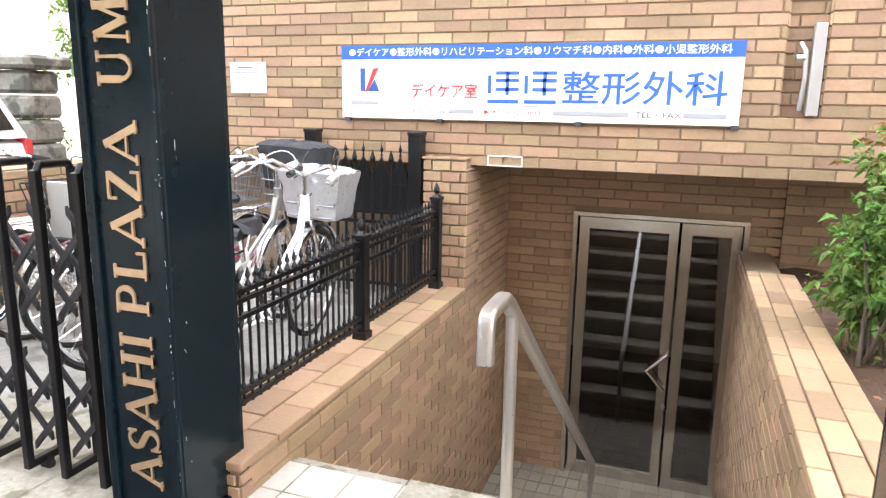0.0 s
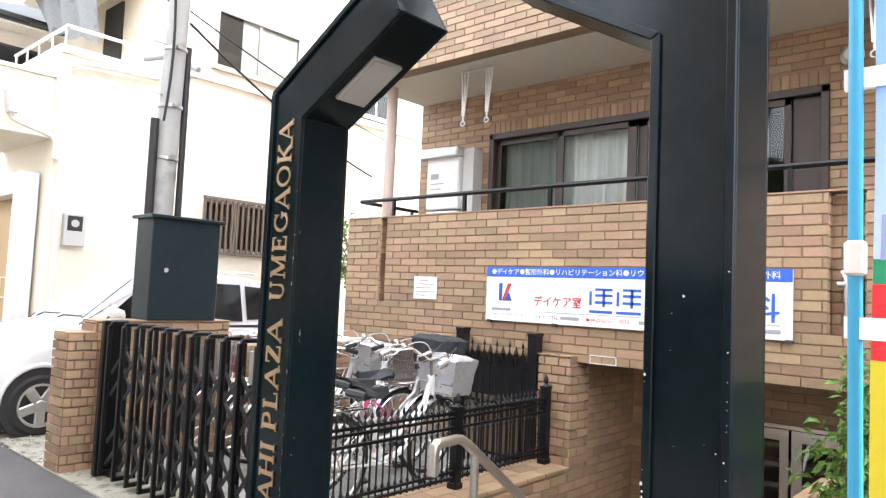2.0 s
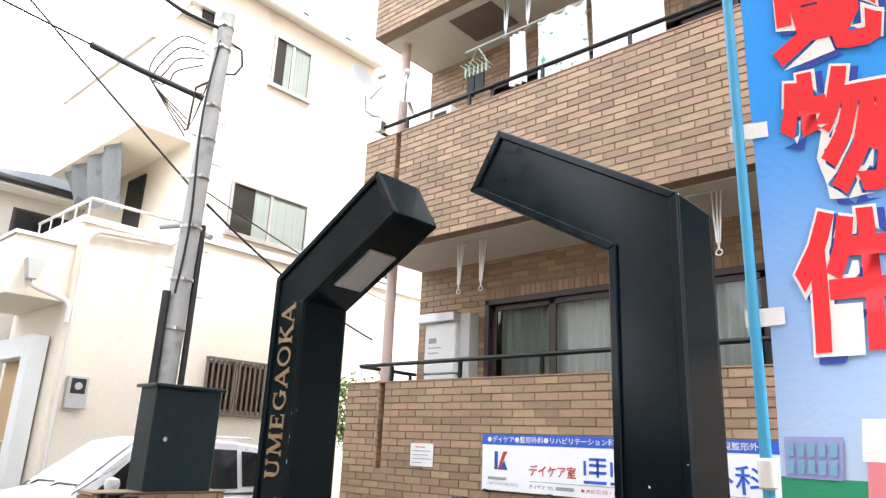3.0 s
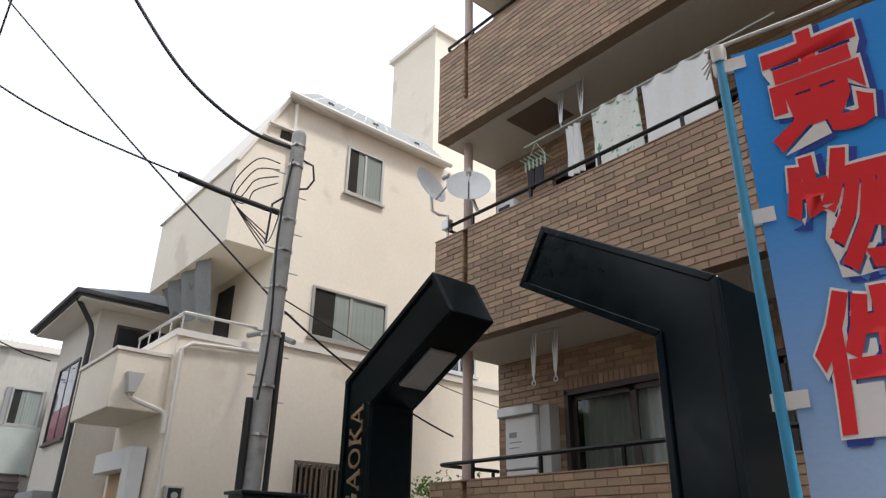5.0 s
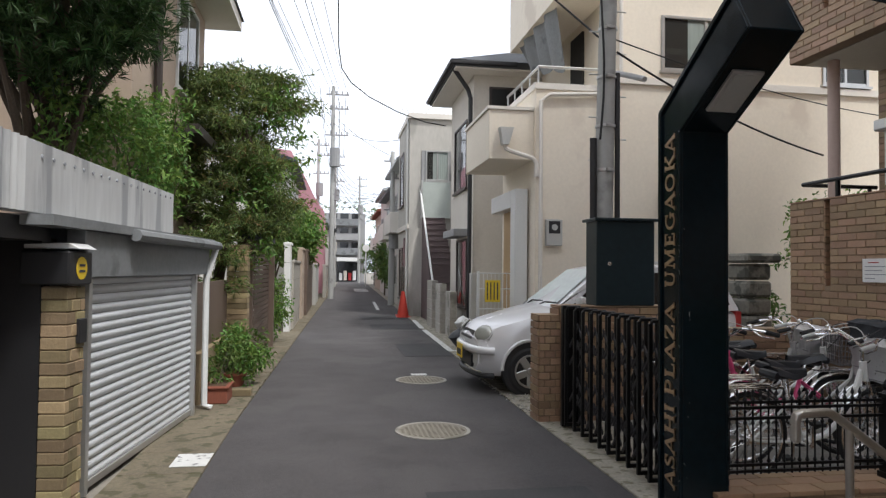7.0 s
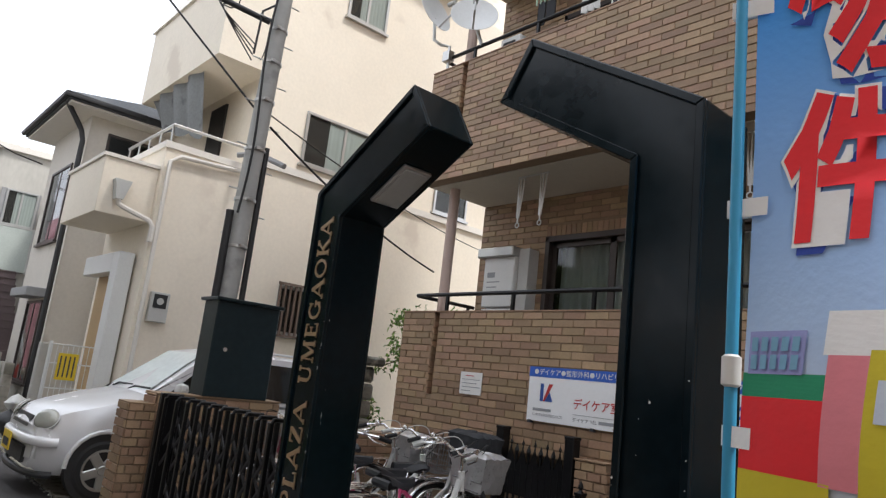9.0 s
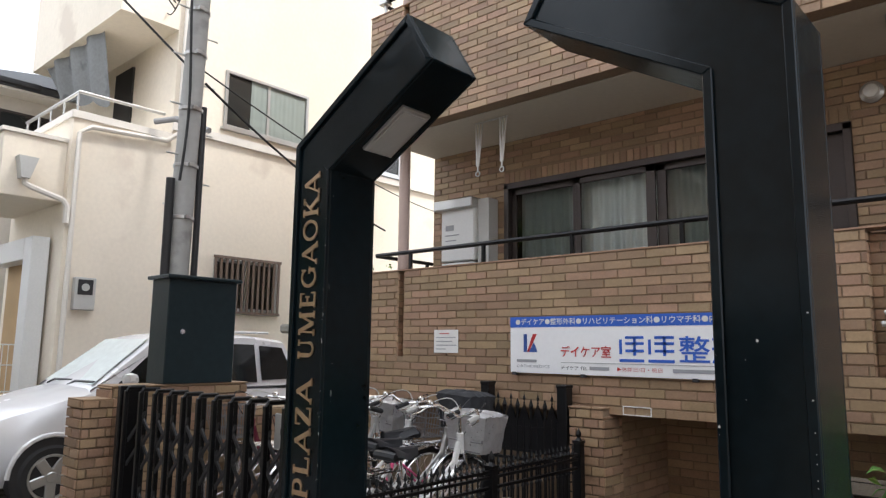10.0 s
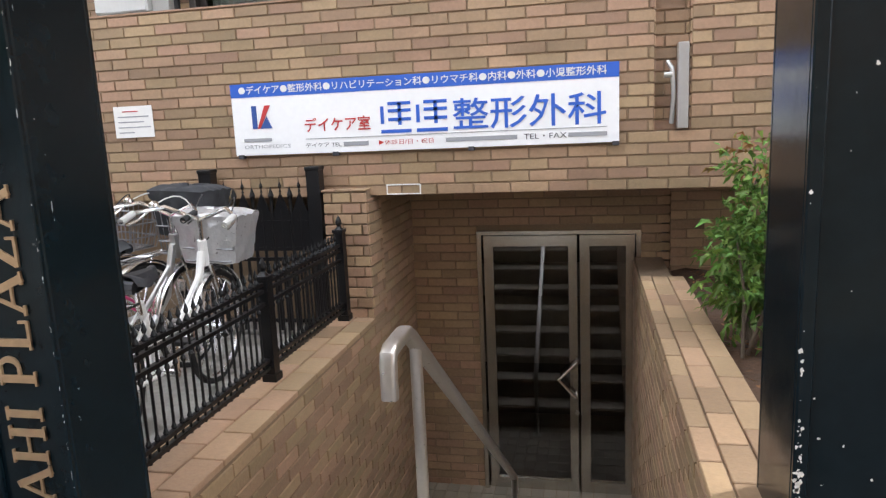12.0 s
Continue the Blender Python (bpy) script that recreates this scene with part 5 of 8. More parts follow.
part("arm", Geo().tube([ban_at(-0.05, -0.02), ban_at(0.2, -0.03), ban_at(0.6, -0.05)], 0.006, 6), M_WHITE, ban, "thin white top rod", smooth=True)


def cloth_at(a, b, off=0.0):
    return ban_at(0.015 + 0.565 * a, 0.015 + 1.765 * b, off)


g = Geo().grid(cloth_at, 30, 54)
g.grid(lambda a, b: cloth_at(a, b, -0.002), 30, 54, flip=True)
part("cloth", g, M_BANNER, ban, smooth=True)
for v in (0.03, 0.495, 0.955, 1.42):
    part("tab", Geo().grid(lambda a, b: ban_at(-0.036 + a * 0.085, v + b * 0.04, 0.006), 4, 2).grid(lambda a, b: ban_at(-0.036 + a * 0.085, v + b * 0.04, -0.006), 4, 2, flip=True), M_BANNER_WHITE, ban, "white loop round the pole")


def banner_char(ch, u0, v0, w, h):
    for off, ext, m in ((0.004, 0.075, M_BANNER_NAVY), (0.0055, 0.064, M_BANNER_WHITE), (0.007, 0.034, M_BANNER_RED)):
        me, ww = text_geo(ch, 1.0, 0.0, ext)
        bm = bmesh.new()
        bm.from_mesh(me)
        bmesh.ops.triangulate(bm, faces=bm.faces[:])
        bmesh.ops.subdivide_edges(bm, edges=[e for e in bm.edges if e.calc_length() > 0.25], cuts=2)
        grow = (ext - 0.034) * 0.9
        du = 0.012 if m is M_BANNER_NAVY else 0.0
        for q in bm.verts:
            u = u0 - grow * w + du + q.co.x / ww * w * (1 + 2 * grow)
            v = v0 + h + grow * h + du - q.co.y * h * (1 + 2 * grow)
            q.co = ban_at(u, v, off)
        bm.to_mesh(me)
        bm.free()
        me.materials.append(m)
        ob = new("lettering", me)
        ob.parent = ban


for ch, v0, w, h in (("売", 0.02, 0.235, 0.34), ("物", 0.385, 0.23, 0.325), ("件", 0.74, 0.225, 0.325)):
    banner_char(ch, 0.076, v0, w, h)


def patch(u0, v0, u1, v1, m, off=0.004):
    part("print", Geo().grid(lambda a, b: ban_at(u0 + (u1 - u0) * a, v0 + (v1 - v0) * b, off), 6, 6), m, ban)


# a row of printed houses along the foot of the cloth
patch(0.017, 1.315, 0.578, 1.36, M_BANNER_GREEN, 0.003)
patch(0.017, 1.36, 0.20, 1.50, M_BANNER_RED, 0.004)
patch(0.017, 1.495, 0.22, 1.78, M_BANNER_YELLOW, 0.005)
patch(0.03, 1.235, 0.155, 1.317, M_BANNER_LILAC, 0.004)
patch(0.19, 1.20, 0.578, 1.28, M_BANNER_WHITE, 0.004)
patch(0.20, 1.28, 0.27, 1.50, M_BANNER_PINK, 0.005)
patch(0.27, 1.27, 0.42, 1.55, M_BANNER_YELLOW, 0.005)
patch(0.42, 1.25, 0.57, 1.50, M_BANNER_PINK, 0.005)
patch(0.22, 1.55, 0.578, 1.78, M_BANNER_GREEN, 0.004)
for a in range(5):
    for b in range(2):
        patch(0.038 + a * 0.023, 1.247 + b * 0.034, 0.053 + a * 0.023, 1.274 + b * 0.034, M_BANNER_TEAL, 0.007)
for k in range(2):
    patch(0.085 + 0.047 * k, 1.545, 0.128 + 0.047 * k, 1.64, M_BANNER_PALE, 0.008)
    patch(0.29 + 0.06 * k, 1.32, 0.33 + 0.06 * k, 1.39, M_BANNER_PALE, 0.008)
    patch(0.445 + 0.06 * k, 1.31, 0.485 + 0.06 * k, 1.38, M_BANNER_TEAL, 0.008)
# ---- houses along the lane ----
def window(parent, plane, a0, a1, z0, z1, at, face, frame_mat=None, lights=2, grille=False, curtain=True):
    """A window on a wall: plane 'x' or 'y' at value at, face +1 or -1 the way it looks."""
    fm = frame_mat or M_ALU

    def bx(p0, p1, q0, q1, d0, d1):
        lo, hi = sorted((at + face * d0, at + face * d1))
        return Geo().box(lo, p0, q0, hi, p1, q1) if plane == "x" else Geo().box(p0, lo, q0, p1, hi, q1)

    def join(*gs):
        o = Geo()
        for q in gs:
            o.add(q.v, q.f)
        return o

    t = 0.05
    fr = join(bx(a0, a0 + t, z0, z1, -0.05, 0.035), bx(a1 - t, a1, z0, z1, -0.05, 0.035), bx(a0 + t, a1 - t, z1 - t, z1, -0.05, 0.035), bx(a0 + t, a1 - t, z0, z0 + t, -0.05, 0.035))
    w = part("window", fr, fm, parent, bevel=0.004)
    part("window_sill", bx(a0 - 0.04, a1 + 0.04, z0 - 0.045, z0 - 0.002, -0.02, 0.07), fm, w)
    step = (a1 - a0 - 2 * t) / lights
    for k in range(lights):
        s = a0 + t + k * step
        if k:
            part("mullion", bx(s - 0.025, s + 0.025, z0 + t, z1 - t, -0.03, 0.02), fm, w)
        d = at + face * 0.012
        q = [(d, s, z0 + t), (d, s + step, z0 + t), (d, s + step, z1 - t), (d, s, z1 - t)] if plane == "x" else [(s + step, d, z0 + t), (s, d, z0 + t), (s, d, z1 - t), (s + step, d, z1 - t)]
        ob = part("pane", Geo().add(q, [(0, 1, 2, 3) if face > 0 else (3, 2, 1, 0)]), GLASS, w)
        ob.visible_shadow = False
    if curtain:
        w0, w1 = a0 + t, a1 - t
        fold = lambda u: at + face * (0.005 + 0.003 * math.sin(u * (w1 - w0) * 55) * math.sin(u * 23 + 1))   # noqa: E731
        sheet = (lambda u, v: (fold(u), w0 + (w1 - w0) * u, z0 + t + (z1 - z0 - 2 * t) * v)) if plane == "x" else (lambda u, v: (w0 + (w1 - w0) * u, fold(u), z0 + t + (z1 - z0 - 2 * t) * v))
        part("curtain", Geo().grid(sheet, 120, 1), M_NET, w, "drawn net curtain", smooth=True)
        # near-black strip laid on the wall as the room's shade
        part("dim_room", bx(w0, w0 + (w1 - w0) * 0.28, z0 + t, z1 - t, 0.0085, 0.0095), M_DIMBLACK, w, "near-black strip standing for the dim gap beside the curtain")
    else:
        # no curtain here: a near-black sheet with the interior's dimness in its colour
        part("curtain", bx(a0 + t, a1 - t, z0 + t, z1 - t, 0.002, 0.005), M_DIMBLACK, w, "near-black sheet standing for the dim interior")
    if grille:
        n = int((a1 - a0) / 0.09)
        for k in range(n + 1):
            s = a0 + k * (a1 - a0) / n
            part("grille_bar", bx(s - 0.018, s + 0.018, z0 - 0.03, z1 + 0.03, 0.06, 0.085), M_BROWN, w)
        part("grille_rail", bx(a0 - 0.03, a1 + 0.03, z1, z1 + 0.04, 0.05, 0.1), M_BROWN, w)
        part("grille_rail", bx(a0 - 0.03, a1 + 0.03, z0 - 0.04, z0, 0.05, 0.1), M_BROWN, w)
    return w


HX = -6.1
cream = thing("cream_house", "three-storey cream rendered house with slanted attic and grey metal roof", "house")
part("wall", Geo().box(-8.3, -1.57, 0, HX, -0.2, 4.5), M_CREAM, cream)
part("wall", Geo().box(-8.3, -0.2, 0, HX, 8.0, 4.4), M_CREAM, cream)
part("wall", Geo().box(-10.2, -0.2, 4.4, HX, 8.0, 9.36).box(-10.2, -1.0, 0, -8.3, 8.0, 4.4), M_CREAM, cream)
part("attic_box", Geo().prism([(-1.08, 6.2), (-0.19, 6.2), (-0.19, 9.4), (-0.28, 9.4), (-1.08, 7.75)], -9.7, HX + 0.004, "x"), M_CREAM, cream, "overhanging slanted attic front")
part("attic_trim", Geo().prism([(-1.13, 7.70), (-0.25, 9.46), (-0.18, 9.46), (-1.06, 7.70)], -9.75, HX + 0.06, "x"), M_CREAMTRIM, cream)
# stepped metal roof
rf = Geo().prism([(-0.2, 9.37), (3.6, 9.37), (3.3, 9.98), (0.55, 9.98)], -9.8, -6.5, "x")
part("roof", rf, M_ROOFGREY, cream)
def slope_at(a):
    """Left, right, depth and height of the roof slope at a from eave to ridge."""
    return -0.3 + 0.8 * a, 3.6 - 0.25 * a, HX + 0.17 - 0.5 * a, 9.40 + 0.66 * a


for k in range(7):
    l0, r0, x0, z0 = slope_at(k / 7)
    l1, r1, x1, z1 = slope_at((k + 1) / 7)
    n = 12
    for j in range(n):
        u0, u1 = j / n, (j + 1) / n - 0.004
        part("roof_tile", Geo().add([(x0 + 0.012, l0 + (r0 - l0) * u0, z0 + 0.012), (x0 + 0.012, l0 + (r0 - l0) * u1, z0 + 0.012), (x1, l1 + (r1 - l1) * u1, z1), (x1, l1 + (r1 - l1) * u0, z1),
                                     (x0 + 0.012, l0 + (r0 - l0) * u0, z0 - 0.015), (x0 + 0.012, l0 + (r0 - l0) * u1, z0 - 0.015)], [(0, 1, 2, 3), (4, 5, 1, 0)]), M_ROOFGREY, cream)
for y in (0.6, 1.7, 2.8):
    part("snow_stop", Geo().box(HX - 0.1, y, 9.68, HX - 0.04, y + 0.12, 9.76), M_PLASTIC, cream)
part("soffit", Geo().box(HX - 0.02, -0.3, 9.362, HX + 0.19, 3.62, 9.39), M_CREAMTRIM, cream)
part("gutter", Geo().tube([(HX + 0.2, -0.35, 9.38), (HX + 0.2, 3.65, 9.38)], 0.06, 8), M_CREAMTRIM, cream, smooth=True)
part("band", Geo().box(HX, -0.2, 4.62, HX + 0.05, 8.0, 4.74), M_CREAMTRIM, cream)
part("band", Geo().box(HX - 2.2, -1.6, 4.46, HX + 0.03, -1.52, 4.56).box(HX - 0.1, -1.52, 4.46, HX + 0.03, -0.2, 4.56), M_CREAMTRIM, cream, "terrace coping")
part("downpipe", Geo().tube([(HX + 0.06, -1.5, 0.0), (HX + 0.06, -1.5, 4.25), (HX + 0.06, -1.35, 4.36), (HX + 0.06, -0.3, 4.42), (HX + 0.1, -0.15, 4.55)], 0.035, 8), M_CREAMTRIM, cream, smooth=True)
part("downpipe", Geo().tube([(HX + 0.06, -0.12, 4.8), (HX + 0.06, -0.12, 9.3)], 0.035, 8), M_CREAMTRIM, cream, smooth=True)
rail = Geo()
rail.tube([(-8.25, -1.5, 4.85), (HX - 0.06, -1.5, 4.85), (HX - 0.06, -0.3, 4.85)], 0.025, 8)
for k in range(5):
    rail.cyl((-8.2 + k * 0.5, -1.5, 4.5), (-8.2 + k * 0.5, -1.5, 4.85), 0.015, 6)
part("terrace_rail", rail, M_ALU, cream, "aluminium terrace rail", smooth=True)
# no opening cut; the doorway's shade is a near-black slab on the wall
part("terrace_door", Geo().box(-8.2, -0.24, 4.55, -7.55, -0.19, 6.0), M_DIMBLACK, cream, "near-black slab standing for the shade in the open terrace doorway")
part("awning", Geo().grid(lambda u, v: (-9.3 + 2.3 * u, -0.98 + 0.25 * v + 0.05 * math.sin(u * 21 + v * 2), 6.2 - v * (0.55 + 0.55 * u + 0.06 * math.sin(u * 17))), 40, 8), M_FASCIA, cream, "grey cloth hung under the attic", smooth=True)
window(cream, "x", 0.62, 2.25, 4.88, 5.83, HX, 1)
window(cream, "x", 1.10, 1.98, 7.87, 8.92, HX, 1)
window(cream, "x", 3.65, 4.55, 4.80, 5.95, HX, 1, curtain=False)
window(cream, "x", 0.60, 1.75, 1.97, 2.78, HX, 1, grille=True, curtain=False)
# balcony over the lane, its drain box and the porch
part("balcony", Geo().box(-8.15, -2.33, 3.30, -6.22, -1.57, 4.12), M_CREAM, cream, "cantilevered balcony box", bevel=0.01)
part("balcony_cap", Geo().box(-8.18, -2.36, 4.12, -6.19, -1.57, 4.17), M_CREAMTRIM, cream)
part("drain_box", Geo().prism([(-2.16, 3.72), (-2.13, 3.52), (-2.03, 3.52), (-1.97, 3.72), (-1.95, 3.80), (-2.18, 3.80)], -6.22, -6.06, "x"), M_CREAMPLASTIC, cream)
part("drain_pipe", Geo().tube([(-6.14, -2.08, 3.55), (-6.14, -2.06, 3.46), (-6.1, -2.0, 3.42), (-6.04, -1.63, 3.30), (-6.03, -1.58, 3.22), (-6.03, -1.58, 3.0)], 0.04, 8), M_CREAMTRIM, cream, smooth=True)
part("attic_ledge", Geo().box(HX, -0.62, 8.66, HX + 0.1, -0.02, 8.71).box(HX, -0.72, 8.36, HX + 0.1, -0.02, 8.41), M_CREAMTRIM, cream, "white attic ledges")
part("attic_vent", Geo().box(HX, -0.36, 8.44, HX + 0.03, -0.14, 8.64), M_DARKGLASS, cream, "small dark attic window")
part("conduit", Geo().tube([(HX + 0.06, -0.5, 4.66), (HX + 0.3, -0.3, 4.7), (HX + 0.6, -0.2, 4.58), (HX + 0.9, -0.1, 4.45)], 0.045, 8), M_FARGREY, cream, "grey flexible conduit", smooth=True)
part("porch_frame", Geo().box(-6.75, -1.82, 0, -6.45, -1.6, 2.85).box(-8.2, -1.82, 2.55, -6.75, -1.6, 2.85), M_WHITEMETAL, cream, "white porch frame", bevel=0.01)
part("front_door", Geo().box(-8.0, -1.62, 0.0, -6.75, -1.575, 2.55), M_WOOD, cream, "tan entrance door")
icm = thing("intercom", "grey electricity meter box on the cream wall", "meter box")
part("case", Geo().box(HX + 0.002, -1.41, 1.88, HX + 0.1, -1.14, 2.31), M_CREAMPLASTIC, icm, bevel=0.01)
part("face", Geo().box(HX + 0.1, -1.37, 2.08, HX + 0.106, -1.18, 2.28), M_PLASTIC, icm)
part("dial", Geo().cyl((HX + 0.106, -1.275, 2.18), (HX + 0.115, -1.275, 2.18), 0.05, 14), M_CREAMPLASTIC, icm)
tower = thing("rear_house", "tall cream house block behind the roofs", "house")
part("wall", Geo().box(-10.0, 4.8, 0, -8.0, 9.3, 15.2), M_CREAM, tower)
part("roof", Geo().box(-10.1, 4.68, 15.2, -7.9, 9.4, 15.33), M_CREAMTRIM, tower)

grey = thing("grey_house", "two-storey pale house with dark tiled eaves", "house")
part("wall", Geo().box(-13.2, -1.75, 0, -10.3, 5, 5.95), M_PALE, grey)
part("eave_board", Geo().box(-13.6, -2.3, 5.9, -9.8, 5.2, 6.02), M_ROOFDARK, grey)
part("soffit", Geo().box(-13.55, -2.25, 5.86, -9.85, 5.1, 5.9), M_CREAMTRIM, grey)
part("roof", Geo().add([(-13.65, -2.35, 6.02), (-9.75, -2.35, 6.02), (-9.75, 5.2, 6.02), (-13.65, 5.2, 6.02), (-12.0, 0.2, 6.9), (-11.4, 0.2, 6.9), (-11.4, 3.0, 6.9), (-12.0, 3.0, 6.9)],
                       [(0, 1, 5, 4), (1, 2, 6, 5), (2, 3, 7, 6), (3, 0, 4, 7), (4, 5, 6, 7)]), M_ROOFDARK, grey)
part("gutter", Geo().tube([(-13.6, -2.34, 5.98), (-9.78, -2.34, 5.98), (-9.78, -0.9, 5.98)], 0.06, 8), M_PLASTIC, grey, smooth=True)
part("downpipe", Geo().tube([(-10.1, -2.28, 5.95), (-10.24, -1.9, 5.5), (-10.24, -1.84, 5.3), (-10.24, -1.84, 0)], 0.05, 8), M_PLASTIC, grey, smooth=True)
window(grey, "y", -12.6, -11.0, 3.4, 5.0, -1.75, -1, M_BRONZEALU, 2, curtain=False)
window(grey, "y", -12.2, -10.9, 0.6, 2.2, -1.75, -1, M_BRONZEALU, 2, curtain=False)
window(grey, "x", -1.4, -0.4, 4.7, 5.6, -10.3, 1, M_BRONZEALU, 2, curtain=False)

stairb = thing("stair_house", "white house with an outdoor brown staircase and roof lattice", "house")
part("wall", Geo().box(-20.0, -2.5, 0, -16.6, 5, 6.2), M_STAIRWALL, stairb)
part("wall", Geo().box(-16.6, -0.9, 0, -13.3, 5, 5.7), M_STAIRWALL, stairb)
part("parapet", Geo().box(-20.05, -2.55, 6.2, -16.5, 5, 6.36), M_CREAMTRIM, stairb)
part("upper_door", Geo().box(-16.62, -2.12, 3.08, -16.55, -1.2, 5.2), M_FARGREY, stairb)
for k in range(17):
    part("step", Geo().box(-13.6 - k * 0.18 - 0.2, -2.08, 0, -13.6 - k * 0.18, -1.38, 0.18 * (k + 1)), M_STAIRBROWN, stairb)
    part("tread", Geo().box(-13.6 - k * 0.18 - 0.2, -2.10, 0.18 * (k + 1) + 0.002, -13.6 - k * 0.18 + 0.035, -1.385, 0.18 * (k + 1) + 0.03), M_STAIRBROWN, stairb)
part("stair_rail", Geo().tube([(-13.5, -2.14, 0.9), (-16.6, -2.14, 3.95)], 0.03, 6).cyl((-13.5, -2.14, 0), (-13.5, -2.14, 0.95), 0.03, 6), M_WHITE, stairb, smooth=True)
for k in range(14):
    lat = Geo()
    for s in (-1, 1):
        y = -2.5 + k * 0.16
        lat.tube([(-19.4, y, 6.3 if s > 0 else 7.2), (-19.4, y + 0.5, 7.2 if s > 0 else 6.3)], 0.018, 4)
    part("lattice", lat, M_WHITE, stairb)
part("lattice_post", Geo().cyl((-19.4, -2.05, 6.3), (-19.4, -2.05, 7.4), 0.03, 6), M_WHITE, stairb)
window(stairb, "y", -19.3, -18.2, 3.6, 5.4, -2.5, -1, M_BRONZEALU, 2, curtain=False)
window(stairb, "y", -19.3, -18.3, 0.5, 2.2, -2.5, -1, M_BRONZEALU, 2, curtain=False)


def far_house(x0, x1, y, side, h, material, roof, label):
    """A house further along; side +1 stands north of the lane, -1 south."""
    t = thing("terraced_house", label, "house", "far houses")
    y0, y1 = sorted((y, y + side * 6))
    part("wall", Geo().box(x0, y0, 0, x1, y1, h), material, t)
    part("roof", Geo().prism([(y0 - 0.35, h), (y1 + 0.35, h), ((y0 + y1) / 2, h + 1.0)], x0 - 0.3, x1 + 0.3, "x"), roof, t)
    part("eave_board", Geo().box(x0 - 0.3, y0 - 0.4, h - 0.12, x1 + 0.3, y1 + 0.4, h), roof, t)
    w = (x1 - x0)
    n = max(1, int(w / 2.4))
    for k in range(n):
        a = x0 + (k + 0.25) * w / n
        for z in (0.8, 3.4):
            if z + 1.2 < h:
                window(t, "y", a, a + w / n * 0.45, z, z + 1.3, y, -side, M_ALU, 2, curtain=(k % 2 == 0))
    part("balcony", Geo().box(x0 + w * 0.2, min(y, y - side * 0.5), 2.9, x0 + w * 0.75, max(y, y - side * 0.5), 3.7), M_CREAMTRIM if material is not M_CREAM else M_GREYTILE, t, bevel=0.01)
    return t


for x0, x1, off, h, m, r, lab in ((-26.0, -20.6, -2.15, 5.6, M_FARWALL, M_ROOFGREY, "white house with grey roof along the lane"),
                                  (-33.0, -27.0, -1.95, 5.2, M_GREYTILE, M_ROOFDARK, "grey house with dark roof along the lane"),
                                  (-41.0, -34.0, -1.7, 6.0, M_FARWALL, M_ROOFGREY, "pale house further down the lane"),
                                  (-50.0, -42.0, -1.5, 5.5, M_BEIGE, M_TERRA, "beige house with reddish roof far down the lane"),
                                  (-62.0, -52.0, -0.4, 6.0, M_FARWALL, M_ROOFDARK, "pale house with dark roof far down the lane")):
    far_house(x0, x1, off, 1, h, m, r, lab)
for x0, x1, off, h, m, r, lab in ((-20.0, -14.5, -7.3, 5.6, M_FARWALL, M_ROOFGREY, "white house behind the garden trees"),
                                  (-31.0, -22.0, -6.6, 5.6, M_GREYTILE, M_ROOFDARK, "grey house behind the garden wall"),
                                                                    (-64.0, -50.0, -5.0, 4.6, M_GREYTILE, M_ROOFDARK, "low grey house at the far end of the lane")):
    far_house(x0, x1, off, -1, h, m, r, lab)
pinkh = thing("pink_building", "faded pink gabled building seen down the lane", "house")
part("wall", Geo().prism([(-13, 0), (-5.35, 0), (-5.35, 4.8), (-5.9, 5.6), (-6.6, 7.0), (-7.3, 8.3), (-13, 9.0)], -46, -36, "x"), M_PINKROOF, pinkh)
# behind the camera, across the lane; all three blocks are unseen and added
opp = thing("sky_blocking_house", "unseen beige house across the lane, added to block sky light", "house")
# height and width chosen to keep sky light out of the stairwell recess
part("wall", Geo().box(0.6, -14, 0, 14, -7.4, 8.4), M_BEIGE, opp)
part("roof", Geo().prism([(-14.4, 8.4), (-7.0, 8.4), (-10.7, 9.9)], 0.4, 14.3, "x"), M_ROOFDARK, opp)
opp2 = thing("garden_wall", "grey block garden wall across the lane", "wall")
part("blocks", Geo().box(1.9, -6.75, 0, 14, -6.6, 1.6), M_BLOCK, opp2)
east = thing("next_apartment", "pale apartment house further east along the lane", "house")
part("wall", Geo().box(9.0, -1.0, 0, 20, 7, 8.5), M_FARWALL, east)
part("roof", Geo().box(8.8, -1.2, 8.5, 20.2, 7.2, 8.7), M_CONC, east)

# ---- south side: garage, garden walls ----
GM = Matrix.Translation((0.035, -6.40, 0)) @ Euler((0, 0, radians(175.0))).to_matrix().to_4x4() @ Matrix.Diagonal((1.02, 1, 1, 1))
gar = thing("garage", "low garage with a grey roller shutter and stained metal fascia", "garage", at=GM)
part("wall", Geo().box(2.42, 0.02, 0, 2.6, 5, 1.62), M_FASCIA, gar)
part("wall", Geo().box(-0.06, 0.03, 0, 0.03, 5, 1.62), M_FASCIA, gar)
part("wall", Geo().box(0.03, 0.3, 0, 2.42, 0.35, 1.62), M_FASCIA, gar)
part("fascia", Geo().box(-0.1, -0.06, 1.40, 2.75, 0.06, 1.70), M_FASCIA, gar, "stained grey fascia board", bevel=0.006)
part("roof", Geo().box(-0.6, -0.1, 1.70, 2.8, 5.2, 1.76), M_FASCIA, gar)
part("gutter", Geo().tube([(0.55, -0.12, 1.70), (2.86, -0.12, 1.70)], 0.045, 8), M_FASCIA, gar, smooth=True)
part("downpipe", Geo().tube([(2.82, -0.11, 1.68), (2.72, -0.08, 1.5), (2.68, -0.05, 1.38), (2.68, -0.05, 0.06), (2.68, -0.13, 0.03)], 0.032, 8), M_WHITEMETAL, gar, "white drainpipe", smooth=True)
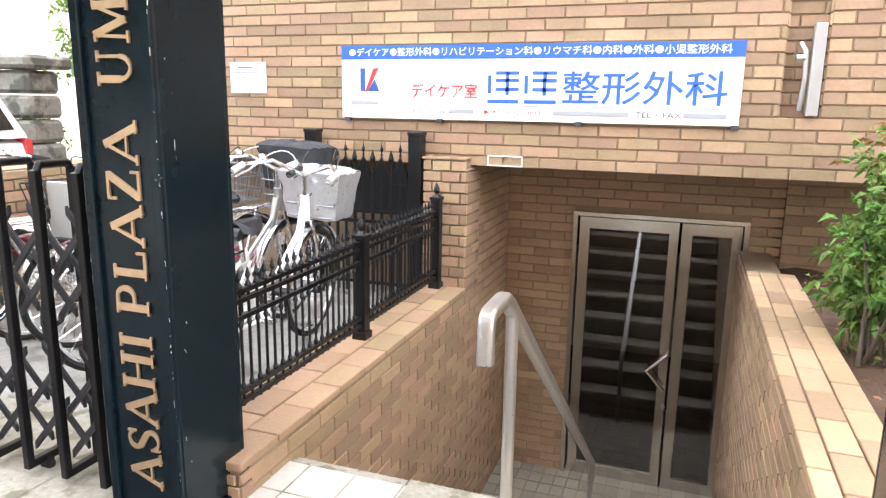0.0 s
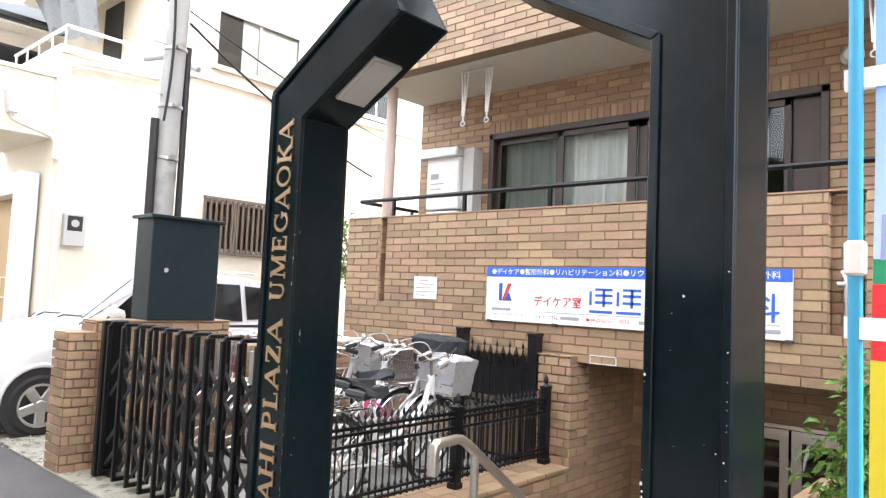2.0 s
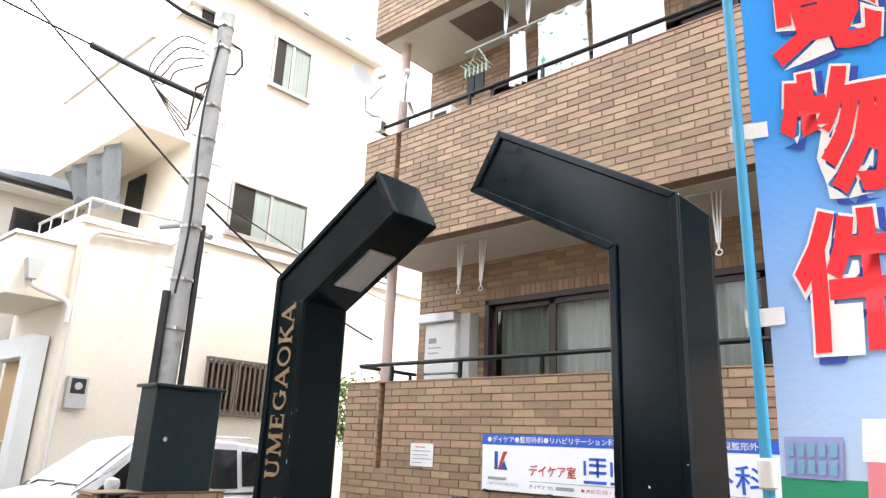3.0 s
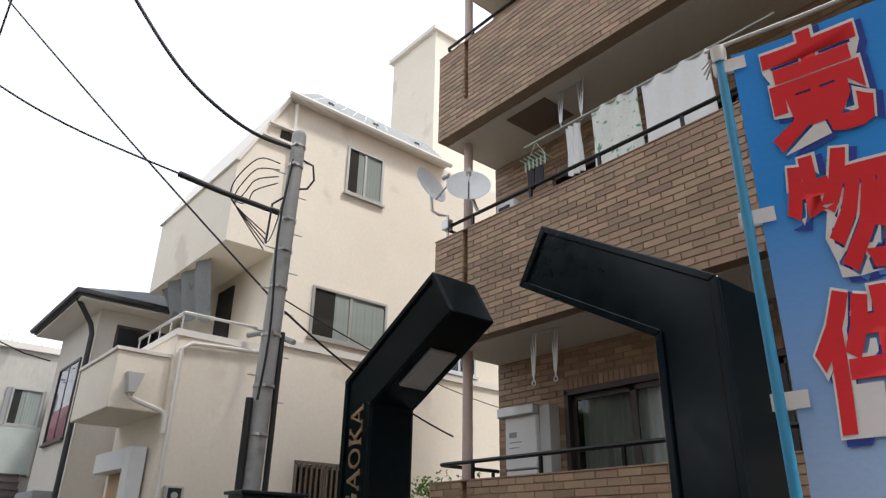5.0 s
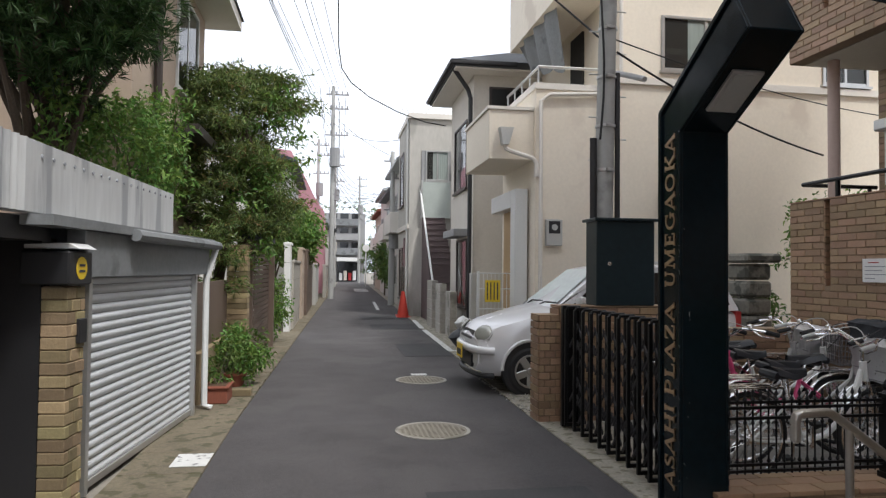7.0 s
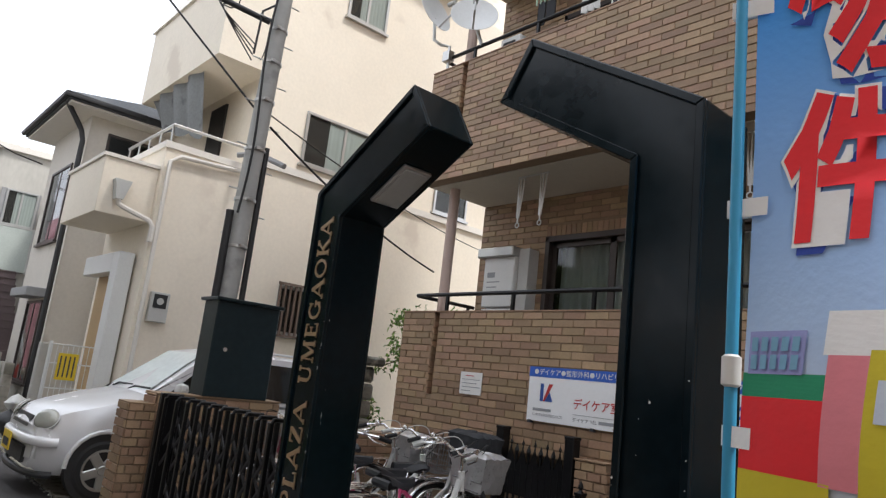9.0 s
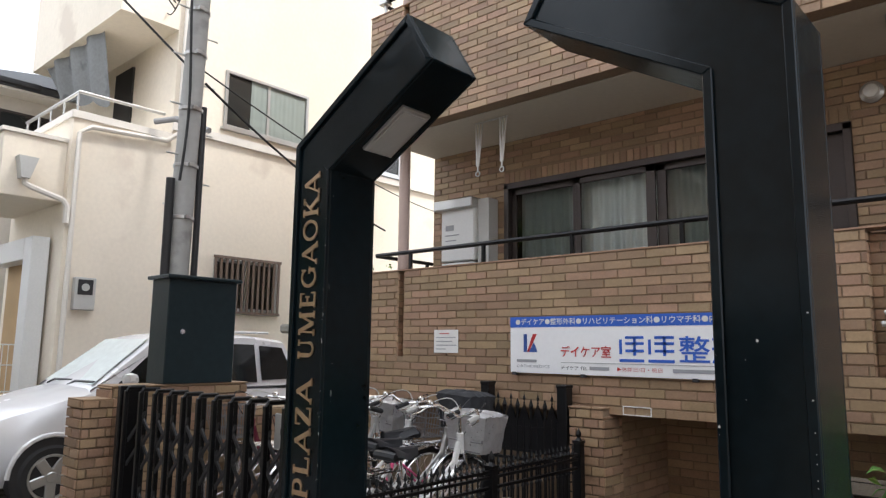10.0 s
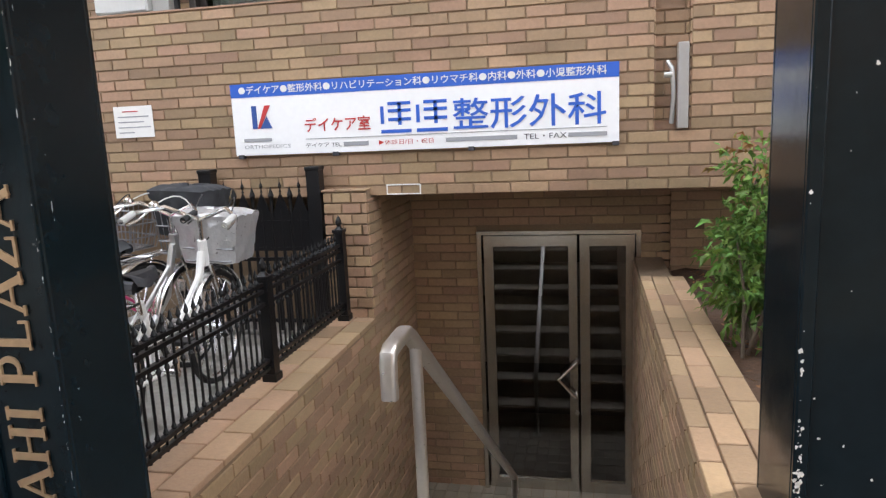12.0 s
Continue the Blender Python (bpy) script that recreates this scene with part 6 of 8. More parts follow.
for k in range(21):
    z = 0.06 + k * 0.0645
    part("slat", Geo().grid(lambda u, v: (0.06 + 2.32 * u, 0.03 - 0.02 * math.sin(v * math.pi) - 0.003, z + 0.062 * v), 1, 6, flip=True), M_SHUTTER, gar, smooth=True)
for x in (0.03, 2.38):
    part("guide", Geo().box(x, -0.03, 0, x + 0.05, 0.04, 1.41), M_ALU, gar, bevel=0.003)
part("bottom_bar", Geo().box(0.06, -0.005, 0.02, 2.4, 0.03, 0.075), M_ALU, gar, bevel=0.004)
pan = thing("corrugated_panel", "pale weather-stained sheet parapet above the garage", "panel", at=GM)
part("sheet", Geo().grid(lambda u, v: (-2.3 + 4.1 * u, 0.02 + (0.012 * math.sin(u * 330) if u < 0.4 else 0.0), 1.77 + (0.36 + 0.07 * (1 - u)) * v), 300, 1, flip=True), M_ZINC, pan)
part("sheet_back", Geo().box(-2.3, 0.04, 1.76, 1.8, 0.07, 2.12), M_ZINC, pan)
for k in range(18):
    part("screw", Geo().cyl((-0.5 + k * 0.13, 0.012, 2.09), (-0.5 + k * 0.13, 0.022, 2.09), 0.012, 6), M_INKGREY, pan)
gp = thing("gate_post", "tan rock-faced block post with a black porch lamp", "post", at=GM)
rng = random.Random(12)
for k in range(18):
    z = k * 0.075
    for a, b in (((-0.31, -0.197), (-0.19, -0.08)) if k % 2 else ((-0.31, -0.254), (-0.247, -0.14), (-0.133, -0.08))):
        part("block", Geo().box(a, -0.05 - rng.uniform(0, 0.008), z, b, 0.10, z + 0.069), M_YBRICK, gp, bevel=0.004)
part("core", Geo().box(-0.3, -0.03, 0, -0.09, 0.095, 1.35), M_MORTAR, gp)
part("lamp_box", Geo().box(-0.36, -0.08, 1.36, -0.05, 0.2, 1.56), M_PLASTIC, gp, "black porch lamp box", bevel=0.01)
part("lamp_hood", Geo().prism([(-0.12, 1.575), (0.2, 1.575), (0.2, 1.60), (-0.06, 1.61)], -0.32, -0.08, "x"), M_WHITEMETAL, gp, "pale lamp hood", bevel=0.003)
part("sticker", Geo().cyl((-0.2, -0.083, 1.46), (-0.2, -0.079, 1.46), 0.07, 18), M_YELLOW, gp, "round yellow sticker with unreadable print")
part("text_bar", Geo().box(-0.235, -0.087, 1.47, -0.165, -0.083, 1.485).box(-0.235, -0.087, 1.435, -0.165, -0.083, 1.45), M_INK, gp)
part("letter_box", Geo().box(-0.19, -0.075, 1.0, -0.09, -0.05, 1.15), M_PLASTIC, gp, bevel=0.004)
dk = thing("black_shade_porch", "recessed porch beside the garage, its shade put into black walls", "porch", at=GM)
# walls and soffit borrow black plastic so their colour carries the porch's shade
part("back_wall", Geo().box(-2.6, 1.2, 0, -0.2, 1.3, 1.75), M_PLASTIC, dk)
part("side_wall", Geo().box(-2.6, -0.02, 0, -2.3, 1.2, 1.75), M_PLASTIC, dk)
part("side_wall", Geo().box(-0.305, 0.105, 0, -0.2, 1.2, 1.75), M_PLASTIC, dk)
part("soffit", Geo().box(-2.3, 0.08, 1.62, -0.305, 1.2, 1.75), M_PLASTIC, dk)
beige = thing("beige_house", "two-storey beige rendered house behind the garden", "house")
part("wall", Geo().box(-6.9, -12, 0, -2.9, -6.95, 5.5), M_BEIGE, beige)
part("eave_board", Geo().box(-7.3, -12.5, 5.5, -2.7, -6.42, 5.68), M_CREAMTRIM, beige)
part("roof", Geo().prism([(-12.6, 5.68), (-6.38, 5.68), (-9.5, 7.0)], -7.35, -2.65, "x"), M_ROOFDARK, beige)
part("downpipe", Geo().tube([(-3.75, -6.89, 5.5), (-3.75, -6.89, 0)], 0.05, 8), M_BRONZEALU, beige, smooth=True)
window(beige, "y", -6.3, -4.9, 3.9, 5.3, -6.95, 1, M_WHITEMETAL, 2, curtain=False)
part("hood", Geo().box(-5.6, -6.95, 3.15, -4.2, -6.5, 3.27), M_BRONZEALU, beige)
# garden fences
bg_ = thing("brown_gate", "brown slatted metal gate of a garden", "gate")
for k in range(24):
    part("slat", Geo().box(-8.4, -6.13 + shift(-7), 0.08 + k * 0.076, -6.0, -6.10 + shift(-7), 0.14 + k * 0.076), M_BROWN, bg_)
part("post", Geo().box(-6.0, -6.2, 0, -5.85, -6.0, 1.95), M_BROWN, bg_, bevel=0.005)
part("post", Geo().box(-8.55, -6.1, 0, -8.4, -5.9, 1.95), M_BROWN, bg_, bevel=0.005)
part("lintel", Geo().box(-8.6, -6.25, 1.9, -5.8, -5.9, 2.02), M_ROOFDARK, bg_)
gw2 = thing("brick_gate_post", "narrow brown brick garden post", "post")
rng = random.Random(2)
for k in range(24):
    part("block", Geo().box(-5.5, -6.28, k * 0.075, -5.2, -6.0, k * 0.075 + 0.068), M_YBRICK, gw2, bevel=0.003)
part("block", Geo().box(-5.2, -6.3, 0, -2.9, -6.2, 0.55), M_YBRICK, gw2, "low block wall")
part("fence_panel", Geo().box(-5.2, -6.32, 0.55, -3.0, -6.27, 1.3), M_BROWN, gw2, "dark wooden panel")
for x0, x1, h, m, lab in ((-12.0, -11.5, 2.1, M_WHITE, "white rendered garden wall"), (-15.4, -12.1, 1.7, M_BLOCK, "stained concrete block garden wall"), (-17.0, -15.5, 2.0, M_BEIGE, "tan garden wall with a plain cap"),
                          (-23.0, -17.1, 2.0, M_BROWN, "brown boarded garden wall"), (-28.6, -23.1, 1.7, M_GREYTILE, "grey panel garden wall"), (-50.0, -30.1, 1.6, M_BLOCK, "long block garden wall")):
    w = thing("garden_wall", lab, "wall", "garden walls")
    ym = -6.0 + shift((x0 + x1) / 2)
    n = max(1, int((x1 - x0) / 0.8))
    for k in range(n):
        a, b = x0 + k * (x1 - x0) / n, x0 + (k + 1) * (x1 - x0) / n
        for r_ in range(int(h / 0.4)):
            part("block", Geo().box(a + 0.006, ym - 0.14, r_ * 0.4 + 0.005, b - 0.006, ym, (r_ + 1) * 0.4 - 0.004), m, w)
    part("cap", Geo().box(x0, ym - 0.17, int(h / 0.4) * 0.4, x1, ym + 0.03, int(h / 0.4) * 0.4 + 0.07), m, w, bevel=0.01)
for x0, x1, y, h in ((-11.6, -10.9, -2.38, 1.15), (-10.6, -10.0, -2.30, 1.0), (-13.3, -12.4, -2.35, 1.2)):
    w = thing("block_gate_wall", "short grey block wall at the lane's edge", "wall", "block walls")
    for r_ in range(5):
        part("block", Geo().box(x0, y, r_ * h / 5 + 0.003, x1, y + 0.15, (r_ + 1) * h / 5 - 0.003), M_CONC, w, bevel=0.004)
pst = thing("grey_post", "slim grey gate post at the lane's edge", "post")
part("shaft", Geo().box(-7.4, -2.40, 0, -7.25, -2.28, 1.42), M_GREYTILE, pst, bevel=0.01)

# mesh fence with a yellow plate
mf = thing("mesh_fence", "white welded mesh fence behind the parked car", "fence")
mfx = -7.0
for k in range(32):
    part("wire", Geo().cyl((mfx, -2.30 + k * 0.07, 0.05), (mfx, -2.30 + k * 0.07, 1.42), 0.006, 5), M_WHITEMETAL, mf)
for z in (0.1, 0.45, 0.8, 1.15, 1.42):
    part("rail", Geo().cyl((mfx, -2.32, z), (mfx, -0.1, z), 0.011, 6), M_WHITEMETAL, mf)
for y in (-2.32, -1.2, -0.1):
    part("post", Geo().cyl((mfx - 0.02, y, 0), (mfx - 0.02, y, 1.46), 0.025, 8), M_WHITEMETAL, mf)
yp = thing("yellow_plate", "small yellow plate with rows of dark print on the fence", "sign")
part("plate", Geo().box(mfx + 0.012, -2.20, 0.92, mfx + 0.02, -1.93, 1.30), M_YELLOW, yp, bevel=0.002)
for k in range(4):
    part("text_bar", Geo().box(mfx + 0.02, -2.17 + k * 0.06, 0.96, mfx + 0.023, -2.15 + k * 0.06, 1.26), M_INK, yp)
st = thing("stone_pillar", "stack of rough weathered stone blocks at the yard's boundary", "stone pillar")
rng = random.Random(21)
for k in range(7):
    z = k * 0.23
    g = Geo().box(-4.05 + rng.uniform(-0.02, 0.02), 0.55, z, -3.55 + rng.uniform(-0.03, 0.03), 0.92, z + 0.215)
    part("block", g, M_OLDSTONE, st, bevel=0.035)
part("cap", Geo().box(-4.12, 0.47, 1.61, -3.47, 1.0, 1.73), M_OLDSTONE, st, bevel=0.03)
bd_wall = thing("boundary_wall", "weathered block wall between the yards", "wall")
for k in range(6):
    for j in range(4):
        part("block", Geo().box(-5.9 + k * 0.3, 0.75, j * 0.28, -5.61 + k * 0.3, 0.95, j * 0.28 + 0.27), M_OLDSTONE, bd_wall, bevel=0.02)

# ---- end of the lane ----
endb = thing("end_block", "dark grey three-storey block closing the lane, with a bright shopfront", "building")
part("wall", Geo().box(-82, -6.5, 2.5, -72, -1.3, 7.6).box(-82, -6.5, 0, -72.8, -1.3, 2.5), M_FARGREY, endb)
for k in range(3):
    part("balcony", Geo().box(-72, -5.6, 3.0 + 1.6 * k, -71.3, -2.0, 3.7 + 1.6 * k), M_FARGREY if k % 2 else M_FASCIA, endb)
    for j in range(3):
        part("window", Geo().box(-72.02, -5.3 + 1.25 * j, 3.8 + 1.6 * k, -71.96, -4.4 + 1.25 * j, 4.4 + 1.6 * k), M_DARKGLASS, endb)
part("shop_canopy", Geo().box(-72, -4.4, 2.3, -71.2, -2.0, 2.7), M_WHITE, endb)
part("shop_front", Geo().box(-72.7, -4.3, 0.1, -72.6, -2.1, 2.2), M_DARKGLASS, endb)
for j, m in enumerate((M_WHITE, M_CREAM, M_RED, M_WHITE)):
    part("display", Geo().box(-72.5, -4.1 + 0.5 * j, 0.2, -72.2, -3.75 + 0.5 * j, 1.0 + 0.25 * (j % 2)), m, endb)
rsign = thing("round_road_sign", "small round road sign on a slim post at the crossing", "road sign")
part("post", Geo().cyl((-56, -1.95, 0), (-56, -1.95, 3.6), 0.05, 8), M_WHITE, rsign)
part("disc", Geo().cyl((-55.95, -1.95, 3.3), (-55.9, -1.95, 3.3), 0.32, 16), M_WHITE, rsign)
for k in range(3):
    obj("road_line", Geo().box(-41.5 - k * 2.2, -4.2 + shift(-41), 0.004, -40.4 - k * 2.2, -3.3 + shift(-41), 0.01), M_ROADPAINT, label="worn white road marking far down the lane", category="road marking", kind="structure")
window(stairb, "x", -2.0, -1.25, 4.25, 5.2, -16.545, 1, M_ALU, 2)
window(stairb, "x", -0.5, 0.6, 3.6, 4.8, -13.3, 1, M_BRONZEALU, 2)
part("drainpipe", Geo().cyl((-16.7, -2.55, 0), (-16.7, -2.55, 6.2), 0.04, 8), M_CREAMPLASTIC, stairb, smooth=True)
part("landing_panel", Geo().box(-16.52, -2.12, 3.08, -16.46, -1.2, 4.2), mat("frosted_panel", (0.42, 0.46, 0.43), 0.4), stairb, "pale frosted landing panel")
for y in (-2.12, -1.2):
    part("landing_post", Geo().box(-16.53, y - 0.03, 3.06, -16.45, y + 0.03, 4.25), M_ALU, stairb)
part("window_hood", Geo().box(-12.3, -2.1, 2.25, -10.8, -1.76, 2.42), M_FARGREY, grey, "grey window hood", bevel=0.01)
part("base_band", Geo().box(-13.2, -1.78, 0, -10.32, -1.75, 0.55), M_CONC, grey)
for a, z0, z1 in ((-17.5, 0.4, 2.5), (-18.0, 0.4, 2.5)):
    part("slit_window", Geo().box(a, -2.53, z0, a + 0.25, -2.49, z1), M_DARKGLASS, stairb)
part("string_course", Geo().box(-20.02, -2.56, 2.75, -16.6, -2.5, 2.9), M_CREAMTRIM, stairb)

M_YARD = mat("yard_concrete", (0.3, 0.285, 0.26), 0.95, 0, 0.3, 4, 0.5, 60, spots=(0.18, 0.17, 0.15), spot_scale=2.4, spot_at=0.54)

bags = thing("rubbish_bag", "black and white plastic bags slumped at the lane's edge", "bag")
for (bx_, by_, bz_, br, bm_, lb) in ((-7.75, -2.5, 0.0, 0.24, M_PLASTIC, "black plastic bag"), (-7.95, -2.4, 0.3, 0.19, M_WHITE, "white plastic bag")):
    part("bag", Geo().grid(lambda u, v: (bx_ + br * math.sin(math.pi * v) * math.cos(6.2832 * u) * (1 + 0.25 * noise.noise((math.cos(6.2832 * u) * 3, v * 5, bz_))), by_ + br * 0.8 * math.sin(math.pi * v) * math.sin(6.2832 * u) * (1 + 0.25 * noise.noise((math.sin(6.2832 * u) * 3, v * 5, bz_))), bz_ + br * 1.7 * v ** 0.8), 24, 12), bm_, bags, lb, smooth=True)

# ---- road fittings ----
for x, y, r in ((-1.53, -3.90, 0.345), (-4.40, -3.64, 0.34)):
    mh = thing("manhole_cover", "worn round cast-iron manhole cover in the asphalt", "manhole cover", "manhole covers")
    part("frame", Geo().lathe([(r, 0.002), (r, 0.009), (r - 0.03, 0.009), (r - 0.032, 0.003)], (x, y, 0), 40), M_CONC, mh)
    part("disc", Geo().lathe([(r - 0.03, 0.004), (r - 0.035, 0.008), (0.0, 0.008)], (x, y, 0), 40), M_IRONCOVER, mh)
    kn = Geo()
    for i in range(-6, 7):
        for j in range(-6, 7):
            if math.hypot(i, j) * 0.046 < r - 0.06:
                kn.box(x + i * 0.046 - 0.013, y + j * 0.046 - 0.013, 0.008, x + i * 0.046 + 0.013, y + j * 0.046 + 0.013, 0.012)
    part("studs", kn, M_IRONCOVER, mh, kind="stuff")
for x0, y0, x1, y1 in ((-8.8, -3.75, -6.9, -2.75), (-13.6, -4.1, -12.2, -2.8), (-17.5, -4.3, -15.6, -2.9), (0.2, -4.2, 1.6, -3.1)):
    g = Geo().box(x0, y0 + shift(x0), 0.001, x1, y1 + shift(x1), 0.006)
    obj("road_patch", g, M_PATCH, label="darker repaired patch of asphalt", category="road patch", kind="structure", bevel=0.002)
for pts in (((-7.6, -2.70), (-11.8, -2.62)), ((-7.5, -2.75), (-7.6, -2.45)), ((-12.2, -2.62), (-15, -2.5)), ((-20, -3.2), (-26, -3.0))):
    (xa, ya), (xb, yb) = pts
    dv = Vector((xb - xa, yb - ya)).normalized()
    nv = Vector((-dv.y, dv.x)) * 0.06
    obj("road_line", Geo().add([(xa - nv.x, ya - nv.y, 0.016), (xb - nv.x, yb - nv.y, 0.016), (xb + nv.x, yb + nv.y, 0.016), (xa + nv.x, ya + nv.y, 0.016)], [(0, 1, 2, 3)]), M_ROADPAINT, label="worn white painted line at the lane's edge", category="road marking", kind="structure")
obj("road_line", Geo().box(-4.95, -3.72, 0.002, -4.82, -3.50, 0.006), M_ROADPAINT, label="small white survey mark on the asphalt", category="road marking", kind="structure")
obj("road_line", Geo().box(-0.9, -5.98, 0.018, -0.55, -5.72, 0.022), M_ROADPAINT, label="white painted patch on the gutter", category="road marking", kind="structure")
for x, y in ((-16.4, -2.66), (-17.0, -2.62)):
    cn = thing("traffic_cone", "red plastic traffic cone", "traffic cone", "cones")
    part("cone", Geo().lathe([(0.17, 0.03), (0.04, 0.78), (0.0, 0.78)], (x, y, 0), 14), M_CONE, cn, smooth=True)
    part("base", Geo().box(x - 0.21, y - 0.21, 0.0, x + 0.21, y + 0.21, 0.03), M_CONE, cn)
gr = Geo()
rng = random.Random(4)
for _ in range(5000):
    x, y = rng.uniform(-5.6, -2.05), rng.uniform(-2.85, -0.2)
    s = rng.uniform(0.008, 0.02)
    m = pose(x, y, 0.0 + s * 0.3, rng.uniform(0, 360), rng.uniform(0, 360), rng.uniform(0, 360))
    gr.add([m @ Vector(p) for p in ((-s, -s * 0.7, -s * 0.5), (s, -s * 0.6, -s * 0.4), (0, s, -s * 0.5), (0.1 * s, 0, s * 0.7))], [(0, 2, 1), (0, 1, 3), (1, 2, 3), (2, 0, 3)])
obj("gravel", gr, M_GRAVEL, label="loose grey gravel on the parking bay", category="gravel", kind="stuff")
obj("floor_yard", Geo().box(-1.74, -2.5, -0.03, 0.6, 0.3, 0.006), M_YARD, label="stained concrete floor of the cycle yard", category="floor", kind="structure")

# ---- far poles and cables ----
def far_pole(x, y, h):
    t = thing("utility_pole", "grey concrete utility pole with crossarms down the lane", "utility pole", "far poles")
    part("shaft", Geo().tube([(x, y, 0), (x, y, h)], [0.14, 0.085], 12), M_POLE, t, smooth=True)
    for k, z in enumerate((h - 0.4, h - 1.1, h - 2.4)):
        part("crossarm", Geo().box(x - 0.04, y - 0.35 + 0.2 * (k % 2), z - 0.03, x + 0.04, y + 0.75, z + 0.03), M_FARGREY, t)
        for j in range(4):
            part("insulator", Geo().cyl((x, y - 0.1 + j * 0.26, z + 0.03), (x, y - 0.1 + j * 0.26, z + 0.17), 0.035, 6), M_FARGREY, t)
    part("transformer", Geo().cyl((x + 0.3, y + 0.1, h - 4.0), (x + 0.3, y + 0.1, h - 3.1), 0.25, 12), M_FARGREY, t)
    return t


for x, y, h in ((-29.2, -4.9, 10.4), (-44, -5.9, 10.5), (-52, -4.7, 11.0), (-23.4, -2.45, 6.3), (-66, -2.2, 11)):
    far_pole(x, y, h)


def cable(a, b, sag, r, name="cable"):
    a, b = Vector(a), Vector(b)
    t = thing("overhead_cable", "black overhead cable strung along the lane", "cable", "cables")
    pts = [a.lerp(b, u) - Vector((0, 0, sag * 4 * u * (1 - u))) for u in np.linspace(0, 1, 22)]
    part("strand", Geo().tube(pts, r, 5), M_CABLE, t, smooth=True)


def strand(pts, r, label="black overhead cable strung across the lane"):
    """A cable through a few points, smoothed."""
    p = [Vector(q) for q in pts]
    out = []
    for i in range(len(p) - 1):
        q0, q1, q2, q3 = p[max(i - 1, 0)], p[i], p[i + 1], p[min(i + 2, len(p) - 1)]
        for j in range(8):
            u = j / 8
            out.append(0.5 * (2 * q1 + (q2 - q0) * u + (2 * q0 - 5 * q1 + 4 * q2 - q3) * u ** 2 + (3 * q1 - q0 - 3 * q2 + q3) * u ** 3))
    t = thing("overhead_cable", label, "cable", "cables")
    part("strand", Geo().tube(out + [p[-1]], r, 6), M_CABLE, t, smooth=True)


strand([(-1.88, -2.08, 5.58), (-2.04, -2.51, 5.68), (-2.2, -2.97, 5.96), (-2.35, -3.37, 6.36), (-2.53, -3.86, 7.05), (-2.8, -4.6, 8.2), (-3.2, -5.7, 10.2), (-3.9, -7.6, 14.0)], 0.02, "thick black overhead cable rising across the lane")
strand([(-2.40, -3.09, 5.10), (-2.87, -4.14, 5.47), (-3.2, -5.04, 5.92), (-3.9, -7.0, 7.1), (-4.5, -8.6, 8.3)], 0.010)
cable((-1.95, -2.13, 3.87), (-7.4, -7.6, 12.1), 0.12, 0.011)
cable((px + 0.1, py + 0.1, 3.7), (-2.7, 1.0, 2.9), 0.1, 0.012)
cable((px, py, 3.9), (HX + 0.2, 6.0, 4.2), 0.2, 0.008)
cable((px + 0.05, py, 5.2), (HX, -0.4, 6.4), 0.3, 0.008)
dropc = thing("overhead_cable", "black service cable dropping to the house with outdoor stairs", "cable", "cables")
part("strand", Geo().tube([(-12.4, -2.05, 5.12), (-12.2, -2.6, 5.15), (-12.1, -3.3, 5.35), (-12.0, -4.0, 5.66), (-11.95, -4.45, 5.98), (-11.9, -4.68, 6.3), (-11.5, -4.76, 6.7), (-8.0, -4.83, 7.9), (2.0, -5.0, 11.0)], 0.014, 6), M_CABLE, dropc, smooth=True)
for dy, z in ((-0.65, 10.3), (-0.2, 10.3), (0.25, 10.3), (0.6, 10.3), (-0.5, 9.6), (0.3, 9.6), (0.0, 8.3), (0.2, 7.7)):
    cable((-29.2, -4.9 + dy, z), (18, -8.4 + dy * 1.4, z + 0.4), 1.1, 0.010)
    cable((-29.2, -4.9 + dy, z), (-52, -4.7 + dy, z + 0.3), 0.5, 0.014)
cable((-29.2, -4.9, 9.0), (-23.4, -2.45, 6.1), 0.2, 0.012)
cable((-29.2, -4.9, 8.6), (-20.0, -2.3, 6.2), 0.4, 0.012)
for k in range(6):
    cable((-29.2, -4.9, 7.0 - 0.25 * k), (-52 - 2 * k, -1.9 + 0.2 * k, 8.2 - 0.5 * k), 0.6, 0.014)
    cable((-52, -4.7, 9.0 - 0.5 * k), (-40 + k, -1.6, 6.3 - 0.1 * k), 0.3, 0.014)
ant = thing("tv_antenna", "thin roof television antenna", "antenna")
part("mast", Geo().cyl((-12.0, 0.3, 6.85), (-12.0, 0.3, 9.6), 0.02, 6), M_ALU, ant)
for k in range(6):
    part("element", Geo().cyl((-12.0 - 0.2 * k + 0.5, 0.0, 9.2), (-12.0 - 0.2 * k + 0.5, 0.6, 9.2), 0.008, 4), M_ALU, ant)
part("boom", Geo().cyl((-12.7, 0.3, 9.2), (-11.4, 0.3, 9.2), 0.012, 5), M_ALU, ant)

# ---- plants ----
def blades(geo, rng, c, d, length, width, bend=0.3):
    """One folded leaf from c along d."""
    d = d.normalized()
    s = d.cross(Vector((rng.uniform(-1, 1), rng.uniform(-1, 1), rng.uniform(-0.2, 1)))).normalized() * width / 2
    n = s.cross(d).normalized() * length * 0.12
    m = c + d * length * 0.5 + n
    e = c + d * length + Vector((0, 0, -bend * length))
    geo.add([c, m - s, e, m + s, m - n * 0.6], [(0, 1, 4), (1, 2, 4), (0, 4, 3), (4, 2, 3)])


def rand_dir(rng, up=0.0):
    while True:
        v = Vector((rng.uniform(-1, 1), rng.uniform(-1, 1), rng.uniform(-1, 1)))
        if 0.05 < v.length < 1:
            v.normalize()
            return (v + Vector((0, 0, up))).normalized()


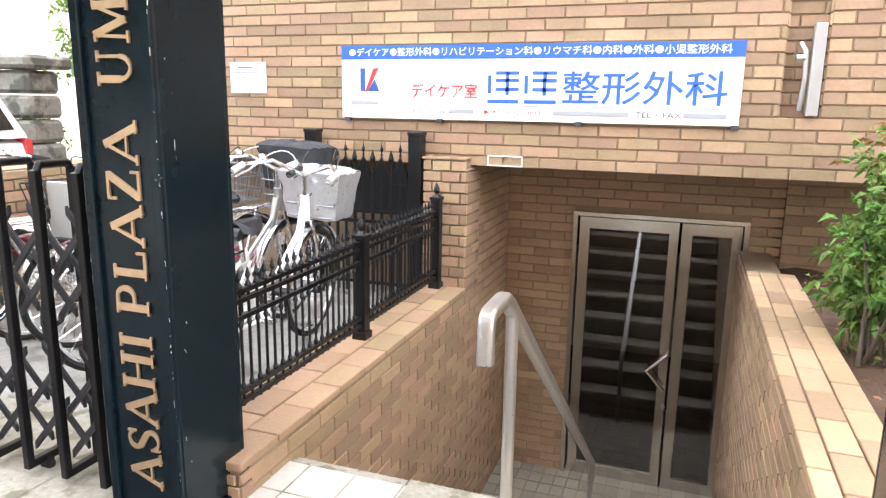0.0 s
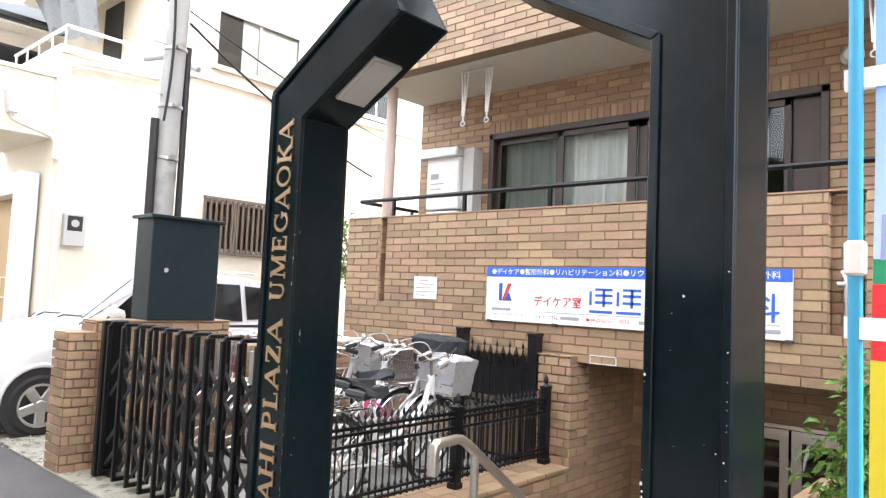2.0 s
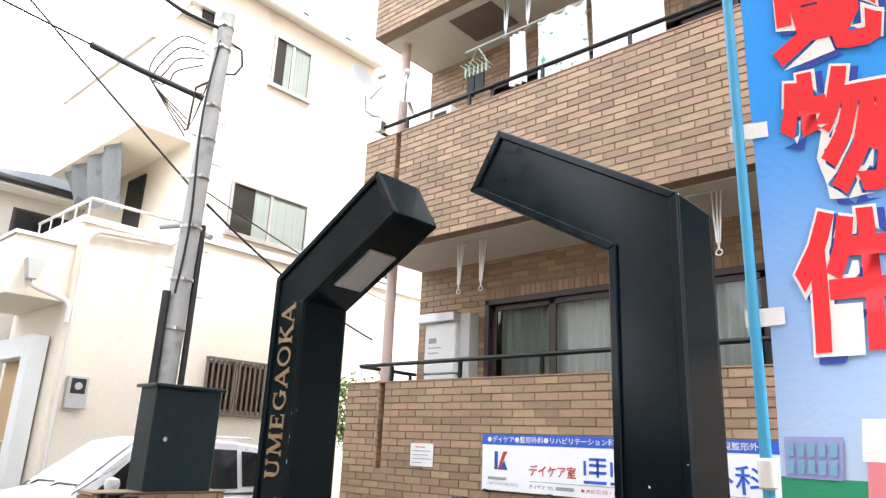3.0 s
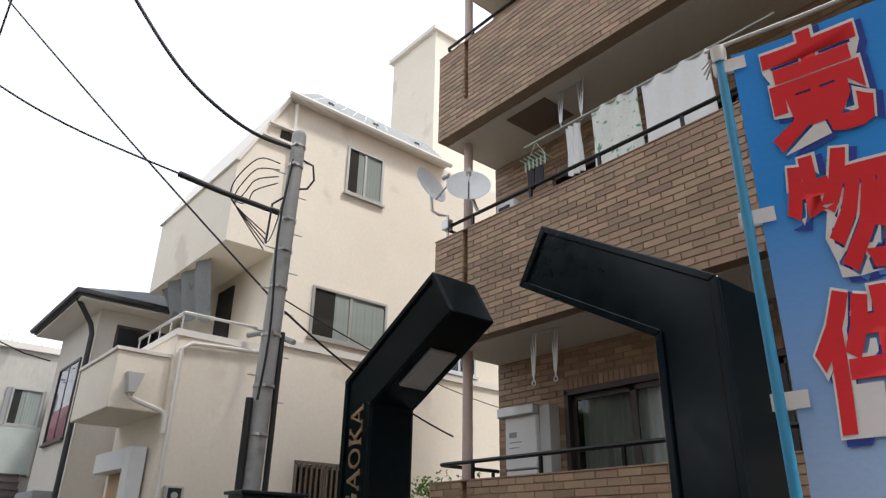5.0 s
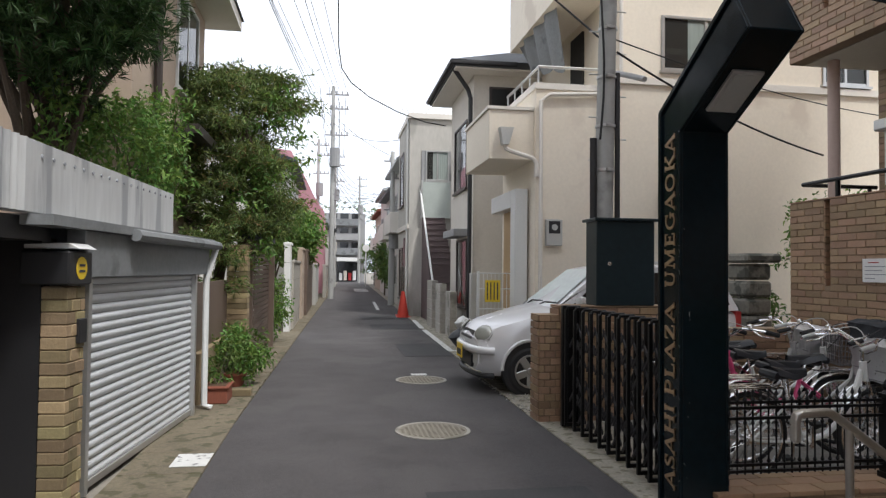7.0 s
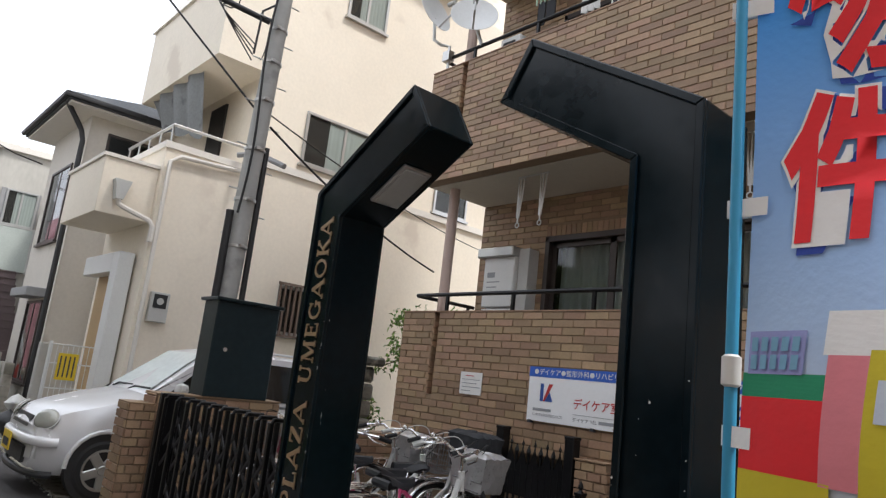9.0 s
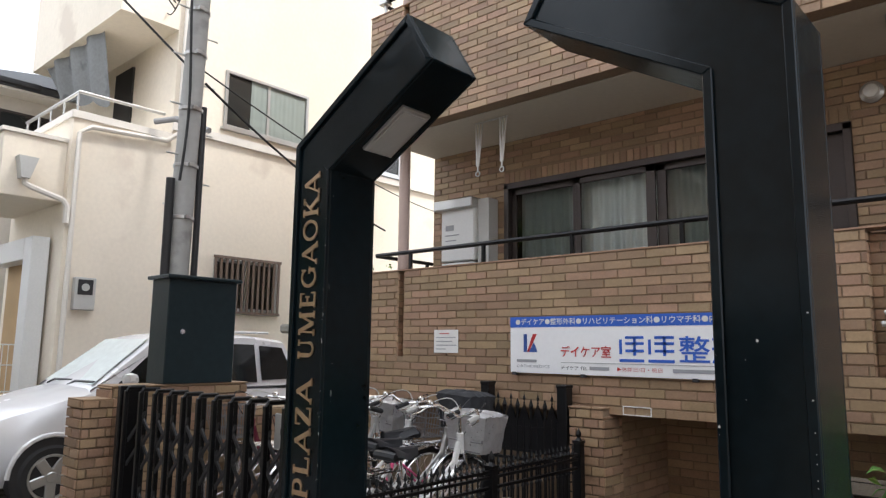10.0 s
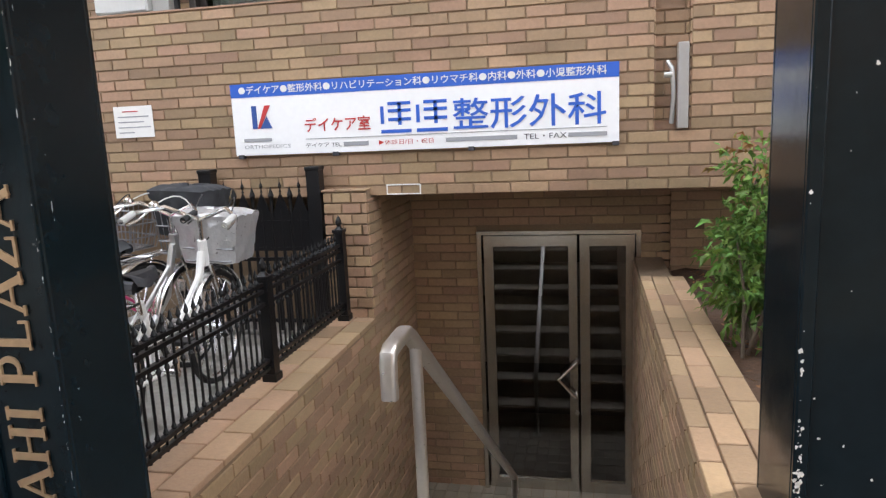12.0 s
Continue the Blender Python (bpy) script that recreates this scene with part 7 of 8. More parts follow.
def crown(rng, clumps, per, spread, length, width, needles=False, up=0.2):
    g = Geo()
    for c in clumps:
        c = Vector(c)
        for _ in range(per):
            p = c + rand_dir(rng) * spread * rng.random() ** 0.5
            d = rand_dir(rng, up)
            if needles:
                for _k in range(7):
                    dd = (d + rand_dir(rng) * 0.55).normalized()
                    blades(g, rng, p, dd, length * rng.uniform(0.7, 1.2), width, 0.05)
            else:
                blades(g, rng, p, d, length * rng.uniform(0.6, 1.2), width * rng.uniform(0.7, 1.2), 0.25)
    return g


def clump_cloud(rng, c, radii, n, skip=0.0):
    """Clump centres in an uneven ellipsoid shell."""
    out = []
    while len(out) < n:
        d = rand_dir(rng)
        k = rng.uniform(0.35, 1.0) ** 0.6 * (1 + 0.3 * noise.noise(d * 2.3 + Vector(c)))
        p = Vector(c) + Vector((d.x * radii[0], d.y * radii[1], d.z * radii[2])) * k
        if noise.noise(p * 1.4) > skip - 0.45:
            out.append(p)
    return out


def tree(name, label, base, top, clumps, geo, leaf_m, trunk_r=0.1, kind="tree", extra=None):
    t = thing(name, label, kind)
    rng = random.Random(int(base[0] * 31) + 7)
    tr = Geo()
    b, e = Vector(base), Vector(top)
    mid = b.lerp(e, 0.5) + Vector((rng.uniform(-0.15, 0.15), rng.uniform(-0.1, 0.1), 0))
    tr.tube([b, mid, e], [trunk_r, trunk_r * 0.75, trunk_r * 0.3], 10)
    part("trunk", tr, M_BARK, t, smooth=True)
    for c in clumps[:: max(1, len(clumps) // 22)]:
        u = rng.uniform(0.35, 0.95)
        s = b.lerp(mid, u * 2) if u < 0.5 else mid.lerp(e, u * 2 - 1)
        m = s.lerp(c, 0.5) + Vector((0, 0, 0.05))
        part("limb", Geo().tube([s, m, c], [trunk_r * 0.4, trunk_r * 0.25, trunk_r * 0.1], 6), M_BARK, t, smooth=True)
    part("crown", geo, leaf_m, t, kind="stuff")
    if extra:
        part("crown", extra[0], extra[1], t, "browning old foliage", kind="stuff")
    return t


rng = random.Random(31)
# nandina in the bed by the stairwell
nd = thing("nandina_shrub", "bright green nandina shrub with reddish tips in the bed", "shrub")
stems = []
for k in range(12):
    b = Vector((3.12 + rng.uniform(-0.12, 0.2), -0.95 + rng.uniform(-0.2, 0.25), 0.28))
    e = b + Vector((rng.uniform(-0.22, 0.3), rng.uniform(-0.3, 0.3), rng.uniform(0.45, 0.95)))
    part("stem", Geo().tube([b, b.lerp(e, 0.5) + Vector((0.02, 0, 0.03)), e], [0.01, 0.008, 0.004], 6), M_BARK, nd)
    stems.append((b, e))
lf, tip = Geo(), Geo()
for b, e in stems:
    for _ in range(50):
        p = b.lerp(e, rng.uniform(0.3, 1.08))
        d = rand_dir(rng, 0.15)
        q = p + d * rng.uniform(0.08, 0.24)
        for j in range(7):
            o = p.lerp(q, 0.35 + 0.65 * j / 6)
            blades(tip if (p.z > 1.12 and rng.random() < 0.35) else lf, rng, o, (d + rand_dir(rng) * 0.9), rng.uniform(0.04, 0.075), 0.027, 0.35)
part("leaves", lf, M_LEAF, nd, kind="stuff")
part("leaves", tip, leaf_mat("nandina_tip", (0.28, 0.16, 0.06), 0.3), nd, "reddish young leaves", kind="stuff")

# podocarpus and pine over the garden wall
def pads(rng, c, radii, n):
    """Flat foliage pads in layers, wider below."""
    out = []
    for _ in range(n):
        h = rng.uniform(-1, 1)
        a, k = rng.uniform(0, 6.283), rng.uniform(0.3, 1.05) * (1.0 - 0.45 * max(h, 0)) * (0.8 + 0.25 * math.sin(h * 9))
        out.append(Vector((c[0] + radii[0] * k * math.cos(a), c[1] + radii[1] * k * math.sin(a), c[2] + radii[2] * h)))
    return out


def sprays(rng, centres, per, spread, length, width, tufts):
    """Twigs that carry leaves on both sides, spread out flat round each centre."""
    g = Geo()
    for c in centres:
        for _ in range(per):
            a = rng.uniform(0, 6.283)
            d = Vector((math.cos(a), math.sin(a), rng.uniform(-0.25, 0.45))).normalized()
            p = c + Vector((rng.uniform(-1, 1), rng.uniform(-1, 1), rng.uniform(-0.35, 0.35))) * spread * 0.5
            q = p + d * spread * rng.uniform(0.5, 1.0)
            for j in range(tufts):
                o = p.lerp(q, j / (tufts - 1))
                blades(g, rng, o, d * 0.7 + rand_dir(rng, 0.1) * 0.8, length * rng.uniform(0.6, 1.15), width * rng.uniform(0.7, 1.2), 0.15)
    return g


cl = pads(rng, (-6.4, -6.3, 3.3), (1.6, 0.95, 1.35), 62) + pads(rng, (-6.7, -5.75, 4.25), (0.7, 0.5, 0.3), 14) + pads(rng, (-5.2, -6.4, 1.7), (0.7, 0.35, 0.5), 14) + pads(rng, (-6.0, -5.9, 2.6), (1.2, 0.5, 0.6), 26) + pads(rng, (-5.6, -6.7, 3.2), (1.0, 0.6, 1.0), 40)
tree("podocarpus_tree", "airy olive-green evergreen tree leaning over the lane from a garden", (-6.2, -6.75, 0), (-6.5, -6.2, 4.3), cl, sprays(rng, cl, 17, 0.36, 0.13, 0.024, 11), leaf_mat("podocarpus_leaf", (0.135, 0.185, 0.05), 0.6, 0.035), 0.1,
     extra=(sprays(rng, cl[::4], 6, 0.34, 0.12, 0.018, 9), M_PINEOLD))
young = pads(rng, (-5.9, -5.95, 2.4), (1.1, 0.45, 0.75), 30) + pads(rng, (-6.3, -5.7, 3.5), (0.9, 0.5, 0.7), 16)
ly = thing("laurel_shrub", "bright broad-leaved evergreen growing through the garden tree", "shrub")
part("trunk", Geo().tube([(-5.75, -6.55, 0), (-5.8, -6.3, 1.4), (-6.0, -5.95, 2.6)], [0.05, 0.04, 0.015], 8), M_BARK, ly, smooth=True)
part("crown", crown(rng, young, 34, 0.22, 0.13, 0.042), M_LEAF, ly, kind="stuff")
cl = clump_cloud(rng, (-0.85, -7.0, 3.72), (1.3, 0.7, 0.85), 125, 0.0)
tree("pine_tree", "dark clipped pine behind the garage", (-1.5, -7.3, 0), (-1.4, -7.1, 4.0), cl, crown(rng, cl, 42, 0.24, 0.13, 0.009, True), M_PINE, 0.12)
cl = clump_cloud(rng, (-2.9, -6.95, 2.55), (1.9, 0.42, 0.62), 100, 0.0) + clump_cloud(rng, (-3.3, -6.85, 3.0), (0.5, 0.3, 0.6), 22, 0.0)
tree("garden_shrub", "light green shrub above the garage wall", (-3.6, -7.0, 0), (-3.5, -6.95, 2.3), cl, crown(rng, cl, 55, 0.22, 0.1, 0.035), M_LEAF, 0.05, "shrub")
for (x, y, z, r, n, m, lab) in ((-9.4, -6.05, 0.75, (0.6, 0.35, 0.7), 40, M_LEAF, "bright shrub spilling over the gutter"), (-13.8, -6.4, 2.5, (1.5, 0.7, 0.9), 70, M_LEAF2, "green shrub above the garden wall"),
                                (-19.5, -5.95, 2.6, (1.7, 0.75, 0.95), 120, M_LEAF, "bright bush hanging over the garden wall"), (-27, -2.0, 1.6, (1.0, 0.6, 1.1), 40, M_LEAF2, "clipped garden tree down the lane"),
                                (-4.4, 2.6, 2.0, (0.7, 0.8, 0.75), 60, M_LEAF, "young green tree between the houses"), (-5.2, 1.6, 0.7, (0.5, 0.5, 0.6), 40, M_LEAF2, "shrub behind the stone pillar"),
                                (-61, -0.9, 2.6, (2.5, 1.6, 1.8), 150, M_LEAF2, "dark green trees at the end of the lane"), (-33.5, -1.95, 2.0, (1.5, 0.55, 1.0), 80, M_LEAF2, "clipped hedge tree over a white wall"), (-95, -2.5, 9.0, (5, 6, 2.6), 120, M_LEAF2, "wooded rise behind the far roofs")):
    cl = clump_cloud(rng, (x, y, z), r, n, 0.0)
    far = x < -12
    tree("garden_shrub", lab, (x, y, 0), (x, y, z + r[2] * 0.4), cl, crown(rng, cl, 30 if far else 45, 0.3 if far else 0.2, 0.2 if far else 0.1, 0.09 if far else 0.04), m, 0.06, "shrub")


def pot_plant(x, y, lab, pot_m, w, h, leafr, m, n):
    t = thing("potted_plant", lab, "potted plant", "pots by the wall")
    part("pot", Geo().lathe([(w * 0.72, 0.012), (w * 0.72, 0.02), (w, h - 0.03), (w * 1.08, h - 0.03), (w * 1.08, h), (w * 0.95, h), (w * 0.9, h - 0.03), (0, h - 0.03)], (x, y, 0), 20), pot_m, t, smooth=True)
    rg = random.Random(int(x * 99))
    c = clump_cloud(rg, (x, y, h + leafr * 0.7), (leafr, leafr, leafr), n)
    part("foliage", crown(rg, c, 34, 0.13, 0.09, 0.035), m, t, kind="stuff")
    for k in range(5):
        part("stem", Geo().tube([(x, y, h - 0.03), c[k]], [0.008, 0.004], 5), M_BARK, t)


planter = thing("planter", "oblong terracotta planter with green plants at the gutter", "planter")
pg = Geo()
for z0, z1, o in ((0.014, 0.17, 0.0), (0.17, 0.2, 0.018)):
    pg.prism([(-3.32 - o, -6.16 - o), (-2.94 + o, -6.16 - o), (-2.94 + o, -5.92 + o), (-3.32 - o, -5.92 + o)], z0, z1, "z")
part("box", pg, M_TERRA, planter, bevel=0.008)
part("soil", Geo().box(-3.3, -6.14, 0.19, -2.96, -5.94, 0.204), M_SOIL, planter)
prg = random.Random(77)
pc = clump_cloud(prg, (-3.25, -6.02, 0.45), (0.24, 0.2, 0.26), 16)
part("foliage", crown(prg, pc, 26, 0.13, 0.09, 0.03), M_LEAF2, planter, kind="stuff")
for k in range(7):
    part("stem", Geo().tube([(-3.25 + 0.03 * k, -6.04, 0.2), pc[k]], [0.006, 0.003], 5), M_BARK, planter)
brk = thing("loose_brick", "tan concrete block lying beside the planter", "block")
part("body", Geo().box(-3.5, -5.98, 0.014, -3.36, -5.72, 0.09), M_YBRICK, brk, bevel=0.006)
pot_plant(-4.1, -6.0, "bushy potted plant at the garden wall", M_TERRA, 0.14, 0.18, 0.34, M_LEAF, 26)
pot_plant(-4.7, -5.98, "potted shrub at the garden wall", M_CONC, 0.15, 0.2, 0.32, M_LEAF2, 24)


# ---- parked car ----
car = thing("car", "silver compact hatchback parked nose to the lane", "car", at=Matrix.Translation((-3.93, -3.13, 0)) @ Matrix.Diagonal((1.02, 1.02, 1.04, 1)))


def section(s):
    """Half width and top height of the lower body at s metres from the nose."""
    w = 0.735 * min(1.0, 0.80 + 0.2 * math.sin(min(s / 0.55, 1) * math.pi / 2)) * min(1.0, 0.93 + 0.07 * min((3.32 - s) / 0.4, 1))
    if s < 0.12:
        z = 0.62 + s * 1.1
    elif s < 1.0:
        z = 0.752 + 0.24 * ((s - 0.12) / 0.88) ** 0.8
    else:
        z = 0.992 - 0.02 * (s - 1)
    return w, z


def shell(s, k):
    w, z = section(s)
    low = 0.2 + (0.06 if s < 0.1 or s > 3.22 else 0)
    prof = [(0.86, low), (0.97, low + 0.08), (1.0, 0.46), (1.0, 0.62), (0.985, z - 0.1), (0.94, z - 0.03), (0.8, z + 0.0), (0.4, z + 0.018), (0.0, z + 0.022)]
    a, b = prof[k]
    return a * w, b


ss = [0, 0.04, 0.12, 0.25, 0.45, 0.7, 0.95, 1.2, 1.6, 2.0, 2.4, 2.8, 3.1, 3.25, 3.32]
g = Geo()
for s in ss:
    for k in range(9):
        a, b = shell(s, k)
        g.v.append((a, s + 0.05 * (a / 0.735) ** 2 * (1 if s < 0.5 else 0), b))
    for k in range(7, -1, -1):
        a, b = shell(s, k)
        g.v.append((-a, s + 0.05 * (a / 0.735) ** 2 * (1 if s < 0.5 else 0), b))
m_ = 17
for i in range(len(ss) - 1):
    for k in range(m_ - 1):
        q = i * m_ + k
        g.f.append((q, q + m_, q + m_ + 1, q + 1))
g.f.append(tuple(range(m_)))
g.f.append(tuple(range(len(ss) * m_ - 1, (len(ss) - 1) * m_ - 1, -1)))
body = part("body", g, M_SILVER, car, smooth=True)
# cabin
cab = [(0.92, 0.985, 0.66), (1.52, 1.44, 0.56), (1.75, 1.49, 0.565), (2.6, 1.50, 0.565), (3.08, 1.45, 0.55), (3.3, 1.0, 0.64)]
g = Geo()
for s, z, w in cab:
    wb = 0.70 if 0.95 < s < 3.25 else 0.66
    zb = 0.96
    for a, b in ((wb, zb), (w + (wb - w) * 0.5 * 0.3, zb + (z - zb) * 0.75), (w, z - 0.03), (w * 0.86, z), (0, z + 0.015), (-w * 0.86, z), (-w, z - 0.03), (-(w + (wb - w) * 0.15), zb + (z - zb) * 0.75), (-wb, zb)):
        g.v.append((a, s, b))
for i in range(len(cab) - 1):
    for k in range(8):
        q = i * 9 + k
        g.f.append((q, q + 9, q + 10, q + 1))
part("cabin", g, M_SILVER, car, smooth=True)
part("windscreen", Geo().add([(-0.60, 0.965, 1.025), (0.60, 0.965, 1.025), (0.49, 1.50, 1.435), (-0.49, 1.50, 1.435)], [(0, 1, 2, 3)]).add([(-0.60, 0.955, 1.02), (0.60, 0.955, 1.02), (0.49, 1.495, 1.442), (-0.49, 1.495, 1.442)], [(0, 1, 2, 3)]), M_SHIELD_SKY, car, "wide windscreen, coloured pale as if mirroring the sky")
part("rear_window", Geo().add([(0.52, 3.31, 1.05), (-0.52, 3.31, 1.05), (-0.48, 3.13, 1.40), (0.48, 3.13, 1.40)], [(0, 1, 2, 3)]), M_DARKGLASS, car)
for s in (1, -1):
    for pts in (((1.12, 1.0), (1.98, 1.0), (1.98, 1.40), (1.58, 1.39)), ((2.04, 1.0), (2.66, 1.0), (2.66, 1.40), (2.04, 1.41)), ((2.72, 1.02), (3.16, 1.03), (3.02, 1.37), (2.72, 1.39))):
        lo, hi = [], []
        for y, z in pts:
            k = (z - 0.96) / 0.5
            w = 0.70 - 0.125 * k + 0.014
            lo.append((s * w, y, z))
        part("side_window", Geo().add(lo, [(0, 1, 2, 3) if s > 0 else (3, 2, 1, 0)]), M_DARKGLASS, car)
    part("mirror", Geo().lathe([(0.0, -0.07), (0.06, -0.05), (0.075, 0.0), (0.06, 0.05), (0.0, 0.07)], (s * 0.80, 1.22, 1.06), 12), M_SILVER, car, smooth=True)
    part("door_handle", Geo().box(s * 0.722, 1.82, 0.86, s * 0.745, 1.98, 0.885), M_SILVER, car, bevel=0.006)
    hm = Matrix.Translation((s * 0.545, 0.105, 0.69)) @ Euler((radians(62), 0, radians(s * 32))).to_matrix().to_4x4() @ Matrix.Diagonal((0.135, 0.098, 0.05, 1))
    part("headlight", Geo().lathe([(1.0, -0.3), (0.97, 0.25), (0.8, 0.65), (0.5, 0.9), (0.0, 1.0)], (0, 0, 0), 24), M_LAMPGLASS, car, "clear rounded headlamp", smooth=True, at=hm)
    part("headlight_bezel", Geo().ring((0, 0, 0.1), 1.02, 0.06, "z", 28, 6), M_SILVER, car, smooth=True, at=hm)
    part("fog_lamp", Geo().add([(s * 0.44, 0.0, 0.34), (s * 0.62, 0.06, 0.35), (s * 0.62, 0.06, 0.47), (s * 0.46, 0.0, 0.48)], [(0, 1, 2, 3) if s > 0 else (3, 2, 1, 0)]), M_CREAMPLASTIC, car)
    part("side_lamp", Geo().box(s * 0.733, 1.0, 0.72, s * 0.745, 1.07, 0.75), M_ORANGE, car, "amber side repeater", bevel=0.003)
    part("sill", Geo().box(s * 0.62, 0.95, 0.17, s * 0.722, 2.55, 0.26), M_SILVER, car, bevel=0.01)
    part("waist_trim", Geo().box(s * 0.734, 0.95, 0.60, s * 0.742, 2.55, 0.63), M_SILVER, car, bevel=0.003)
    for y in (0.62, 2.72):
        arch = Geo()
        pts = []
        for i in range(13):
            a = math.pi * i / 12
            pts.append((s * 0.737, y + 0.335 * math.cos(a), 0.285 + 0.335 * math.sin(a)))
        arch.tube(pts, 0.022, 6)
        part("arch_lip", arch, M_SILVER, car, smooth=True)
        part("wheel_well", Geo().cyl((s * 0.60, y, 0.285), (s * 0.739, y, 0.285), 0.325, 28), M_PLASTIC, car)
        wh = part("wheel", Geo().lathe([(0.17, -0.06), (0.24, -0.075), (0.268, -0.05), (0.27, 0.05), (0.24, 0.075), (0.19, 0.07)], (0, 0, 0), 32), M_RUBBER, car, "black tyre", smooth=True,
                  at=Matrix.Translation((s * 0.685, y, 0.27)) @ Euler((0, radians(90 * s), 0)).to_matrix().to_4x4())
        part("rim", Geo().lathe([(0.192, 0.066), (0.19, 0.082), (0.172, 0.078), (0.165, 0.05)], (0, 0, 0), 28), M_ALU, wh, smooth=True)
        part("hub_back", Geo().lathe([(0.168, 0.048), (0.0, 0.048)], (0, 0, 0), 28), M_PLASTIC, wh)
        for i in range(5):
            a = 2 * math.pi * i / 5
            m = Euler((0, 0, a)).to_matrix().to_4x4()
            part("spoke", Geo().box(0.02, -0.042, 0.05, 0.175, 0.042, 0.079, m), M_ALU, wh, bevel=0.008)
        part("hub_cap", Geo().lathe([(0.05, 0.075), (0.04, 0.088), (0.0, 0.09)], (0, 0, 0), 14), M_ALU, wh, smooth=True)
part("grille", Geo().add([(-0.32, 0.004, 0.60), (0.32, 0.004, 0.60), (0.33, 0.05, 0.70), (-0.33, 0.05, 0.70)], [(0, 1, 2, 3)]).add([(-0.32, -0.004, 0.60), (0.32, -0.004, 0.60), (0.33, 0.042, 0.70), (-0.33, 0.042, 0.70)], [(0, 1, 2, 3)]), M_PLASTIC, car, "dark grille")
part("bumper", Geo().tube([(0.715 * math.sin(a), 0.30 - 0.325 * math.cos(a) ** 0.45, 0.50) for a in np.linspace(-1.5, 1.5, 25)], 0.045, 10), M_SILVER, car, smooth=True)
part("lip", Geo().tube([(0.68 * math.sin(a), 0.30 - 0.31 * math.cos(a) ** 0.45, 0.215) for a in np.linspace(-1.5, 1.5, 25)], 0.03, 8), M_PLASTIC, car, smooth=True)
part("intake", Geo().box(-0.36, -0.006, 0.28, 0.36, 0.03, 0.42), M_PLASTIC, car)
part("number_plate", Geo().box(-0.165, -0.085, 0.36, 0.165, -0.075, 0.525), M_YELLOW, car, "yellow plate with a dark bar")
part("text_bar", Geo().box(-0.12, -0.088, 0.39, 0.12, -0.086, 0.46), M_INK, car)
for x0 in (-0.45, 0.08):
    part("wiper", Geo().tube([(x0, 0.93, 1.0), (x0 + 0.1, 0.965, 1.04), (x0 + 0.5, 0.98, 1.045)], 0.01, 5), M_PLASTIC, car)
part("tail_light", Geo().box(0.55, 3.25, 0.7, 0.70, 3.31, 0.95), M_RED, car)
part("roof_rail", Geo().tube([(0.5, 1.8, 1.53), (0.5, 2.9, 1.53)], 0.015, 6), M_SILVER, car, smooth=True)


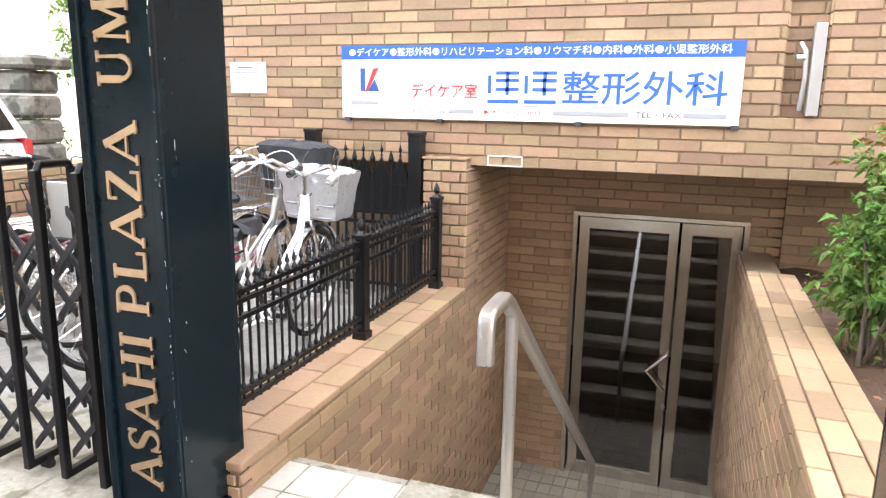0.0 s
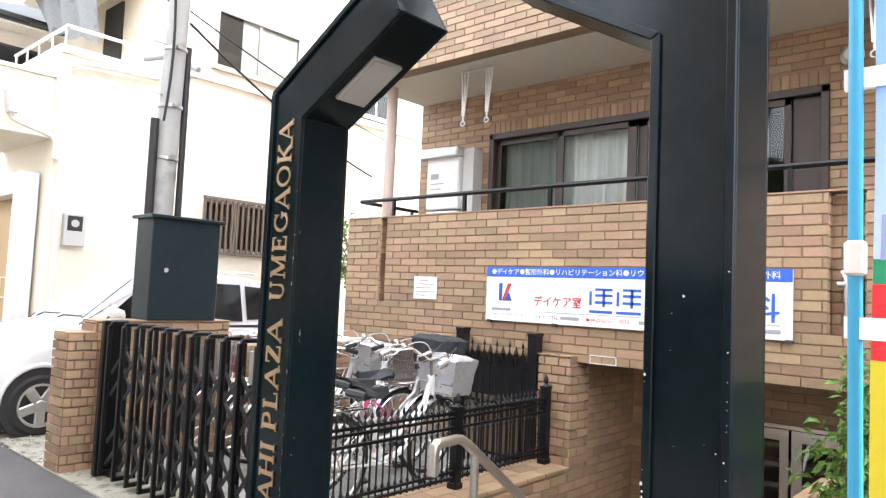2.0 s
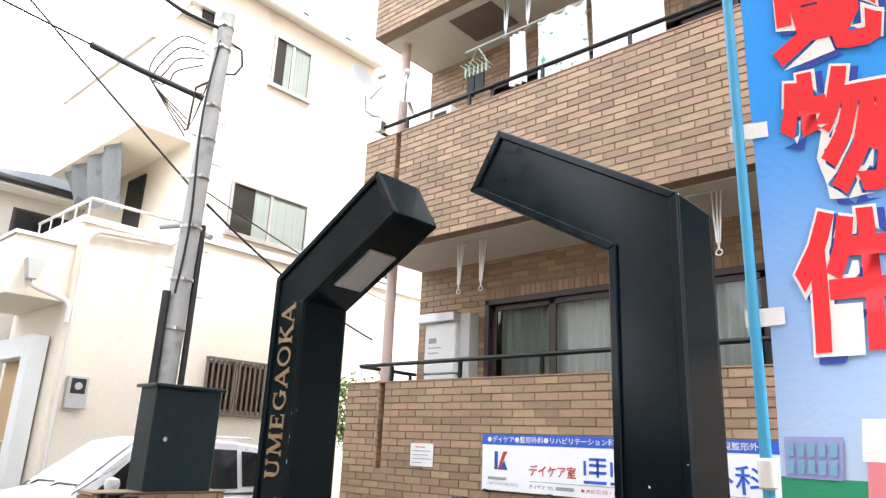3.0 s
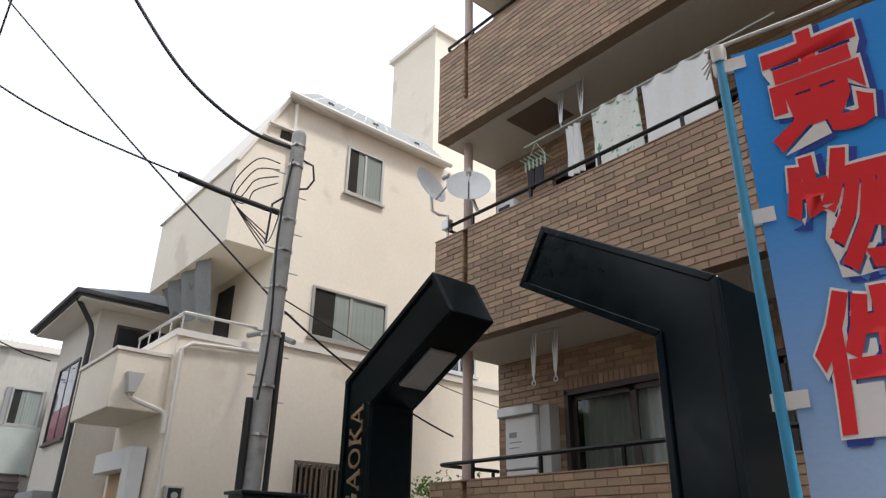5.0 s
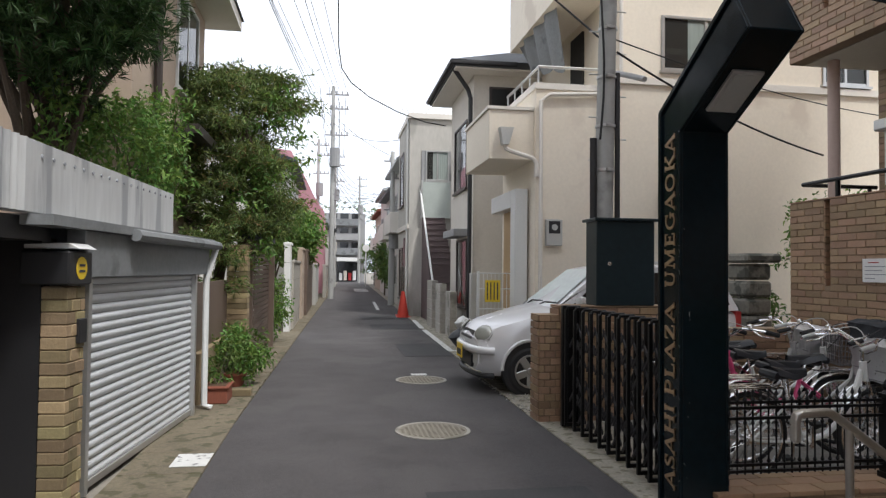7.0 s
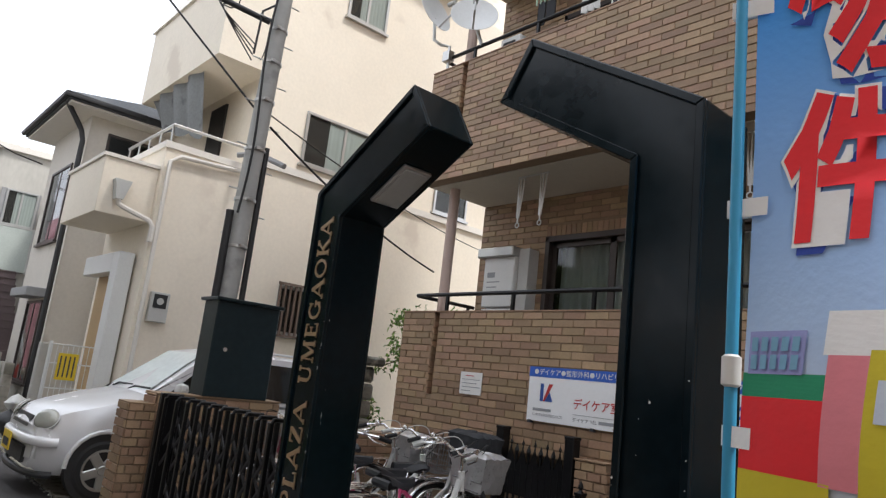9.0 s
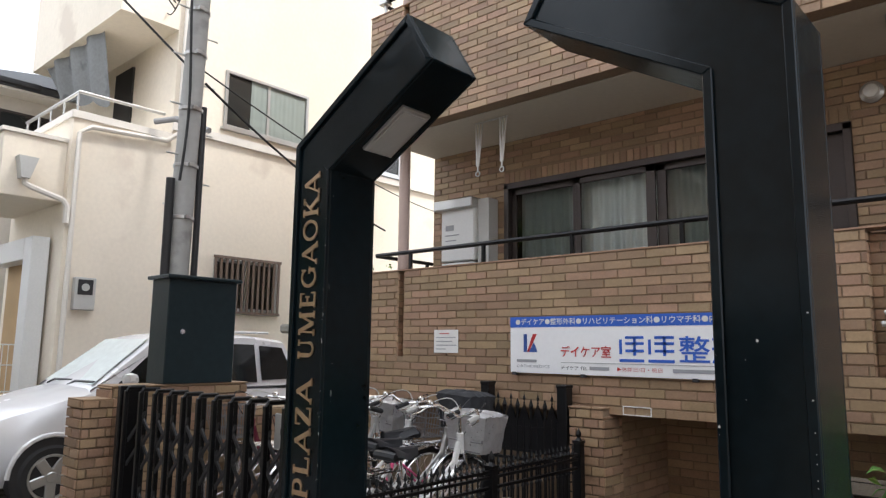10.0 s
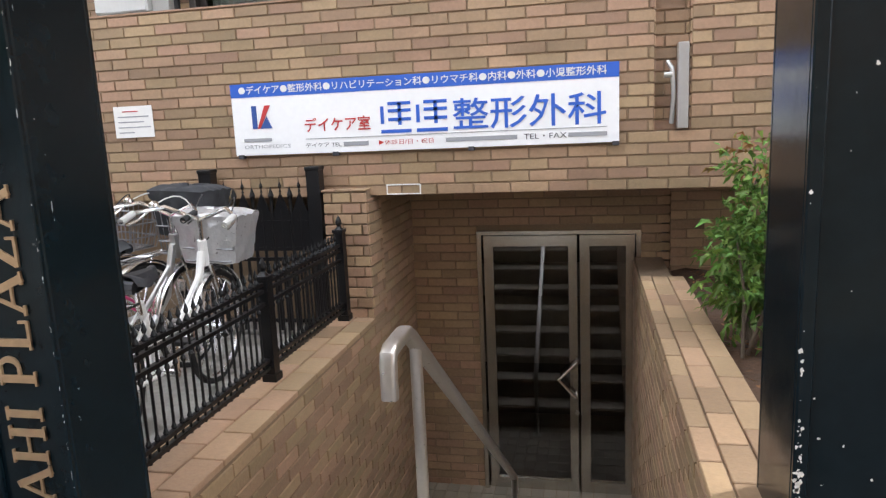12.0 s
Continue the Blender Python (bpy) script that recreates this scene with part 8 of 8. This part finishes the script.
# ---- bicycles ----
def bicycle(label, at, paint, front="wire", reverse=False):
    """A town cycle; local x runs forwards, wheels at -0.53 and 0.53."""
    t = thing("bicycle", label, "bicycle", "parked bicycles", at=at)
    for x in (-0.53, 0.53):
        w = part("wheel", Geo().ring((x, 0, 0.325), 0.305, 0.018, "y", 32, 6), M_RUBBER, t, "black tyre", smooth=True)
        part("rim", Geo().ring((x, 0, 0.325), 0.282, 0.012, "y", 32, 5), M_CHROME, w, smooth=True)
        sp = Geo()
        for i in range(18):
            a = 2 * math.pi * i / 18
            sp.tube([(x + 0.02 * math.cos(a + 1.2), 0.025 if i % 2 else -0.025, 0.325 + 0.02 * math.sin(a + 1.2)), (x + 0.28 * math.cos(a), 0, 0.325 + 0.28 * math.sin(a))], 0.0022, 4, cap=False)
        part("spokes", sp, M_CHROME, w, kind="stuff")
        part("hub", Geo().cyl((x, -0.05, 0.325), (x, 0.05, 0.325), 0.022, 10), M_CHROME, w, smooth=True)
        fe = Geo()
        fe.tube([(x + 0.338 * math.cos(radians(a)), 0, 0.325 + 0.338 * math.sin(radians(a))) for a in np.linspace(20 if x > 0 else 15, 170 if x > 0 else 205, 16)], 0.03, 8, flat=0.25)
        part("mudguard", fe, M_CHROME, t, smooth=True)
    fr = Geo()
    fr.tube([(0.40, 0, 0.78), (0.32, 0, 0.50), (0.12, 0, 0.32), (-0.08, 0, 0.28)], 0.022, 8)
    fr.tube([(0.41, 0, 0.84), (0.43, 0, 0.70)], 0.026, 8)
    fr.tube([(-0.08, 0, 0.28), (-0.2, 0, 0.66)], 0.018, 8)
    for y in (-0.06, 0.06):
        fr.tube([(-0.08, y * 0.4, 0.28), (-0.53, y, 0.325)], 0.010, 6)
        fr.tube([(-0.18, y * 0.4, 0.6), (-0.53, y, 0.325)], 0.009, 6)
    fr.tube([(0.36, 0, 0.66), (0.1, 0, 0.45), (-0.14, 0, 0.44)], 0.015, 6)
    part("frame", fr, paint, t, smooth=True)
    fk = Geo()
    for y in (-0.055, 0.055):
        fk.tube([(0.43, y * 0.6, 0.70), (0.47, y, 0.55), (0.53, y, 0.325)], 0.012, 6)
    part("fork", fk, M_CHROME, t, smooth=True)
    hb = Geo().tube([(0.12, -0.27, 0.97), (0.24, -0.27, 1.0), (0.36, -0.17, 1.02), (0.40, 0, 0.95), (0.36, 0.17, 1.02), (0.24, 0.27, 1.0), (0.12, 0.27, 0.97)], 0.012, 8)
    hb.tube([(0.41, 0, 0.84), (0.40, 0, 0.96)], 0.013, 8)
    part("handlebar", hb, M_CHROME, t, smooth=True)
    for y in (-0.27, 0.27):
        part("grip", Geo().cyl((0.12, y, 0.97), (0.23, y, 0.998), 0.018, 8), M_CREAMPLASTIC if paint is M_WHITE else M_RUBBER, t, smooth=True)
        part("brake_lever", Geo().tube([(0.30, y * 0.85, 1.0), (0.26, y * 0.95, 0.965), (0.16, y * 1.0, 0.945)], 0.006, 5), M_CHROME, t, smooth=True)
        part("brake_cable", Geo().tube([(0.30 + 0.22 * math.sin(w * 2.4), y * 0.85 * (1 - w) ** 0.7, 1.01 + 0.09 * math.sin(w * 3.1) - 0.19 * w * w) for w in np.linspace(0, 1, 10)], 0.004, 5), M_CREAMPLASTIC if y > 0 else M_PLASTIC, t, smooth=True)
    part("bell", Geo().lathe([(0.028, 0), (0.026, 0.015), (0.012, 0.026), (0, 0.028)], (0.31, 0.2, 1.03), 12), M_CHROME, t, smooth=True)
    sd = Geo().grid(lambda u, v: (-0.36 + 0.28 * u, (v - 0.5) * (0.20 - 0.14 * u ** 0.8), 0.80 + 0.02 * math.cos(u * 5) - 0.05 * (2 * v - 1) ** 4), 10, 8)
    sd.grid(lambda u, v: (-0.36 + 0.28 * u, (v - 0.5) * (0.19 - 0.135 * u ** 0.8), 0.745), 10, 8, flip=True)
    sd.tube([(-0.36, -0.08, 0.765), (-0.375, 0, 0.77), (-0.36, 0.08, 0.765)], 0.03, 8).tube([(-0.35, 0, 0.765), (-0.09, 0, 0.775)], [0.05, 0.025], 8)
    part("saddle", sd, M_SADDLE, t, "black vinyl saddle", smooth=True)
    part("seat_post", Geo().cyl((-0.2, 0, 0.6), (-0.235, 0, 0.76), 0.013, 8), M_CHROME, t, smooth=True)
    rk = Geo()
    for y in (-0.06, 0, 0.06):
        rk.tube([(-0.3, y, 0.68), (-0.78, y, 0.69)], 0.006, 5)
    for x in (-0.35, -0.55, -0.76):
        rk.tube([(x, -0.065, 0.685), (x, 0.065, 0.685)], 0.006, 5)
    for y in (-0.07, 0.07):
        rk.tube([(-0.7, y, 0.68), (-0.53, y, 0.33)], 0.007, 5)
    part("carrier", rk, M_CHROME, t)
    part("chain_guard", Geo().box(-0.50, 0.05, 0.25, 0.02, 0.068, 0.37), M_CHROME, t, bevel=0.008)
    cr = Geo().cyl((-0.08, -0.1, 0.28), (-0.08, 0.1, 0.28), 0.02, 8).box(-0.09, 0.08, 0.12, -0.07, 0.1, 0.29).box(-0.09, -0.1, 0.27, -0.07, -0.08, 0.44)
    part("crank", cr, M_CHROME, t)
    for y, z in ((0.14, 0.12), (-0.14, 0.44)):
        part("pedal", Geo().box(-0.12, y - 0.04, z - 0.012, -0.04, y + 0.04, z + 0.012), M_RUBBER, t, bevel=0.004)
    part("stand", Geo().tube([(-0.53, -0.09, 0.33), (-0.56, -0.12, 0.01), (-0.56, 0.12, 0.01), (-0.53, 0.09, 0.33)], 0.008, 6), M_CHROME, t, smooth=True)
    if front:
        bk = Geo()
        for i in range(9):
            u = i / 8
            for (x0, y0, x1, y1) in ((0.47, -0.16 + 0.32 * u, 0.49, -0.13 + 0.26 * u), (0.75, -0.18 + 0.36 * u, 0.70, -0.13 + 0.26 * u)):
                bk.tube([(x0, y0, 0.96), (x1, y1, 0.70)], 0.0035, 4, cap=False)
            bk.tube([(0.47 + 0.28 * u, -0.18, 0.96), (0.49 + 0.21 * u, -0.13, 0.70), (0.49 + 0.21 * u, 0.13, 0.70), (0.47 + 0.28 * u, 0.18, 0.96)], 0.0035, 4, cap=False)
        for z, k in ((0.96, 1.0), (0.87, 0.9), (0.78, 0.82), (0.71, 0.74)):
            bk.tube([(0.475, -0.175 * k, z), (0.46 + 0.28 * k, -0.18 * k, z), (0.46 + 0.28 * k, 0.18 * k, z), (0.475, 0.175 * k, z)], 0.005, 5, closed=True)
        part("basket", bk, M_WIRE if front != "dark" else M_PLASTIC, t, "wire front basket", kind="stuff")
        if front in ("cover", "bag"):

            def skin(u, v):
                a = u * 2 * math.pi
                sq = 1 / max(abs(math.cos(a)), abs(math.sin(a))) ** 0.75
                k = (1.0 if v < 0.75 else 1 - (v - 0.75) * 3.6) * (0.84 + 0.2 * min(v, 0.75) / 0.75)
                wr = 0.97 + 0.08 * noise.noise((math.cos(a) * 4, math.sin(a) * 4, v * 5 + at.translation.x)) + 0.05 * abs(noise.noise((math.cos(a) * 11, math.sin(a) * 11, v * 9)))
                h = (0.70 if front == "cover" else 0.82) + 0.27 * min(v / 0.75, 1) + (0.012 if v > 0.8 else 0) + 0.015 * noise.noise((math.cos(a) * 4, v * 6, 2))
                return (0.605 + 0.155 * math.cos(a) * sq * k * wr, 0.195 * math.sin(a) * sq * k * wr, h)

            part("basket_cover", Geo().grid(skin, 64, 22, flip=True), M_COVER if front == "cover" else M_CLOTH, t, "crumpled silver basket cover" if front == "cover" else "dark rain cover over the basket", smooth=True)
    part("lamp", Geo().lathe([(0.0, -0.05), (0.03, -0.04), (0.035, 0.02), (0.0, 0.03)], (0.58, 0.09, 0.5), 12), M_CHROME, t, smooth=True)
    return t


def stand_at(x, y, deg, lean=3):
    return Matrix.Translation((x, y, 0.006)) @ Euler((0, 0, radians(deg))).to_matrix().to_4x4() @ Euler((radians(lean), 0, 0)).to_matrix().to_4x4()


bicycle("white town bicycle with a crumpled silver basket cover", stand_at(0.28, -1.45, 94), M_WHITE, "cover")
bicycle("dark bicycle with a black rain cover on its basket", stand_at(-0.08, -1.22, 88), M_ALU, "bag")
bicycle("pink bicycle with a dark basket, parked the other way round", stand_at(-0.34, -1.25, -97), M_PINK, "dark")
bicycle("white bicycle with a wire basket", stand_at(-0.72, -1.05, 80), M_WHITE, "wire")
bicycle("silver bicycle with a covered basket by the wall", stand_at(-1.10, -1.05, 84), M_ALU, "cover")
bicycle("maroon bicycle with a wire basket by the wall", stand_at(-1.45, -1.15, -96), mat("maroon_paint", (0.16, 0.02, 0.04), 0.35), "wire")
hm = thing("gate_plate", "pale grey plates hung on the lattice gate", "sign")
for x in (0.20, 0.36):
    part("plate", Geo().box(x - 0.065, -2.50, 0.86, x + 0.065, -2.49, 1.06), M_CREAMPLASTIC, hm, bevel=0.004)
